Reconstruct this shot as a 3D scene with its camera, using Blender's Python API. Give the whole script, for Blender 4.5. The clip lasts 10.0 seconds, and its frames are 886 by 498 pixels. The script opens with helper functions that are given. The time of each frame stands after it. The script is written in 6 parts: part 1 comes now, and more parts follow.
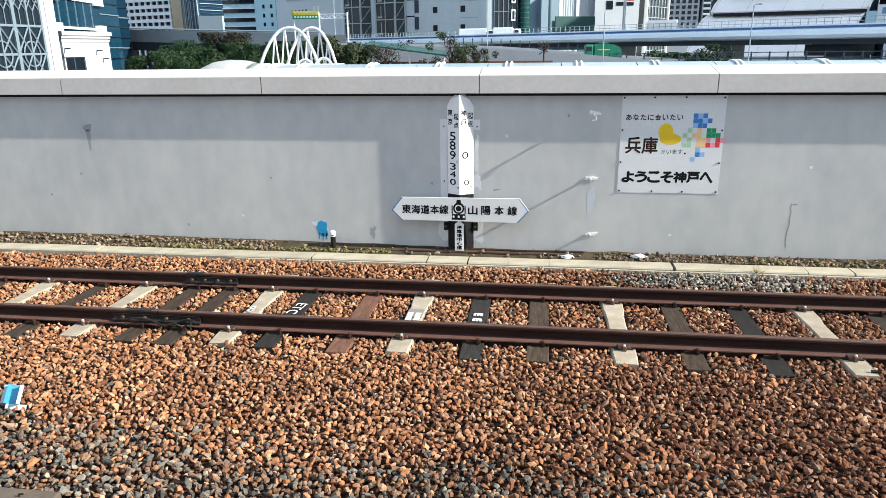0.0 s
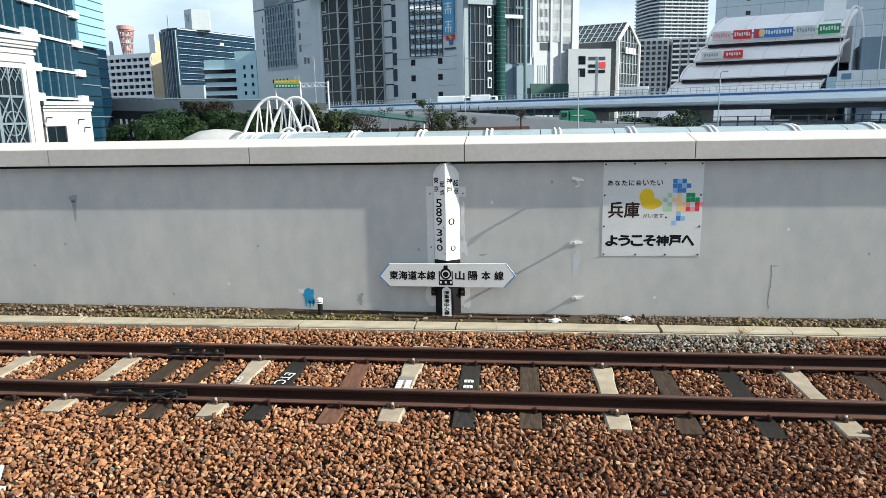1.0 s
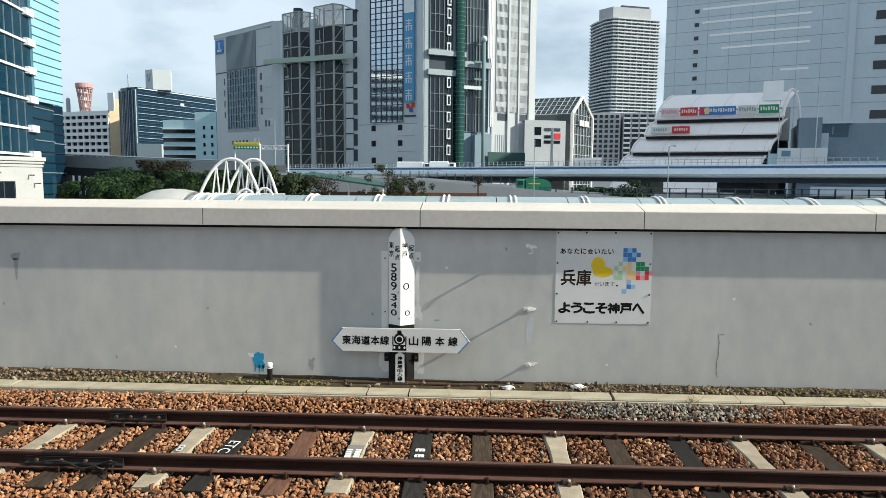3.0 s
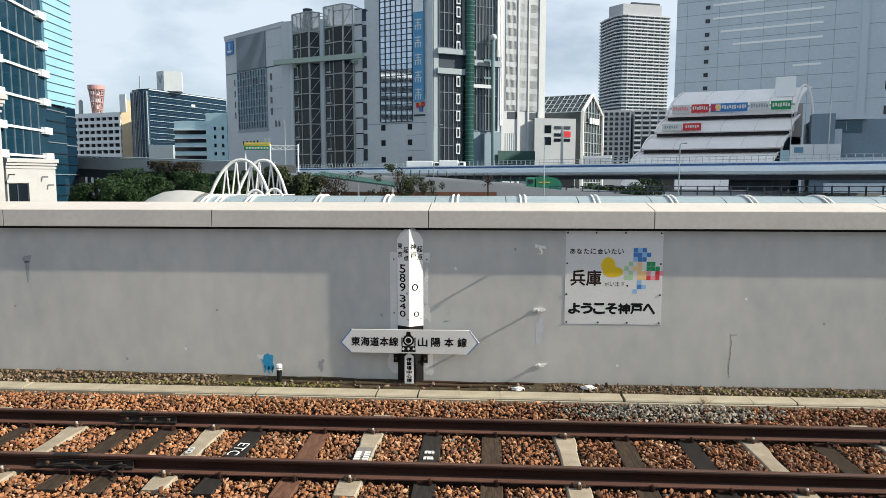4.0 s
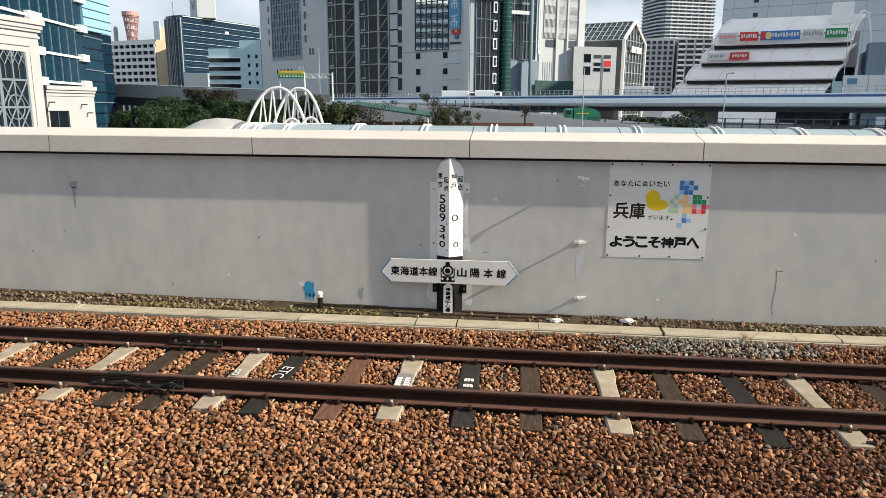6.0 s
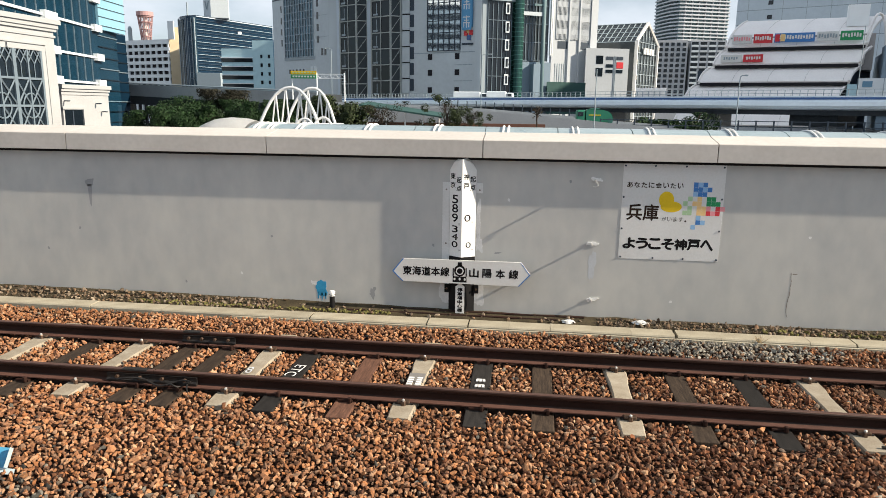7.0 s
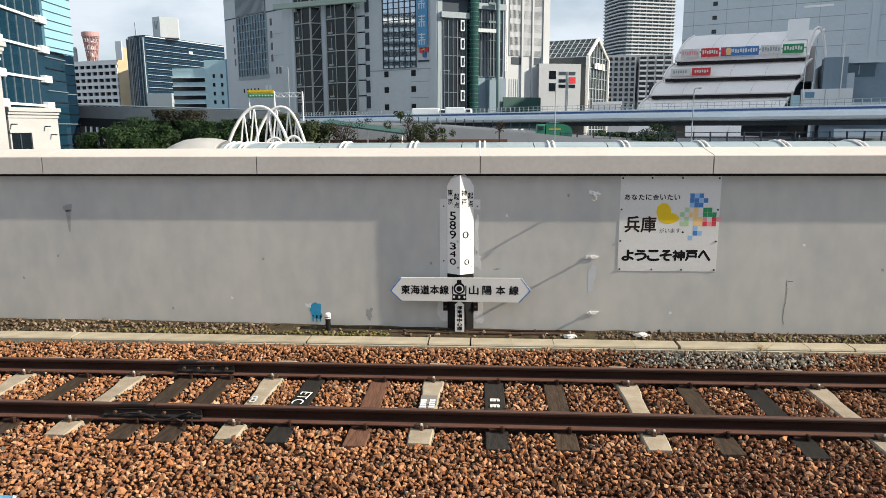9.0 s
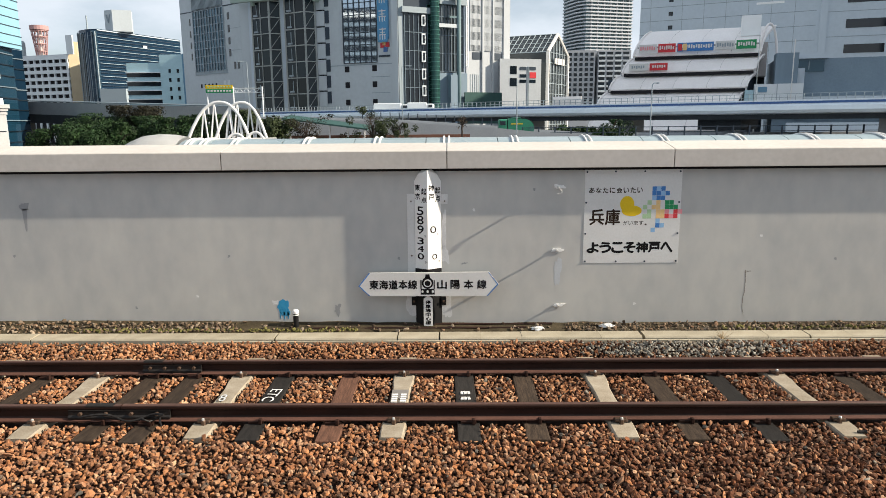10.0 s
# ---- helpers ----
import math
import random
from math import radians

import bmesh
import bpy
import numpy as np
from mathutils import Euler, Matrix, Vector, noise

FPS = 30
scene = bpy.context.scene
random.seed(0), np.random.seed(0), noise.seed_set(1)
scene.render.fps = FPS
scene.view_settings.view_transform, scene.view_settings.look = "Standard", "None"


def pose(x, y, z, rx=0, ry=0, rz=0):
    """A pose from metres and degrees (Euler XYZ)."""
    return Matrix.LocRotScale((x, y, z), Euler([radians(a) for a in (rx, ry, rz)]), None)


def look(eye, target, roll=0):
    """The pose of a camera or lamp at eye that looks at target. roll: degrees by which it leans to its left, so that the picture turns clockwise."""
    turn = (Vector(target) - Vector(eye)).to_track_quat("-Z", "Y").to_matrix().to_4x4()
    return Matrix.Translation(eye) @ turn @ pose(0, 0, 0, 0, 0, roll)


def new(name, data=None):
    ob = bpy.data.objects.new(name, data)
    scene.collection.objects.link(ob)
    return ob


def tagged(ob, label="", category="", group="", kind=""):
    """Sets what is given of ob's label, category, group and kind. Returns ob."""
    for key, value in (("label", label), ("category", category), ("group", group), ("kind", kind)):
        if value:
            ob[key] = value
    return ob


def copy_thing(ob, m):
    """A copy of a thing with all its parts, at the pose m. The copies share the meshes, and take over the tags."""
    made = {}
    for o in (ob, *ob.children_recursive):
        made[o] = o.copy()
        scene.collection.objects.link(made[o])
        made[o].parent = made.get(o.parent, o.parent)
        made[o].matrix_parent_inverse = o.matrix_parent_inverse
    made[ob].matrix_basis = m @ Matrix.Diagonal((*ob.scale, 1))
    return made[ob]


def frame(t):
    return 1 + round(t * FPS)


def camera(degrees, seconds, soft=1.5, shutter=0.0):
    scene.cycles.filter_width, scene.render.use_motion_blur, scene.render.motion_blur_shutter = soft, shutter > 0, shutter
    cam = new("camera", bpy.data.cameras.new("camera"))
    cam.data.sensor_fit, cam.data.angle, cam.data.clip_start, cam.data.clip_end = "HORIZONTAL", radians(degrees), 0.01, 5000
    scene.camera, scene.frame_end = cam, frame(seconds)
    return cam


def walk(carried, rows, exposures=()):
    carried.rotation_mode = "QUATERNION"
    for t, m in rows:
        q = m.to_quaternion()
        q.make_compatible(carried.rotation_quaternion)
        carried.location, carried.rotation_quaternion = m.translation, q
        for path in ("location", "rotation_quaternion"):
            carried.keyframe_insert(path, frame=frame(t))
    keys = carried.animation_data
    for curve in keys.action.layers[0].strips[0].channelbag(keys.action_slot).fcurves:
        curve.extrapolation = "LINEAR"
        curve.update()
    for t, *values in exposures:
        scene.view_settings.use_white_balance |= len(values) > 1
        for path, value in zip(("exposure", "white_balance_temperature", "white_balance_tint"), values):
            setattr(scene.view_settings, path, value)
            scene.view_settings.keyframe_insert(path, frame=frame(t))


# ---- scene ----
cam = camera(65.9, 10.0, soft=0.8)
PATH = [
    (0, (0.87, 0.395, 2.61), (0.596, 2.294, 2.045), -0.7),
    (0.5, (0.813, 0.385, 2.654), (0.567, 2.312, 2.178), -2.3),
    (1, (0.788, 0.353, 2.662), (0.568, 2.303, 2.273), -1.1),
    (1.5, (0.815, 0.371, 2.675), (0.671, 2.333, 2.314), -0.5),
    (2, (0.833, 0.361, 2.672), (0.729, 2.332, 2.347), -0.6),
    (2.5, (0.826, 0.363, 2.677), (0.731, 2.347, 2.444), 0.2),
    (2.7, (0.819, 0.345, 2.67), (0.722, 2.331, 2.455), 0.4),
    (3.8, (0.834, 0.381, 2.702), (0.733, 2.368, 2.504), 0.1),
    (4, (0.839, 0.387, 2.696), (0.712, 2.372, 2.488), -0.0),
    (4.5, (0.813, 0.392, 2.692), (0.598, 2.368, 2.474), -0.1),
    (5, (0.801, 0.416, 2.683), (0.578, 2.38, 2.375), 0.2),
    (5.5, (0.784, 0.422, 2.665), (0.566, 2.372, 2.274), 0.3),
    (5.7, (0.764, 0.43, 2.666), (0.548, 2.377, 2.262), 0.25),
    (6.8, (0.733, 0.437, 2.661), (0.495, 2.381, 2.257), 1.0),
    (7, (0.72, 0.423, 2.658), (0.471, 2.367, 2.256), 0.7),
    (7.5, (0.631, 0.403, 2.649), (0.378, 2.35, 2.268), 0.7),
    (8, (0.55, 0.517, 2.631), (0.258, 2.461, 2.263), -1.2),
    (8.5, (0.377, 0.549, 2.636), (0.107, 2.491, 2.237), 0.4),
    (9, (0.213, 0.51, 2.654), (0.083, 2.474, 2.298), -0.3),
    (9.5, (0.15, 0.488, 2.652), (0.067, 2.451, 2.28), -0.0),
    (10, (0.159, 0.471, 2.653), (0.136, 2.436, 2.283), -0.5),
]
walk(cam, [(t, look(eye, target, roll)) for t, eye, target, roll in PATH], [(0.0, 1.33, 5780, 7), (1.0, 1.03, 5920, 5), (2.5, 0.85, 6100, 3), (4.0, 0.79, 6250, 8), (5.0, 0.85, 6500, 10), (10.0, 0.86, 6500, 10)])

# ---- world, sun, exposure ----
SUN = Vector((9.7, -1.0, 5.5)).normalized()
world = bpy.data.worlds.new("world")
scene.world = world
world.use_nodes = True
wt = world.node_tree
wt.nodes.clear()
w_out = wt.nodes.new("ShaderNodeOutputWorld")
w_bg = wt.nodes.new("ShaderNodeBackground")
w_bg.inputs["Strength"].default_value = 0.058
sky = wt.nodes.new("ShaderNodeTexSky")
sky.sky_type = "NISHITA"
sky.sun_disc = False
sky.sun_elevation = math.asin(SUN.z)
sky.sun_rotation = math.atan2(SUN.x, SUN.y)
sky.air_density, sky.dust_density = 1.0, 0.6
w_co = wt.nodes.new("ShaderNodeTexCoord")
w_map = wt.nodes.new("ShaderNodeMapping")
w_map.inputs["Scale"].default_value = (1.0, 1.0, 2.4)
w_map.inputs["Location"].default_value = (0.35, 0.2, 0.1)
w_no = wt.nodes.new("ShaderNodeTexNoise")
w_no.inputs["Scale"].default_value = 2.6
w_no.inputs["Detail"].default_value = 7
w_no.inputs["Roughness"].default_value = 0.55
w_ramp = wt.nodes.new("ShaderNodeValToRGB")
w_ramp.color_ramp.elements[0].position = 0.28
w_ramp.color_ramp.elements[1].position = 0.56
w_mix = wt.nodes.new("ShaderNodeMix")
w_mix.data_type = "RGBA"
w_mix.inputs["B"].default_value = (7.7, 8.45, 9.3, 1)
wt.links.new(w_co.outputs["Generated"], w_map.inputs["Vector"])
wt.links.new(w_map.outputs["Vector"], w_no.inputs["Vector"])
wt.links.new(w_no.outputs["Fac"], w_ramp.inputs["Fac"])
wt.links.new(w_ramp.outputs["Color"], w_mix.inputs["Factor"])
wt.links.new(sky.outputs["Color"], w_mix.inputs["A"])
wt.links.new(w_mix.outputs["Result"], w_bg.inputs["Color"])
wt.links.new(w_bg.outputs["Background"], w_out.inputs["Surface"])

sun = new("sun", bpy.data.lights.new("sun", "SUN"))
sun.data.energy = 5.0
sun.data.angle = radians(0.53)
sun.data.color = (1.0, 0.872, 0.695)
sun.matrix_world = look(SUN * 50, (0, 0, 0))


# ---- materials ----
def pbr(name, col, col2=None, rough=0.7, scale=6.0, fine=60.0, bump=0.15, metal=0.0, island=0.0, obrand=0.0, stretch=(1, 1, 1), rough2=0.1):
    """Two scales of variation between col and col2, fine relief, uneven gloss."""
    m = bpy.data.materials.new(name)
    m.use_nodes = True
    t = m.node_tree
    b = t.nodes["Principled BSDF"]
    b.inputs["Metallic"].default_value = metal
    b.inputs["Specular IOR Level"].default_value = 0.5 if rough < 0.5 else 0.2
    col2 = col2 or tuple(c * 0.75 for c in col)
    co = t.nodes.new("ShaderNodeTexCoord")
    mp = t.nodes.new("ShaderNodeMapping")
    mp.inputs["Scale"].default_value = stretch
    t.links.new(co.outputs["Object"], mp.inputs["Vector"])
    big = t.nodes.new("ShaderNodeTexNoise")
    big.inputs["Scale"].default_value, big.inputs["Detail"].default_value = scale, 5
    small = t.nodes.new("ShaderNodeTexNoise")
    small.inputs["Scale"].default_value, small.inputs["Detail"].default_value = fine, 4
    for n in (big, small):
        t.links.new(mp.outputs["Vector"], n.inputs["Vector"])
    add = t.nodes.new("ShaderNodeMath")
    add.operation = "MULTIPLY_ADD"
    add.inputs[1].default_value = 0.45
    t.links.new(small.outputs["Fac"], add.inputs[0])
    sc = t.nodes.new("ShaderNodeMath")
    sc.operation = "MULTIPLY"
    sc.inputs[1].default_value = 0.55
    t.links.new(big.outputs["Fac"], sc.inputs[0])
    t.links.new(sc.outputs[0], add.inputs[2])
    rp = t.nodes.new("ShaderNodeValToRGB")
    rp.color_ramp.elements[0].position, rp.color_ramp.elements[1].position = 0.35, 0.65
    rp.color_ramp.elements[0].color, rp.color_ramp.elements[1].color = (*col2, 1), (*col, 1)
    t.links.new(add.outputs[0], rp.inputs["Fac"])
    last = rp.outputs["Color"]
    if island or obrand:
        src = t.nodes.new("ShaderNodeNewGeometry").outputs["Random Per Island"] if island else t.nodes.new("ShaderNodeObjectInfo").outputs["Random"]
        k = island or obrand
        mr = t.nodes.new("ShaderNodeMapRange")
        mr.inputs["To Min"].default_value, mr.inputs["To Max"].default_value = 1 - k, 1 + k
        t.links.new(src, mr.inputs["Value"])
        mul = t.nodes.new("ShaderNodeMix")
        mul.data_type, mul.blend_type = "RGBA", "MULTIPLY"
        mul.inputs["Factor"].default_value = 1
        t.links.new(last, mul.inputs["A"])
        t.links.new(mr.outputs["Result"], mul.inputs["B"])
        last = mul.outputs["Result"]
    t.links.new(last, b.inputs["Base Color"])
    rr = t.nodes.new("ShaderNodeMapRange")
    rr.inputs["To Min"].default_value, rr.inputs["To Max"].default_value = max(0.02, rough - rough2), min(1, rough + rough2)
    t.links.new(big.outputs["Fac"], rr.inputs["Value"])
    t.links.new(rr.outputs["Result"], b.inputs["Roughness"])
    if bump:
        bp = t.nodes.new("ShaderNodeBump")
        bp.inputs["Strength"].default_value, bp.inputs["Distance"].default_value = bump, 0.01
        t.links.new(add.outputs[0], bp.inputs["Height"])
        t.links.new(bp.outputs["Normal"], b.inputs["Normal"])
    return m


def stone_mat(name, cols):
    """Each stone takes one of the colours, with grain of its own."""
    m = pbr(name, (0.5, 0.5, 0.5), rough=0.9, scale=25, fine=160, bump=0.5)
    t = m.node_tree
    b = t.nodes["Principled BSDF"]
    g = t.nodes.new("ShaderNodeNewGeometry")
    r = t.nodes.new("ShaderNodeValToRGB")
    e = r.color_ramp.elements
    while len(e) < len(cols):
        e.new(0.5)
    for i, c in enumerate(cols):
        e[i].position, e[i].color = i / (len(cols) - 1), (*c, 1)
    t.links.new(g.outputs["Random Per Island"], r.inputs["Fac"])
    n = [x for x in t.nodes if x.type == "VALTORGB" and x != r][0]
    n.color_ramp.elements[0].color, n.color_ramp.elements[1].color = (0.55, 0.55, 0.55, 1), (1.15, 1.12, 1.1, 1)
    mul = t.nodes.new("ShaderNodeMix")
    mul.data_type, mul.blend_type = "RGBA", "MULTIPLY"
    mul.inputs["Factor"].default_value = 1
    t.links.new(r.outputs["Color"], mul.inputs["A"])
    t.links.new(n.outputs["Color"], mul.inputs["B"])
    drift = t.nodes.new("ShaderNodeTexNoise")
    drift.inputs["Scale"].default_value, drift.inputs["Detail"].default_value = 0.9, 3
    t.links.new([x for x in t.nodes if x.type == "TEX_COORD"][0].outputs["Object"], drift.inputs["Vector"])
    span = t.nodes.new("ShaderNodeMapRange")
    span.inputs["From Min"].default_value, span.inputs["From Max"].default_value = 0.3, 0.7
    span.inputs["To Min"].default_value, span.inputs["To Max"].default_value = 0.8, 1.22
    t.links.new(drift.outputs["Fac"], span.inputs["Value"])
    tone = t.nodes.new("ShaderNodeMix")
    tone.data_type, tone.blend_type = "RGBA", "MULTIPLY"
    tone.inputs["Factor"].default_value = 1
    t.links.new(mul.outputs["Result"], tone.inputs["A"])
    t.links.new(span.outputs["Result"], tone.inputs["B"])
    t.links.new(tone.outputs["Result"], b.inputs["Base Color"])
    return m


def glass_mat(name, col, rough=0.06, metal=0.35, wob=0.02, vary=0.45):
    m = pbr(name, col, tuple(c * 0.8 for c in col), rough=rough, scale=0.4, fine=2.0, bump=wob, metal=metal, rough2=0.03, obrand=vary)
    m.node_tree.nodes["Principled BSDF"].inputs["IOR"].default_value = 1.5
    return m


def plain(name, col, rough=0.5):
    return pbr(name, col, tuple(c * 0.88 for c in col), rough=rough, scale=3, fine=40, bump=0.03)


M_wall = pbr("painted_wall", (0.52, 0.513, 0.483), (0.412, 0.415, 0.407), rough=0.6, scale=0.9, fine=5, bump=0.05, stretch=(1, 1, 0.6))
M_cope = pbr("coping_concrete", (0.54, 0.512, 0.48), (0.46, 0.435, 0.405), rough=0.75, scale=1.2, fine=16, bump=0.05)
M_rust = stone_mat("rusty_ballast", [(0.077, 0.035, 0.022), (0.37, 0.158, 0.066), (0.168, 0.073, 0.038), (0.455, 0.223, 0.107), (0.112, 0.055, 0.036), (0.38, 0.177, 0.08), (0.5, 0.318, 0.195), (0.19, 0.102, 0.065), (0.42, 0.215, 0.115), (0.268, 0.14, 0.08)])
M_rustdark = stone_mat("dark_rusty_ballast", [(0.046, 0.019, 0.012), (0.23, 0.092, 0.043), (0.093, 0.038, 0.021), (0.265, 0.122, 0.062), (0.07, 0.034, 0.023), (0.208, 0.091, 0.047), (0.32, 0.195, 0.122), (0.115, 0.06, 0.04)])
M_grey = stone_mat("grey_ballast", [(0.046, 0.046, 0.041), (0.17, 0.16, 0.138), (0.03, 0.03, 0.028), (0.26, 0.235, 0.192), (0.18, 0.095, 0.05), (0.108, 0.107, 0.097), (0.24, 0.115, 0.052), (0.072, 0.071, 0.065)])
M_pale = stone_mat("pale_ballast", [(0.2, 0.193, 0.17), (0.37, 0.355, 0.31), (0.1, 0.097, 0.085), (0.3, 0.255, 0.195), (0.16, 0.155, 0.14), (0.2, 0.11, 0.06)])
M_dirtstone = stone_mat("dusty_gravel", [(0.085, 0.06, 0.038), (0.19, 0.13, 0.08), (0.15, 0.118, 0.085), (0.06, 0.04, 0.026), (0.29, 0.24, 0.18), (0.16, 0.088, 0.05)])
# fines and bed are darkened to paint the shade in the stone gaps
M_fines = stone_mat("shade_dark_fines", [(0.025, 0.011, 0.007), (0.09, 0.04, 0.021), (0.04, 0.018, 0.011), (0.12, 0.058, 0.032)])
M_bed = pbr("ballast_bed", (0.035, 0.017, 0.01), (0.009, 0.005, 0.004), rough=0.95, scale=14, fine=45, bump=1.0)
M_soil = pbr("soil", (0.07, 0.055, 0.032), (0.025, 0.02, 0.012), rough=0.95, scale=8, fine=60, bump=0.8)
M_moss = pbr("dry_moss", (0.17, 0.16, 0.05), (0.09, 0.08, 0.03), rough=1, scale=20, fine=90, bump=1)
M_straw = plain("dry_straw", (0.3, 0.22, 0.12), 0.9)
M_kerb = pbr("pale_concrete", (0.38, 0.345, 0.265), (0.27, 0.24, 0.18), rough=0.85, scale=5, fine=90, bump=0.25, obrand=0.08)
M_pc = pbr("sleeper_concrete", (0.35, 0.31, 0.245), (0.22, 0.18, 0.13), rough=0.85, scale=7, fine=80, bump=0.2, obrand=0.08)
M_wood = pbr("weathered_wood", (0.06, 0.042, 0.029), (0.016, 0.011, 0.008), rough=0.85, scale=8, fine=45, bump=0.5, stretch=(6, 0.6, 1), obrand=0.4)
M_woodred = pbr("rust_stained_wood", (0.17, 0.085, 0.055), (0.07, 0.035, 0.024), rough=0.85, scale=8, fine=45, bump=0.5, stretch=(6, 0.6, 1))
M_tar = pbr("creosoted_wood", (0.028, 0.025, 0.023), (0.012, 0.011, 0.01), rough=0.75, scale=8, fine=45, bump=0.4, stretch=(6, 0.6, 1), obrand=0.3)
# dusty rust, made paler to paint the light along the rail foot
M_foot = pbr("dusty_lit_rail_foot", (0.115, 0.057, 0.043), (0.06, 0.029, 0.022), rough=0.8, scale=6, fine=70, bump=0.2, stretch=(0.5, 3, 3))
M_rail = pbr("rusty_rail", (0.036, 0.0155, 0.011), (0.014, 0.007, 0.005), rough=0.62, scale=5, fine=70, bump=0.15, stretch=(0.4, 3, 3))
M_head = pbr("dull_rail_head", (0.12, 0.062, 0.046), (0.07, 0.036, 0.027), rough=0.45, scale=5, fine=60, bump=0.05, metal=0.3, stretch=(0.3, 3, 3))
M_joint = pbr("black_joint", (0.025, 0.023, 0.022), (0.012, 0.011, 0.011), rough=0.55, scale=20, fine=80, bump=0.2)
M_bolt = pbr("worn_steel", (0.14, 0.095, 0.07), (0.07, 0.045, 0.033), rough=0.5, scale=40, fine=120, bump=0.2, metal=0.5)
M_white = pbr("white_enamel", (0.8, 0.8, 0.79), (0.72, 0.72, 0.7), rough=0.35, scale=3, fine=50, bump=0.03)
M_signw = pbr("sign_white", (0.68, 0.68, 0.67), (0.6, 0.6, 0.58), rough=0.45, scale=2, fine=40, bump=0.02)
M_smear = pbr("white_smear", (0.68, 0.68, 0.67), (0.52, 0.53, 0.54), rough=0.6, scale=6, fine=50, bump=0.1)
M_black = plain("black_paint", (0.008, 0.008, 0.009), 0.6)
M_ink = plain("ink", (0.006, 0.006, 0.007), 0.9)
M_inkgrey = plain("faded_ink", (0.2, 0.19, 0.18), 0.6)
M_brown_ink = plain("brown_ink", (0.03, 0.018, 0.012), 0.9)
M_marking = plain("white_marking", (0.72, 0.72, 0.7), 0.7)
M_yellow = plain("sign_yellow", (0.75, 0.52, 0.02), 0.5)
M_blue = plain("sign_blue", (0.06, 0.2, 0.5), 0.5)
M_sky = plain("sign_pale_blue", (0.28, 0.48, 0.72), 0.5)
M_green = plain("sign_green", (0.03, 0.28, 0.11), 0.5)
M_lime = plain("sign_pale_green", (0.4, 0.58, 0.35), 0.5)
M_red = plain("sign_red", (0.6, 0.05, 0.06), 0.5)
M_pink = plain("sign_pink", (0.75, 0.3, 0.33), 0.5)
M_orange = plain("sign_orange", (0.8, 0.55, 0.25), 0.5)
M_spray = pbr("blue_spray", (0.02, 0.22, 0.42), (0.05, 0.3, 0.5), rough=0.6, scale=20, fine=90, bump=0.05)
M_drip = pbr("pale_drip", (0.52, 0.545, 0.57), (0.46, 0.48, 0.5), rough=0.6, scale=9, fine=50, bump=0.05)
M_stain = pbr("grey_stain", (0.3, 0.305, 0.31), (0.26, 0.265, 0.27), rough=0.7, scale=8, fine=40, bump=0.05)
M_crack = plain("crack", (0.2, 0.17, 0.14), 0.9)
M_galv = pbr("galvanised", (0.55, 0.55, 0.54), (0.42, 0.42, 0.41), rough=0.4, scale=12, fine=60, bump=0.05, metal=0.4)
M_plastic_blue = plain("blue_plastic", (0.07, 0.28, 0.45), 0.4)
M_plastic_pale = plain("pale_plastic", (0.42, 0.52, 0.56), 0.4)
M_platform = pbr("platform_concrete", (0.3, 0.29, 0.28), (0.22, 0.21, 0.2), rough=0.85, scale=3, fine=60, bump=0.2)
M_slab = pbr("trough_concrete", (0.115, 0.092, 0.072), (0.075, 0.06, 0.046), rough=0.85, scale=6, fine=70, bump=0.25)
M_ground = pbr("city_ground", (0.16, 0.16, 0.155), (0.09, 0.09, 0.085), rough=0.9, scale=0.05, fine=1.2, bump=0.1)
# the city
M_panel = pbr("grey_panel", (0.51, 0.565, 0.605), (0.445, 0.495, 0.53), rough=0.65, scale=0.12, fine=1.6, bump=0.05)
M_panel2 = pbr("blue_grey_panel", (0.53, 0.605, 0.68), (0.465, 0.54, 0.61), rough=0.5, scale=0.1, fine=1.4, bump=0.04)
M_pale_wall = pbr("white_cladding", (0.68, 0.73, 0.765), (0.595, 0.64, 0.675), rough=0.6, scale=0.15, fine=2, bump=0.04)
M_stonew = pbr("white_stonework", (0.38, 0.395, 0.41), (0.33, 0.343, 0.355), rough=0.7, scale=0.6, fine=8, bump=0.08)
M_tan = pbr("tan_wall", (0.62, 0.52, 0.36), (0.55, 0.45, 0.3), rough=0.7, scale=0.3, fine=4, bump=0.05)
M_cyan = pbr("pale_cyan_wall", (0.38, 0.55, 0.62), (0.33, 0.5, 0.57), rough=0.6, scale=0.3, fine=4, bump=0.04)
# blue of small panels, also the cyan wall's painted shaded side
M_cyan2 = pbr("blue_paint_and_side_shade", (0.15, 0.28, 0.4), (0.12, 0.24, 0.35), rough=0.6, scale=0.3, fine=4, bump=0.04)
M_gdark = glass_mat("dark_glass", (0.009, 0.015, 0.022), 0.08, 0.0)
M_gblue = glass_mat("blue_glass", (0.05, 0.108, 0.15), 0.05, 0.5)
M_gdeep = glass_mat("deep_blue_glass", (0.009, 0.038, 0.068), 0.05, 0.2)
M_gdeep.node_tree.nodes["Principled BSDF"].inputs["IOR"].default_value = 1.36
M_gnavy = glass_mat("navy_glass", (0.006, 0.022, 0.044), 0.1, 0.2)
M_gnavy.node_tree.nodes["Principled BSDF"].inputs["IOR"].default_value = 1.33
M_gsky = glass_mat("sky_glass", (0.25, 0.47, 0.6), 0.3, 0.1)
M_ggrey = glass_mat("grey_glass", (0.07, 0.085, 0.095), 0.12, 0.3)
M_ggreen = glass_mat("green_glass", (0.02, 0.068, 0.06), 0.15, 0.4)
M_gmirror = glass_mat("mirror_glass", (0.62, 0.68, 0.75), 0.03, 0.95, 0.06, 0.12)
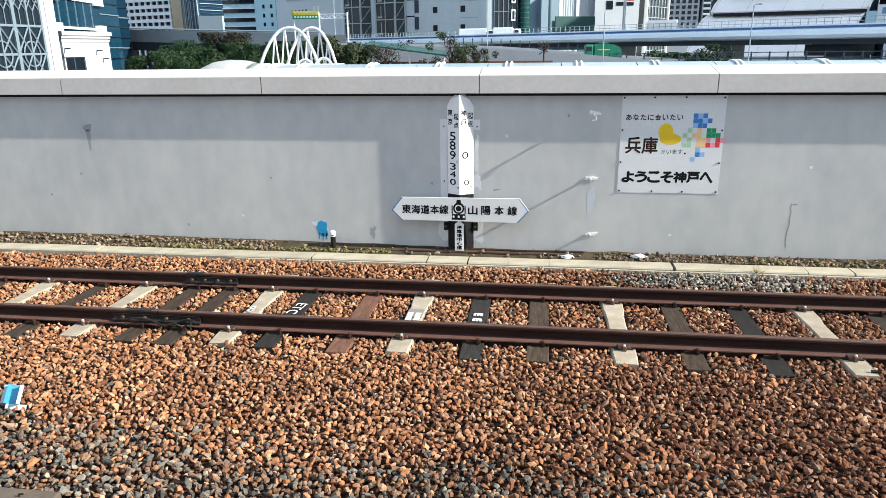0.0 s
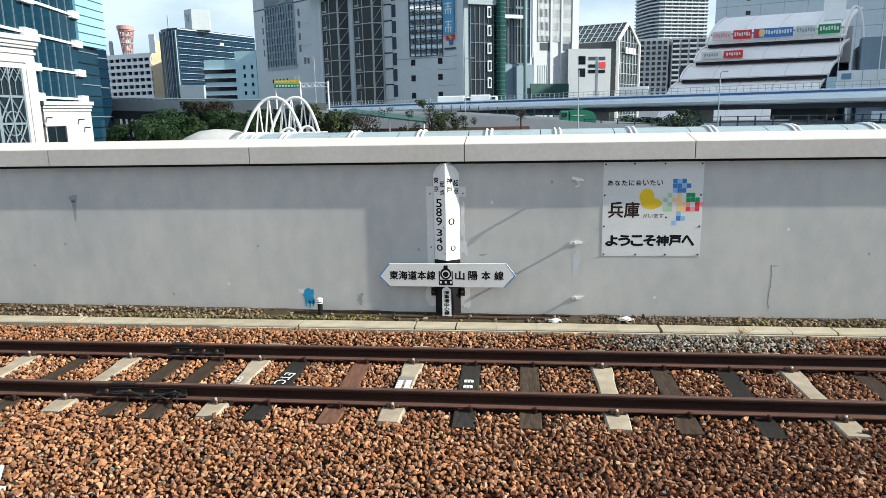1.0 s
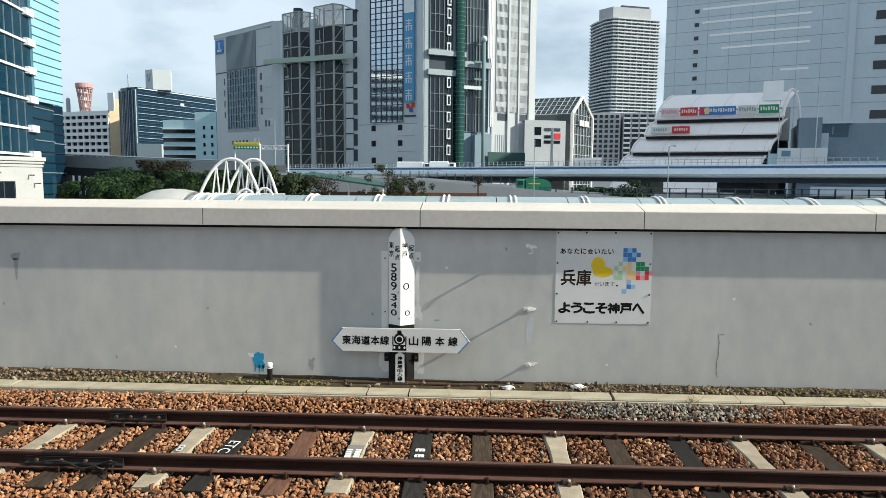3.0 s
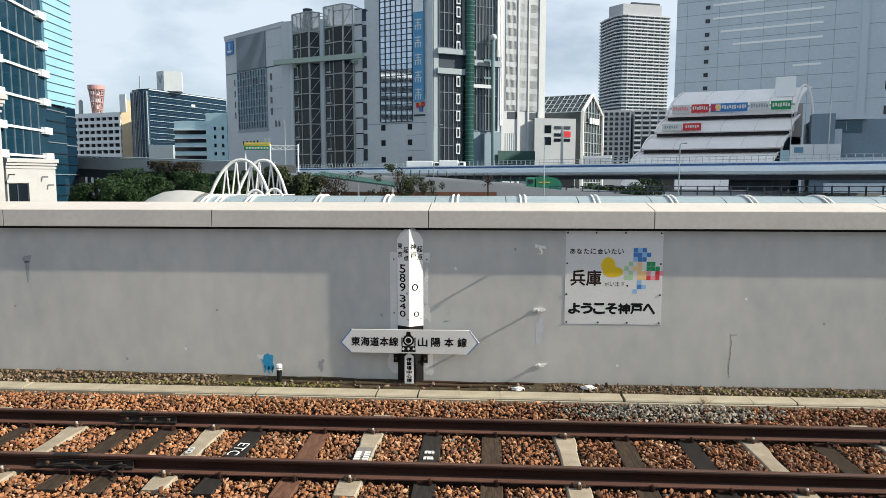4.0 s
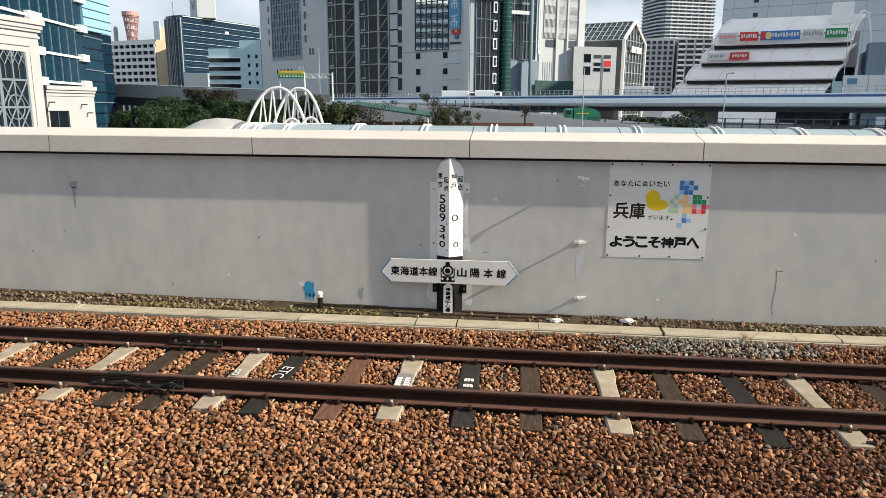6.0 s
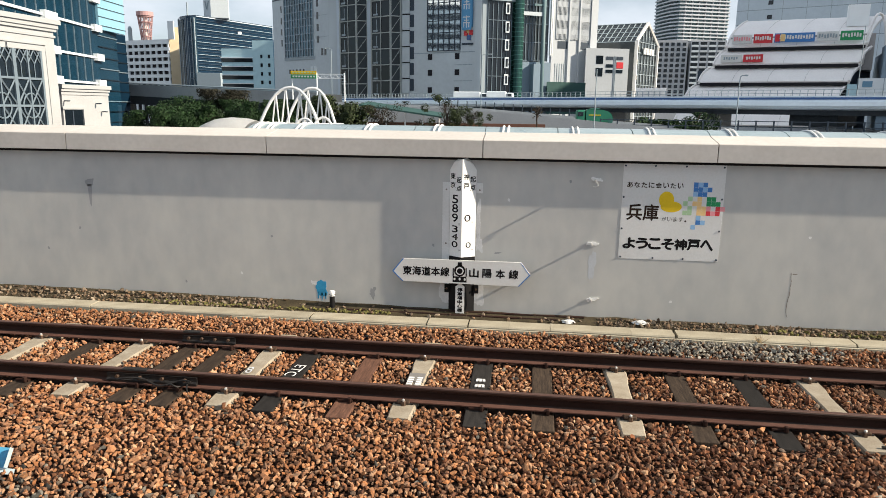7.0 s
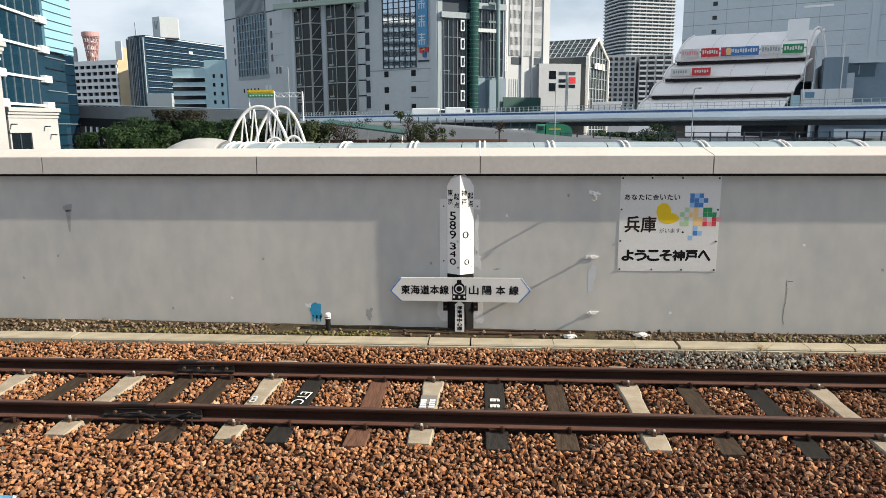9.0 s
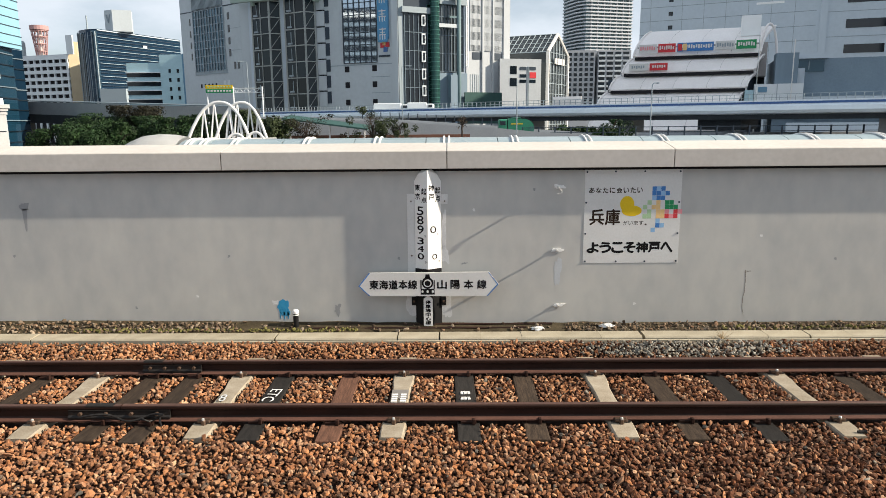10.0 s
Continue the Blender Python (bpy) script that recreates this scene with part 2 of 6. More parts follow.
M_gpale = glass_mat("pale_glass", (0.1, 0.12, 0.14), 0.2, 0.1, 0.02, 0.2)
M_gstair = glass_mat("stair_glass", (0.011, 0.021, 0.027), 0.1, 0.1)
M_gstair.node_tree.nodes["Principled BSDF"].inputs["IOR"].default_value = 1.33
M_clear = glass_mat("clear_stair_glass", (0.3, 0.33, 0.34), 0.1, 0.1)
M_clear.node_tree.nodes["Principled BSDF"].inputs["Alpha"].default_value = 0.5
M_stairsteel = plain("stair_steel", (0.36, 0.39, 0.385), 0.5)
M_mast = plain("mast_blue_grey", (0.13, 0.2, 0.22), 0.5)
M_banner = plain("banner_blue", (0.1, 0.3, 0.52), 0.5)
M_annexe = pbr("annexe_blue_wall", (0.2, 0.27, 0.33), (0.16, 0.22, 0.28), rough=0.6, scale=0.3, fine=4, bump=0.04)
# near-black, with the shade inside openings and gaps put into the colour
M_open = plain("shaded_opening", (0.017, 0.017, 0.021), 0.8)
M_mull = plain("mullion_grey", (0.295, 0.355, 0.395), 0.5)
M_mullb = plain("pale_blue_steel", (0.34, 0.43, 0.5), 0.5)
M_mullg = plain("green_steel", (0.055, 0.16, 0.14), 0.5)
# dark steel, also the painted shade of recesses
M_mulld = plain("dark_steel_and_shade", (0.042, 0.058, 0.08), 0.5)
M_palegreen = plain("pale_green_steel", (0.34, 0.43, 0.39), 0.5)
M_whitesteel = plain("white_steel", (0.7, 0.7, 0.69), 0.4)
M_roofm = pbr("pale_metal_roof", (0.84, 0.815, 0.81), (0.76, 0.735, 0.73), rough=0.5, scale=0.4, fine=4, bump=0.04)
M_roofedge = plain("roof_edge", (0.33, 0.32, 0.32), 0.5)
M_resi = pbr("flats_wall", (0.4, 0.42, 0.45), (0.34, 0.36, 0.39), rough=0.7, scale=0.1, fine=1, bump=0.04)
M_rail_white = pbr("balcony_front", (0.53, 0.56, 0.6), (0.46, 0.49, 0.53), rough=0.6, scale=0.2, fine=2, bump=0.03)
M_express = pbr("viaduct_cladding", (0.77, 0.85, 0.91), (0.69, 0.77, 0.83), rough=0.35, scale=0.5, fine=5, bump=0.04)
M_stripe = plain("viaduct_blue_stripe", (0.07, 0.14, 0.33), 0.5)
M_girder = pbr("viaduct_girder", (0.045, 0.054, 0.062), (0.028, 0.033, 0.04), rough=0.7, scale=0.8, fine=6, bump=0.1)
# bright cladding, also the painted reflections on the grey slab block
M_bright = pbr("bright_cladding_and_glint", (0.88, 0.9, 0.92), (0.8, 0.82, 0.84), rough=0.6, scale=0.15, fine=2, bump=0.04)
M_ribbed = pbr("white_ribs", (0.44, 0.475, 0.51), (0.39, 0.42, 0.45), rough=0.6, scale=0.15, fine=2, bump=0.04)
M_lattice = plain("lattice_grey", (0.15, 0.195, 0.235), 0.5)
# darker copy of the viaduct concrete, shade under the overpass painted in
M_darkconc = pbr("shaded_concrete", (0.17, 0.165, 0.165), (0.11, 0.108, 0.108), rough=0.85, scale=0.6, fine=8, bump=0.1)
M_conc = pbr("viaduct_concrete", (0.325, 0.345, 0.365), (0.26, 0.278, 0.295), rough=0.85, scale=0.6, fine=8, bump=0.1)
M_tube = pbr("tube_glazing", (0.29, 0.36, 0.39), (0.22, 0.29, 0.32), rough=0.3, scale=0.8, fine=10, bump=0.03)
M_asphalt = pbr("grey_asphalt", (0.34, 0.36, 0.38), (0.28, 0.3, 0.32), rough=0.9, scale=0.7, fine=9, bump=0.1)
M_teal = pbr("teal_roof", (0.035, 0.085, 0.08), (0.028, 0.068, 0.064), rough=0.6, scale=1, fine=10, bump=0.05)
M_brick = pbr("brown_wall", (0.2, 0.1, 0.07), (0.14, 0.07, 0.05), rough=0.85, scale=1, fine=10, bump=0.1)
M_truck = pbr("truck_green", (0.02, 0.19, 0.11), (0.015, 0.16, 0.09), rough=0.4, scale=1, fine=10, bump=0.02)
M_tyre = plain("tyre_rubber", (0.02, 0.02, 0.02), 0.9)
M_towerred = plain("tower_red", (0.42, 0.26, 0.26), 0.6)
M_bark = pbr("bark", (0.055, 0.043, 0.033), (0.028, 0.022, 0.018), rough=0.9, scale=4, fine=30, bump=0.5)
M_leaf = pbr("evergreen_leaves", (0.02, 0.05, 0.014), (0.007, 0.018, 0.006), rough=0.7, scale=1.5, fine=9, bump=0.0, island=0.5)
M_leafy = pbr("olive_leaves", (0.034, 0.05, 0.018), (0.016, 0.024, 0.009), rough=0.7, scale=1.5, fine=9, bump=0.0, island=0.5)
M_leafb = pbr("brown_leaves", (0.024, 0.023, 0.014), (0.011, 0.011, 0.007), rough=0.8, scale=1.5, fine=9, bump=0.0, island=0.5)


# ---- building helpers ----
def root_of(ob):
    while ob.parent:
        ob = ob.parent
    return ob


def mesh_of(name, bm, material, smooth=False):
    if smooth:
        for e in bm.edges:
            e.smooth = not (len(e.link_faces) != 2 or e.calc_face_angle(0) > 0.75)
    me = bpy.data.meshes.new(name)
    bm.to_mesh(me)
    bm.free()
    if material:
        me.materials.append(material)
    if smooth:
        me.polygons.foreach_set("use_smooth", [True] * len(me.polygons))
    return me


def thing(name, loc, label, category, group="", kind=""):
    ob = new(name)
    ob.empty_display_size = 0.1
    ob.location = loc
    return tagged(ob, label, category, group, kind)


def part(name, bm, material, parent, label="", smooth=False):
    """One mesh under a thing; the bmesh is in world metres."""
    me = mesh_of(name, bm, material, smooth)
    me.transform(Matrix.Translation(-root_of(parent).location))
    ob = new(name, me)
    ob.parent = parent
    return tagged(ob, label)


def piece(name, me, parent, m):
    """An object on shared mesh data, placed by a world pose."""
    ob = new(name, me)
    ob.parent = parent
    ob.matrix_basis = Matrix.Translation(-root_of(parent).location) @ m
    return ob


def solo(name, bm, material, label, category="", group="", kind="", smooth=False, loc=None):
    me = mesh_of(name, bm, material, smooth)
    ob = new(name, me)
    if loc is not None:
        me.transform(Matrix.Translation(-Vector(loc)))
        ob.location = loc
    return tagged(ob, label, category, group, kind)


def box(bm, x0, x1, y0, y1, z0, z1, m=None, bevel=0.0):
    vs = [bm.verts.new((x, y, z)) for z in (z0, z1) for x, y in ((x0, y0), (x1, y0), (x1, y1), (x0, y1))]
    fs = [bm.faces.new([vs[i] for i in f]) for f in ((3, 2, 1, 0), (4, 5, 6, 7), (0, 1, 5, 4), (1, 2, 6, 5), (2, 3, 7, 6), (3, 0, 4, 7))]
    if bevel:
        es = list({e for f in fs for e in f.edges})
        r = bmesh.ops.bevel(bm, geom=es, offset=bevel, segments=2, affect="EDGES", profile=0.5)
        vs = list({v for f in r["faces"] for v in f.verts} | {v for v in vs if v.is_valid})
    if m is not None:
        for v in vs:
            v.co = m @ v.co
    return bm


def bx(*a, **k):
    return box(bmesh.new(), *a, **k)


def prism(pts, z0, z1, bm=None):
    bm = bm or bmesh.new()
    lo = [bm.verts.new((x, y, z0)) for x, y in pts]
    hi = [bm.verts.new((x, y, z1)) for x, y in pts]
    n = len(pts)
    bm.faces.new(hi)
    bm.faces.new(lo[::-1])
    for i in range(n):
        bm.faces.new((lo[i], lo[(i + 1) % n], hi[(i + 1) % n], hi[i]))
    bmesh.ops.recalc_face_normals(bm, faces=bm.faces)
    return bm


def extrude_x(profile, x0, x1, bm=None):
    """A closed (y, z) outline drawn out along x."""
    bm = bm or bmesh.new()
    a = [bm.verts.new((x0, y, z)) for y, z in profile]
    b = [bm.verts.new((x1, y, z)) for y, z in profile]
    n = len(profile)
    bm.faces.new(a)
    bm.faces.new(b[::-1])
    for i in range(n):
        bm.faces.new((a[i], b[i], b[(i + 1) % n], a[(i + 1) % n]))
    bmesh.ops.recalc_face_normals(bm, faces=bm.faces)
    return bm


def tube(pts, r, n=8, bm=None):
    """A round bar along a line of points."""
    bm = bm or bmesh.new()
    pts = [Vector(p) for p in pts]
    rings = []
    for i, p in enumerate(pts):
        d = (pts[min(i + 1, len(pts) - 1)] - pts[max(i - 1, 0)]).normalized()
        q = d.to_track_quat("Z", "Y")
        rr = r[i] if isinstance(r, (list, tuple)) else r
        rings.append([bm.verts.new(p + q @ Vector((rr * math.cos(2 * math.pi * k / n), rr * math.sin(2 * math.pi * k / n), 0))) for k in range(n)])
    for a, b in zip(rings, rings[1:]):
        for k in range(n):
            bm.faces.new((a[k], a[(k + 1) % n], b[(k + 1) % n], b[k]))
    bm.faces.new(rings[0][::-1])
    bm.faces.new(rings[-1])
    return bm


def outline(pts, m, depth, bm=None):
    """A flat plate from (x, y) points, depth thick, its front towards +z of m."""
    bm = bm or bmesh.new()
    a = [bm.verts.new(m @ Vector((x, y, 0))) for x, y in pts]
    b = [bm.verts.new(m @ Vector((x, y, depth))) for x, y in pts]
    n = len(pts)
    bm.faces.new(b)
    bm.faces.new(a[::-1])
    for i in range(n):
        bm.faces.new((a[i], a[(i + 1) % n], b[(i + 1) % n], b[i]))
    bmesh.ops.recalc_face_normals(bm, faces=bm.faces)
    return bm


def ring_pts(cx, cy, rx, ry, n=20):
    return [(cx + rx * math.cos(2 * math.pi * k / n), cy + ry * math.sin(2 * math.pi * k / n)) for k in range(n)]


def fac(a, b):
    """The frame of a facade from a to b as seen: u along it, v into the building, z up."""
    u = Vector((b[0] - a[0], b[1] - a[1], 0)).normalized()
    v = Vector((-u.y, u.x, 0))
    m = Matrix((u, v, (0, 0, 1))).transposed().to_4x4()
    m.translation = (a[0], a[1], 0)
    return m


def face_m(y, x=0.0, z=0.0):
    """Plates and letters on the wall side: x along it, y up, front towards the track."""
    return Matrix.Translation((x, y, z)) @ pose(0, 0, 0, 90)


def lettering(name, body, m, x0, x1, y0, y1, material, parent, depth=0.0004, bold=0.0):
    """Letters fitted into the rectangle x0..x1, y0..y1 of the frame m."""
    cu = bpy.data.curves.new(name, "FONT")
    cu.body, cu.size = body, 1.0
    cu.resolution_u = 3
    tmp = new(name, cu)
    me = bpy.data.meshes.new_from_object(tmp.evaluated_get(bpy.context.evaluated_depsgraph_get()))
    bpy.data.objects.remove(tmp)
    co = np.zeros(len(me.vertices) * 3)
    me.vertices.foreach_get("co", co)
    co = co.reshape(-1, 3)
    lo, hi = co.min(0), co.max(0)
    bm = bmesh.new()
    for k, (shift, rise) in enumerate(((0, 0), (-bold, 0), (bold, 0), (0, bold), (0, -bold)) if bold else ((0, 0),)):
        first = len(bm.verts)
        bm.from_mesh(me)
        bm.verts.ensure_lookup_table()
        for v in bm.verts[first:]:
            v.co = m @ Vector((x0 + shift + (v.co.x - lo[0]) / (hi[0] - lo[0]) * (x1 - x0), y0 + rise + (v.co.y - lo[1]) / (hi[1] - lo[1]) * (y1 - y0), depth + k * 0.00015))
    bpy.data.meshes.remove(me)
    return part(name, bm, material, parent)


# ---- the railway deck and its wall ----
WALL_Y = 8.955
bm = bmesh.new()
R = 4200
ring = [bm.verts.new((R * math.cos(k * math.pi / 16), R * math.sin(k * math.pi / 16), -6.2)) for k in range(32)]
bm.faces.new(ring)
solo("ground", bm, M_ground, "grey city ground of streets below the railway", "ground", kind="structure")
solo("railway_deck", bx(-40, 40, -12, 9.3, -1.6, -0.16), M_conc, "concrete viaduct deck under the ballast", "deck", kind="structure")
solo("deck_wall", bx(-40, 40, 8.98, 9.28, -6.2, -1.603), M_conc, "concrete viaduct side below the deck", "wall", kind="structure")
plat = thing("platform", (0, 0, 0), "grey concrete station platform beside the track", "platform", kind="structure")
part("slab", bx(-40, 40, -6, 1.55, 0.85, 1.05, bevel=0.02), M_platform, plat)
part("base", bx(-40, 40, -5.8, 1.4, -0.157, 0.847), M_platform, plat)


def bed_height(x, y):
    return -0.045 + 0.045 * max(0.0, min(1.0, (y - 7.9) / 0.35)) + 0.018 * noise.noise((x * 0.7, y * 0.7, 3.0))


bm = bmesh.new()
nx, ny = 160, 60
grid = [[bm.verts.new((-40 + 80 * i / nx, 1.45 + 6.93 * j / ny, bed_height(-40 + 80 * i / nx, 1.45 + 6.93 * j / ny))) for i in range(nx + 1)] for j in range(ny + 1)]
for j in range(ny):
    for i in range(nx):
        bm.faces.new((grid[j][i], grid[j][i + 1], grid[j + 1][i + 1], grid[j + 1][i]))
solo("ballast_bed", bm, M_bed, "rust-stained bed of ballast, darkened for shade between the loose stones", "ballast", kind="structure", smooth=True)

bm = bmesh.new()
nx, ny = 300, 8
grid = [[bm.verts.new((-40 + 80 * i / nx, 8.67 + 0.29 * j / ny,
        (0.03 if j < 1 else 0.045) + j / ny * (0.1 - 0.06 * min(1, max(0, (-40 + 80 * i / nx + 4.5) / 5.5))) + 0.02 * noise.noise((i * 0.9, j * 0.7, 1)))) for i in range(nx + 1)] for j in range(ny + 1)]
for j in range(ny):
    for i in range(nx):
        bm.faces.new((grid[j][i], grid[j][i + 1], grid[j + 1][i + 1], grid[j + 1][i]))
solo("soil_strip", bm, M_soil, "strip of brown soil and dirt at the foot of the wall", "soil", kind="structure", smooth=True)

wall = thing("wall_north", (0, WALL_Y, 0), "grey painted concrete parapet wall with stains and pale coping", "wall", kind="structure")
part("wall_face", bx(-40, 40, WALL_Y, 9.25, -0.157, 2.068), M_wall, wall)
part("coping_line", bx(-40, 40, WALL_Y - 0.012, WALL_Y, 2.038, 2.068), M_black, wall, "black line under the coping")
for k in range(-8, 9):
    x0 = 0.118 + 2.763 * k
    part("coping", extrude_x([(8.845, 2.075), (8.845, 2.283), (8.853, 2.293), (9.33, 2.372), (9.36, 2.36), (9.36, 2.075)], x0 + 0.006, x0 + 2.757), M_cope, wall)
part("coping_core", bx(-22, 25, 8.87, 9.34, 2.07, 2.27), M_crack, wall, "dark joint between the coping stones")


# marks on the wall
def blot(cx, cz, w, h, seed, n=26, rough=0.25):
    rnd = random.Random(seed)
    ph = [rnd.uniform(0, 6.28) for _ in range(4)]
    pts = []
    for k in range(n):
        a = 2 * math.pi * k / n
        r = 1 + rough * (math.sin(2 * a + ph[0]) * 0.5 + math.sin(3 * a + ph[1]) * 0.4 + math.sin(5 * a + ph[2]) * 0.4 + math.sin(9 * a + ph[3]) * 0.3)
        ca, sa = math.cos(a), math.sin(a)
        k2 = 1 / max(abs(ca), abs(sa)) ** 0.6
        pts.append((cx + w / 2 * ca * r * k2, cz + h / 2 * sa * r * k2))
    return pts


def wall_mark(pts, material, label, thick=0.001, name="wall_stain"):
    return part(name, outline(pts, face_m(WALL_Y), thick), material, wall, label)


wall_mark(blot(-5.2, 1.63, 0.11, 0.1, 1), M_stain, "dark grey damp stain")
wall_mark([(-5.235, 1.6), (-5.165, 1.6), (-5.19, 1.34), (-5.2, 1.3), (-5.215, 1.34)], M_stain, "dark drip")
wall_mark(blot(1.512, 0.76, 0.09, 0.33, 2), M_drip, "pale drip below the bracket")
wall_mark(blot(-1.995, 0.3, 0.15, 0.2, 5, rough=0.2), M_spray, "bright blue sprayed mark", 0.002, "paint_mark")
wall_mark(blot(-2.09, 0.37, 0.08, 0.06, 8, rough=0.4), M_smear, "pale smear beside the blue mark")
for k in range(3):
    wall_mark([(-2.055 + 0.05 * k, 0.24), (-2.03 + 0.05 * k, 0.24), (-2.035 + 0.05 * k, 0.15 - 0.02 * (k % 2)), (-2.05 + 0.05 * k, 0.16)], M_spray, "blue drip", 0.002, "paint_mark")
wall_mark(blot(-1.3, 0.27, 0.08, 0.12, 6, rough=0.5), M_stain, "dark stain near the ground")
wall_mark(blot(0.085, 0.98, 0.09, 0.2, 11, rough=0.3), M_smear, "white adhesive smear beside the post")
wall_mark(blot(0.075, 1.3, 0.05, 0.5, 21, rough=0.3), M_smear, "thin adhesive smear along the post")
wall_mark(blot(-0.35, 0.33, 0.13, 0.3, 12, rough=0.2), M_smear, "white adhesive smear beside the post")
wall_mark(blot(0.1, 0.3, 0.12, 0.3, 13, rough=0.25), M_smear, "white adhesive smear beside the post")
wall_mark(blot(0.33, 0.87, 0.08, 0.02, 22, rough=0.5), M_stain, "scratch beside the post")
rnd = random.Random(4)
crack = [(3.885 + 0.012 * math.sin(z * 13) + 0.006 * math.sin(z * 41) + rnd.uniform(-0.007, 0.007), z) for z in [0.2 + 0.035 * k for k in range(17)]]
wall_mark([(x - 0.0025, z) for x, z in crack] + [(x + 0.003, z) for x, z in crack[::-1]], M_crack, "thin brown crack", 0.0015, "crack")
wall_mark([(3.9, 0.74), (3.955, 0.742), (3.955, 0.75), (3.9, 0.75)], M_crack, "thin brown crack", 0.0015, "crack")
for k, (x, z) in enumerate([(-3.1, 0.46), (-5.4, 1.0), (-2.66, 0.98), (0.45, 1.55), (-5.9, 0.7), (-0.5, 0.94), (4.05, 1.2), (1.2, 1.8), (-3.9, 0.31), (2.5, 0.33), (5.0, 0.9)]):
    wall_mark(blot(x, z, 0.03, 0.035, 30 + k), M_stain if k % 3 else M_marking, "small chip in the paint")

# kerb
kerb = thing("kerb", (0, 8.45, 0), "pale weathered concrete kerb in short lengths beside the track", "kerb", kind="structure")
prof = [(8.44, -0.06), (8.44, 0.036), (8.452, 0.052), (8.475, 0.059), (8.66, 0.059), (8.69, 0.051), (8.7, 0.04), (8.7, -0.06)]


def kerb_mesh(length):
    return mesh_of("kerb_block", extrude_x(prof, -length / 2 + 0.0018, length / 2 - 0.0018), M_kerb)


short_kerb, long_kerb = kerb_mesh(0.5), kerb_mesh(1.0)
rnd = random.Random(7)
x = -1.0
while x < 12:
    piece("kerb_block", short_kerb, kerb, pose(x + 0.25, rnd.uniform(-0.004, 0.004), rnd.uniform(-0.002, 0.002), 0, 0, rnd.uniform(-0.15, 0.15)))
    x += 0.5
x = -1.0
while x > -14:
    piece("kerb_block", long_kerb, kerb, pose(x - 0.5, rnd.uniform(-0.004, 0.004), rnd.uniform(-0.003, 0.003), 0, 0, rnd.uniform(-0.1, 0.1)))
    x -= 1.0
part("kerb_footing", bx(-3.0, 12, 8.366, 8.392, -0.1, 0.04, bevel=0.004), M_kerb, kerb, "thin pale footing along the kerb")


# ---- track ----
def rail_profile(c):
    half = [(0.061, 0.022), (0.061, 0.03), (0.02, 0.042), (0.009, 0.055), (0.008, 0.115), (0.028, 0.125), (0.0325, 0.132), (0.0325, 0.15), (0.026, 0.158)]
    return [(c + y, z) for y, z in half] + [(c - y, z) for y, z in half[::-1]]


NEAR, FAR = 6.235, 7.385
for c in (NEAR, FAR):
    for x0, x1 in ((-30, -2.815), (-2.807, 30)):
        r = thing("rail", ((x0 + x1) / 2, c, 0.022), "rust-brown steel rail on sleepers", "rail", group="rails of the track")
        part("rail_body", extrude_x(rail_profile(c), x0, x1), M_rail, r)
        # foot strips in the paler colour, a painted lit edge
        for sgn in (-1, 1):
            part("rail_foot", extrude_x([(c + sgn * 0.0618, 0.0212), (c + sgn * 0.0618, 0.0307), (c + sgn * 0.022, 0.0427), (c + sgn * 0.022, 0.0402), (c + sgn * 0.0588, 0.0289), (c + sgn * 0.0588, 0.0212)], x0, x1), M_foot, r, "dusty rail foot, its lit edge painted paler")
        part("running_surface", extrude_x([(c - 0.024, 0.158), (c + 0.024, 0.158), (c + 0.02, 0.1605), (c - 0.02, 0.1605)], x0, x1), M_head, r, "duller worn top of the rail")


def joint(xc, c, length, name="rail_joint"):
    t = thing(name, (xc, c, 0.022), "black insulated joint with bolted plates on the rail", "rail joint", group="rail joints")
    for s in (-1, 1):
        part("fishplate", extrude_x([(c + s * 0.012, 0.045), (c + s * 0.05, 0.042), (c + s * 0.052, 0.06), (c + s * 0.036, 0.075), (c + s * 0.036, 0.11), (c + s * 0.041, 0.122), (c + s * 0.012, 0.122)], xc - length / 2, xc + length / 2), M_joint, t)
    for k in range(4):
        bxp = xc - length / 2 + length * (k + 0.5) / 4
        part("bolt", tube([(bxp, c - 0.036, 0.092), (bxp, c - 0.066, 0.092)], 0.017, 6), M_bolt, t)
    part("joint_cap", extrude_x([(c - 0.034, 0.15), (c + 0.034, 0.15), (c + 0.03, 0.164), (c - 0.03, 0.164)], xc - 0.3, xc - 0.05 if c == NEAR else xc - 0.1), M_joint, t)
    return t


joint(-2.81, FAR, 0.62)
tj = joint(-2.83, NEAR, 0.92)
part("bond_cable", tube([(-3.15 + 0.05 * k, 6.155 - 0.02 * math.sin(k * 0.9), 0.075 + 0.03 * math.sin(k * 0.55)) for k in range(16)], 0.009, 6), M_joint, tj, "slack black cable along the rail")
part("bond_cable", tube([(-2.62 + 0.03 * k, 6.13 - 0.012 * k * math.sin(k), 0.06 + 0.018 * math.sin(k * 1.3)) for k in range(9)], 0.008, 6), M_joint, tj)

FAR_END = 1.07
PC_X = [-3.585, -2.06, -0.35, 1.66, 3.565]
WOOD_X = [(-4.155, 0), (-3.01, 0), (-2.572, 0), (-1.605, 1), (-0.908, 2), (0.295, 1), (0.9, 0), (2.25, 0), (2.908, 1), (4.24, 0)]
x = 4.24
side = 0
while x < 11:
    x += 0.655
    side += 1
    if side % 3 == 1:
        PC_X.append(x)
    else:
        WOOD_X.append((x, side % 2))
x = -4.155
side = 0
while x > -12:
    x -= 0.655
    side += 1
    if side % 3 == 1:
        PC_X.append(x)
    else:
        WOOD_X.append((x, 0))


